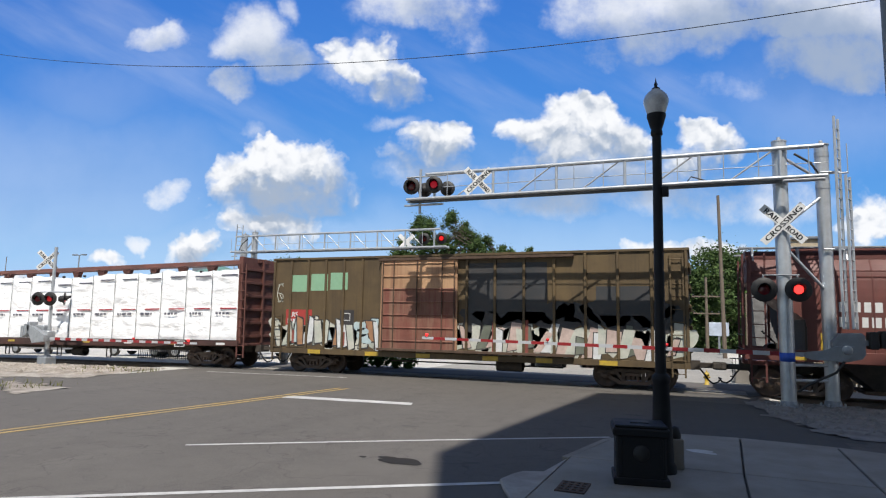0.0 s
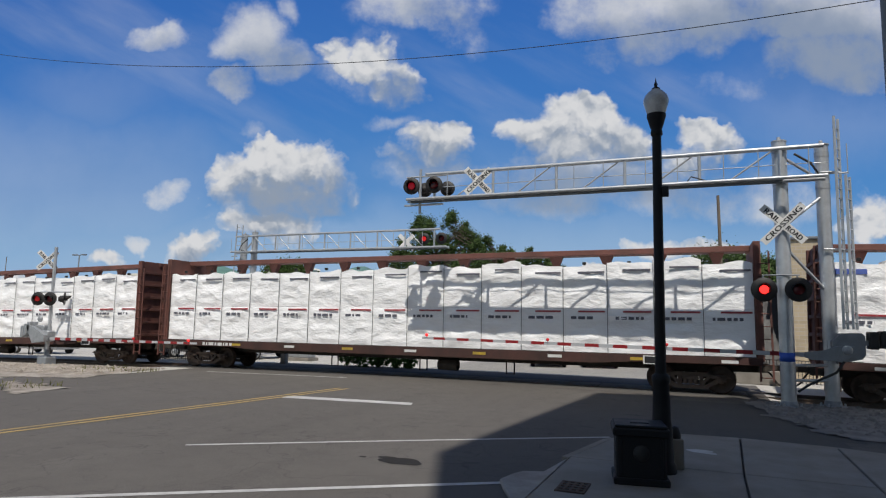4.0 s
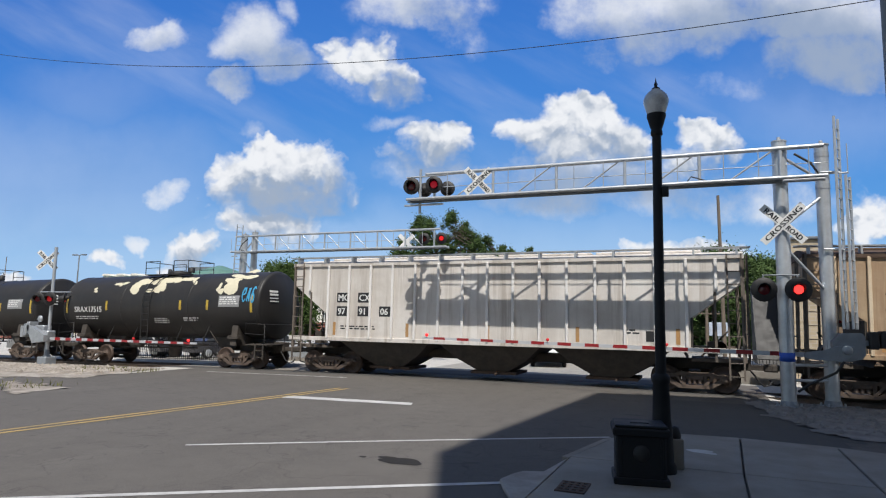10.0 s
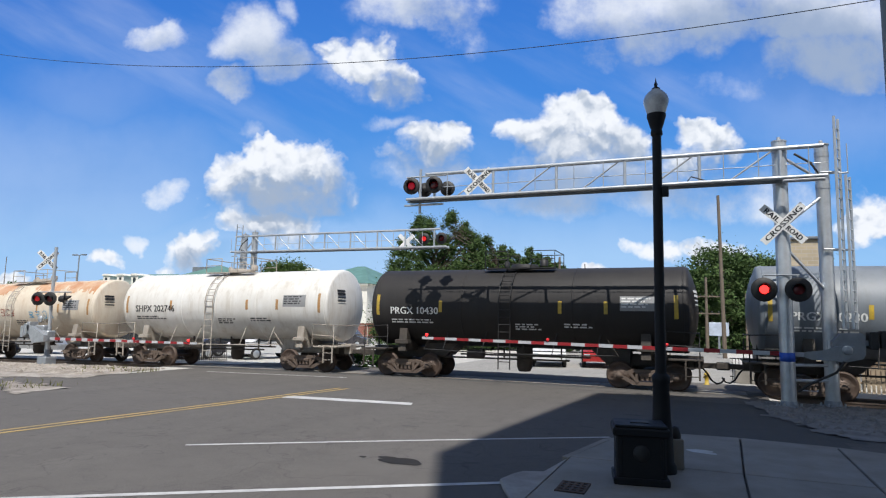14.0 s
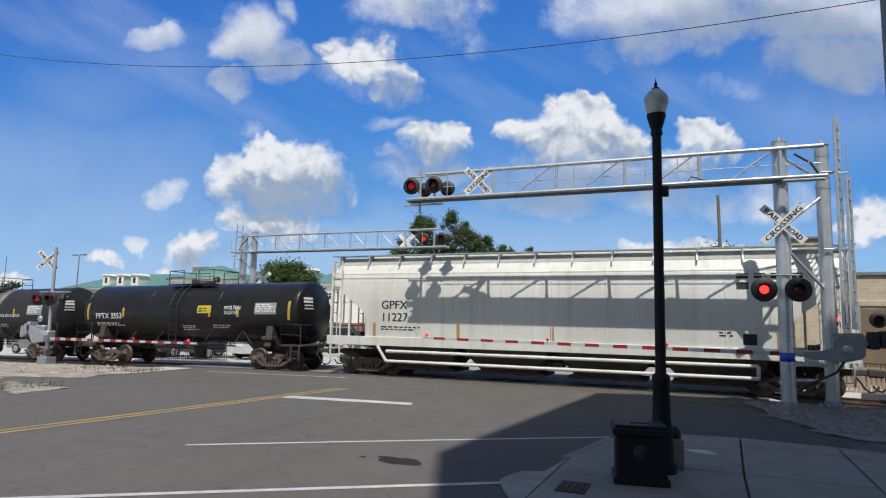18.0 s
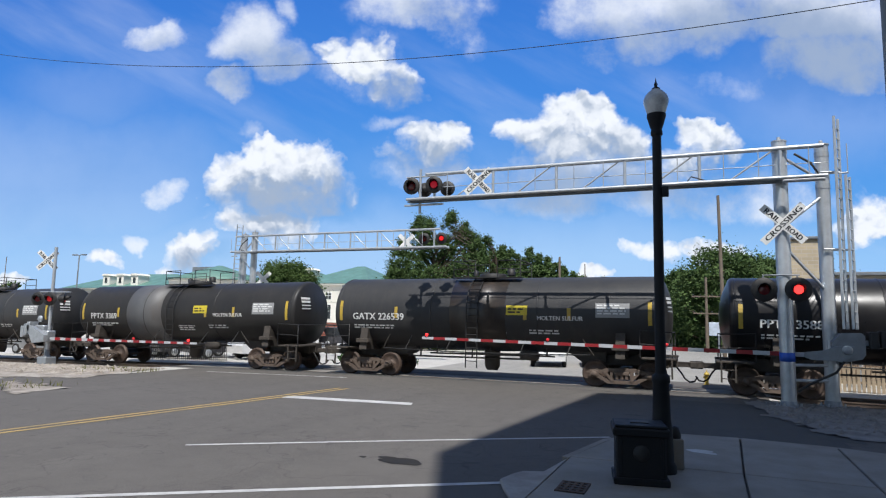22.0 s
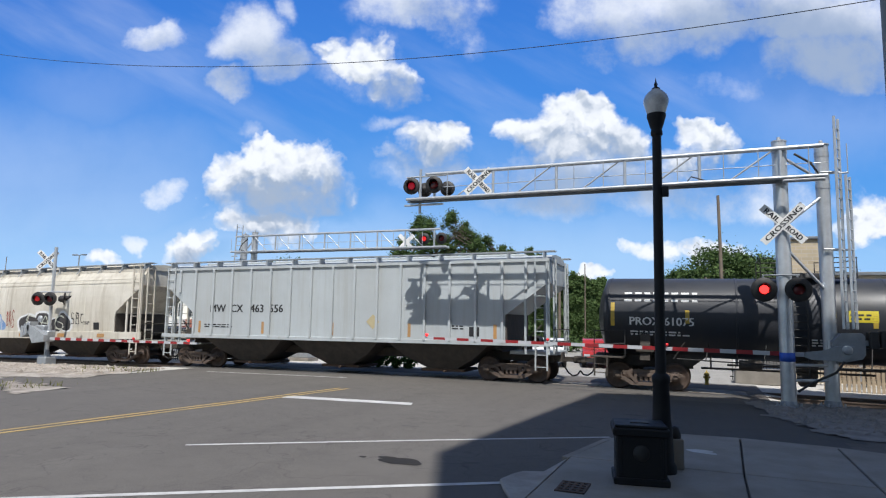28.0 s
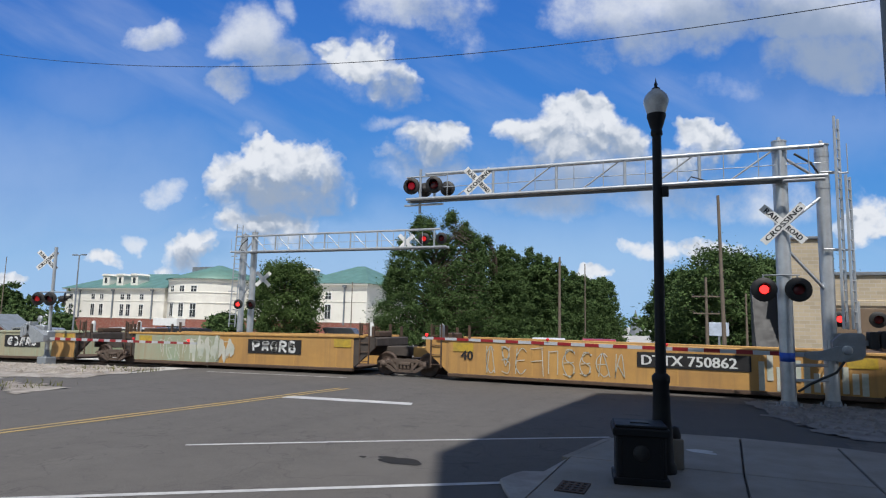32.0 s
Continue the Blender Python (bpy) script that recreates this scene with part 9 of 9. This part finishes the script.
    dens = math_("ADD", heap, math_("MULTIPLY", math_("SUBTRACT", lump, 0.5), 0.55))
    dens = math_("ADD", dens, math_("MULTIPLY", math_("SUBTRACT", fine.outputs[0], 0.48), 0.75))
    dens = math_("MULTIPLY", dens, math_("MINIMUM", math_("MULTIPLY", heap, 4.0), 1.0))
    # crisp sunlit rims, soft ragged bases
    k = n.new("ShaderNodeMapRange")
    k.interpolation_type = "SMOOTHSTEP"
    k.inputs[1].default_value = -0.02
    l.new(dens, k.inputs[0])
    l.new(math_("ADD", math_("MULTIPLY", math_("MINIMUM", under, 1.0), 0.7), 0.58), k.inputs[2])
    a_heap = k.outputs[0]
    soft = gather(VEILS, 1.12)
    sd = math_("ADD", math_("MULTIPLY", soft, 0.85), math_("MULTIPLY", math_("SUBTRACT", wisp.outputs[0], 0.5), 3.6))
    sd = math_("MULTIPLY", sd, math_("MINIMUM", math_("MULTIPLY", soft, 1.4), 1.0))
    a_soft = eased(sd, 0.02, 1.35, 0.86)
    streak = n.new("ShaderNodeMapping")
    streak.vector_type = "TEXTURE"
    streak.inputs["Rotation"].default_value = (0, 0, radians(-27))
    streak.inputs["Scale"].default_value = (1.9, 0.42, 1)
    l.new(uv.outputs[0], streak.inputs[0])
    cir = n.new("ShaderNodeTexNoise")
    cir.inputs["Scale"].default_value, cir.inputs["Detail"].default_value, cir.inputs["Roughness"].default_value = 3.0, 8, 0.55
    l.new(streak.outputs[0], cir.inputs["Vector"])
    a_cir = eased(cir.outputs[0], 0.42, 0.85, 0.3)
    hazy = eased(gather(HAZE), 0.0, 1.1, 0.3)
    alpha_all = math_("MAXIMUM", math_("MAXIMUM", a_heap, a_soft), math_("MAXIMUM", a_cir, hazy))
    # sunlit crowns, blue-grey undersides
    light = math_("ADD", math_("MULTIPLY", math_("MULTIPLY", math_("SUBTRACT", lump, lump_up), 0.9), a_heap), math_("MULTIPLY", math_("SUBTRACT", wide.outputs[0], 0.5), 1.1))
    tone = eased(math_("SUBTRACT", math_("ADD", math_("MULTIPLY", under, 1.0), 0.08), light), -0.12, 0.85)
    mix = n.new("ShaderNodeMix")
    mix.data_type = "RGBA"
    mix.inputs[6].default_value, mix.inputs[7].default_value = (0.88, 0.89, 0.91, 1), (0.36, 0.43, 0.54, 1)
    l.new(tone, mix.inputs[0])
    em = n.new("ShaderNodeEmission")
    l.new(mix.outputs[2], em.inputs[0])
    em.inputs[1].default_value = 1.0
    flat = n.new("ShaderNodeSeparateXYZ")
    l.new(uv.outputs[0], flat.inputs[0])
    grad = n.new("ShaderNodeValToRGB")
    stops = ((0.0, (0.4, 0.6, 0.84)), (0.28, (0.255, 0.5, 0.82)), (0.45, (0.105, 0.325, 0.73)), (0.7, (0.06, 0.235, 0.665)), (1.0, (0.04, 0.172, 0.58)))
    while len(grad.color_ramp.elements) < len(stops):
        grad.color_ramp.elements.new(0.5)
    for e, (p, c) in zip(grad.color_ramp.elements, stops):
        e.position, e.color = p, (*c, 1)
    l.new(math_("ADD", math_("MULTIPLY", flat.outputs[1], 1.6), 0.3), grad.inputs[0])
    blue = n.new("ShaderNodeMix")
    blue.data_type = "RGBA"
    l.new(alpha_all, blue.inputs[0])
    l.new(grad.outputs[0], blue.inputs[6])
    l.new(mix.outputs[2], blue.inputs[7])
    l.new(blue.outputs[2], em.inputs[0])
    l.new(em.outputs[0], out.inputs[0])
    return m


# heaped clouds, thin clouds and shaded undersides: centre, half width, half height, weight, in steps of a thousandth of a right angle or so
HEAPS = [(430, 315, 70, 50, 1.1), (485, 285, 66, 46, 1.25), (545, 300, 66, 48, 1.15), (505, 335, 145, 56, 1.2), (520, 362, 135, 34, 0.95), (595, 328, 44, 44, 1.0), (490, 398, 95, 34, 1.1), (440, 395, 45, 24, 0.8), (345, 440, 52, 34, 1.1), (370, 425, 30, 24, 0.9), (310, 460, 40, 20, 0.7),
         (600, 95, 42, 42, 0.8), (645, 115, 62, 52, 0.9), (700, 150, 70, 46, 0.9), (735, 145, 30, 30, 0.6), (770, 262, 76, 40, 1.05), (720, 290, 60, 30, 0.8), (805, 244, 40, 32, 1.0),
         (1030, 215, 88, 52, 1.3), (1060, 195, 52, 34, 1.15), (1100, 250, 62, 44, 1.1), (950, 235, 70, 36, 1.0), (1030, 262, 130, 46, 1.05), (1232, 240, 40, 30, 1.05), (1270, 262, 54, 30, 0.95), (1225, 285, 80, 28, 0.7),
         (1255, 445, 72, 34, 1.1), (1290, 450, 56, 30, 1.0), (1165, 448, 60, 22, 0.75), (1540, 400, 62, 50, 0.9), (185, 462, 42, 20, 0.8), (1078, 486, 36, 18, 0.95), (-150, 330, 120, 70, 1.0), (1780, 300, 140, 80, 1.0), (20, 490, 50, 18, 0.7)]
VEILS = [(745, 10, 130, 60, 1.5), (790, 50, 60, 40, 0.8), (512, 12, 30, 26, 0.8), (445, 60, 78, 62, 1.3), (500, 105, 70, 55, 1.2), (420, 155, 45, 40, 1.0), (640, 130, 120, 80, 0.9), (288, 60, 84, 40, 1.25), (345, 72, 40, 24, 0.7), (290, 325, 60, 36, 1.0), (820, 45, 50, 70, 0.9), (1010, 35, 60, 40, 1.0), (1060, 85, 60, 60, 0.9), (1200, 20, 240, 90, 1.5), (1180, 75, 110, 40, 1.0), (1440, 20, 260, 70, 1.5), (1500, 110, 170, 75, 1.25), (1050, 330, 300, 70, 1.1), (1330, 340, 220, 66, 0.9), (770, 310, 120, 44, 0.8),
         (240, 420, 34, 22, 0.9), (450, 235, 30, 24, 0.5), (390, 385, 60, 30, 0.5), (690, 222, 70, 22, 0.7), (1350, 155, 90, 36, 0.5), (1300, 160, 150, 40, 0.5), (900, 470, 900, 80, 0.35)]
HAZE = [(60, 330, 520, 190, 0.75), (600, 470, 1300, 170, 0.7), (170, 165, 220, 90, 0.5), (1480, 180, 320, 170, 0.6), (950, 330, 500, 120, 0.45)]
UNDERSIDES = [(530, 350, 175, 62, 1.15), (600, 335, 60, 60, 0.6), (700, 165, 100, 48, 0.75), (480, 112, 100, 62, 0.5), (430, 150, 70, 50, 0.5), (300, 72, 80, 30, 0.45), (1010, 275, 170, 52, 0.55), (1105, 268, 70, 44, 0.6), (1060, 335, 300, 56, 0.7), (1300, 70, 330, 80, 0.75), (1500, 110, 220, 120, 0.85), (775, 292, 120, 42, 0.7), (1290, 300, 130, 50, 0.6), (1270, 470, 120, 32, 0.6), (500, 412, 110, 26, 0.5), (360, 455, 70, 26, 0.5), (770, 40, 110, 40, 0.5)]
R_SKY = 2600.0
base = Matrix.Rotation(radians(22.34), 4, "Z") @ Matrix.Rotation(radians(6.663), 4, "X") @ Matrix.Rotation(radians(-1.318), 4, "Y")
m = Mesh()
uvs = []
na, ne = 60, 24
for j in range(ne + 1):
    for i in range(na + 1):
        az, el = radians(-58 + 116 * i / na), radians(-9 + 47 * j / ne)
        d = Vector((math.sin(az) * math.cos(el), math.cos(az) * math.cos(el), math.sin(el)))
        q = base @ d
        m.v.append(tuple(Vector((0, 0, 2.0)) + q * R_SKY))
        uvs.append((d.x / d.y, d.z / d.y))
for j in range(ne):
    for i in range(na):
        m.f.append((j * (na + 1) + i, j * (na + 1) + i + 1, (j + 1) * (na + 1) + i + 1, (j + 1) * (na + 1) + i))
        m.s.append(True)
clouds = part("cloud_backdrop", m, cloud_material())
layer = clouds.data.uv_layers.new(name="sky")
for lp in clouds.data.loops:
    layer.data[lp.index].uv = uvs[lp.vertex_index]
tagged(clouds, "white summer clouds in a blue sky", "clouds", "", "structure")


# ---- what moves ----
def motions():
    """The train runs through, the lamps flash in turn, the clouds drift."""
    ticks = [i * 0.5 for i in range(65)]
    for car, s, half in CARS:
        rows = []
        for t in ticks:
            x = s + travelled(t)
            za, zb = lie(x - half), lie(x + half)
            rows.append((t, pose(x, TRACK_Y, (za + zb) / 2, 0, -math.degrees(math.atan2(zb - za, 2 * half)), 0)))
        walk(car, rows)
    place = {car: s for car, s, half in CARS}
    for w, car in WHEELS:
        s = place[car]
        at = w.matrix_basis.copy()
        seen = [k for k in range(0, 961) if -46 < s + travelled(k / 30) < 16]
        if not seen:
            continue
        lo, hi = seen[0], seen[-1]
        ks = sorted({0, 960, *range(lo, hi + 1)})
        turn = 0.0
        rows = []
        for k in ks:
            if lo <= k <= hi:
                turn = (travelled(k / 30) - travelled(lo / 30)) / WR
            rows.append((k / 30, at @ pose(0, 0, 0, 0, math.degrees(turn), 0)))
        walk(w, rows)
    period, lead0 = 1.082, 0.56
    for bulb, lead in BULBS:
        rows, last = [], None
        for k in range(0, 961):
            t = k / 30
            on = ((t / period + lead0) % 1.0 < 0.5) == (lead == 0)
            if on != last or k == 960:
                if last is not None and k != 960:
                    rows.append(((k - 1) / 30, pose(0, -0.03 if last else 0.12, 0)))
                rows.append((t, pose(0, -0.03 if on else 0.12, 0)))
            last = on
        walk(bulb, rows)
    walk(clouds, [(t, pose(0, 0, 0, 0, 0, 0.25 * t / 32)) for t in (0, 8, 16, 24, 32)])


motions()
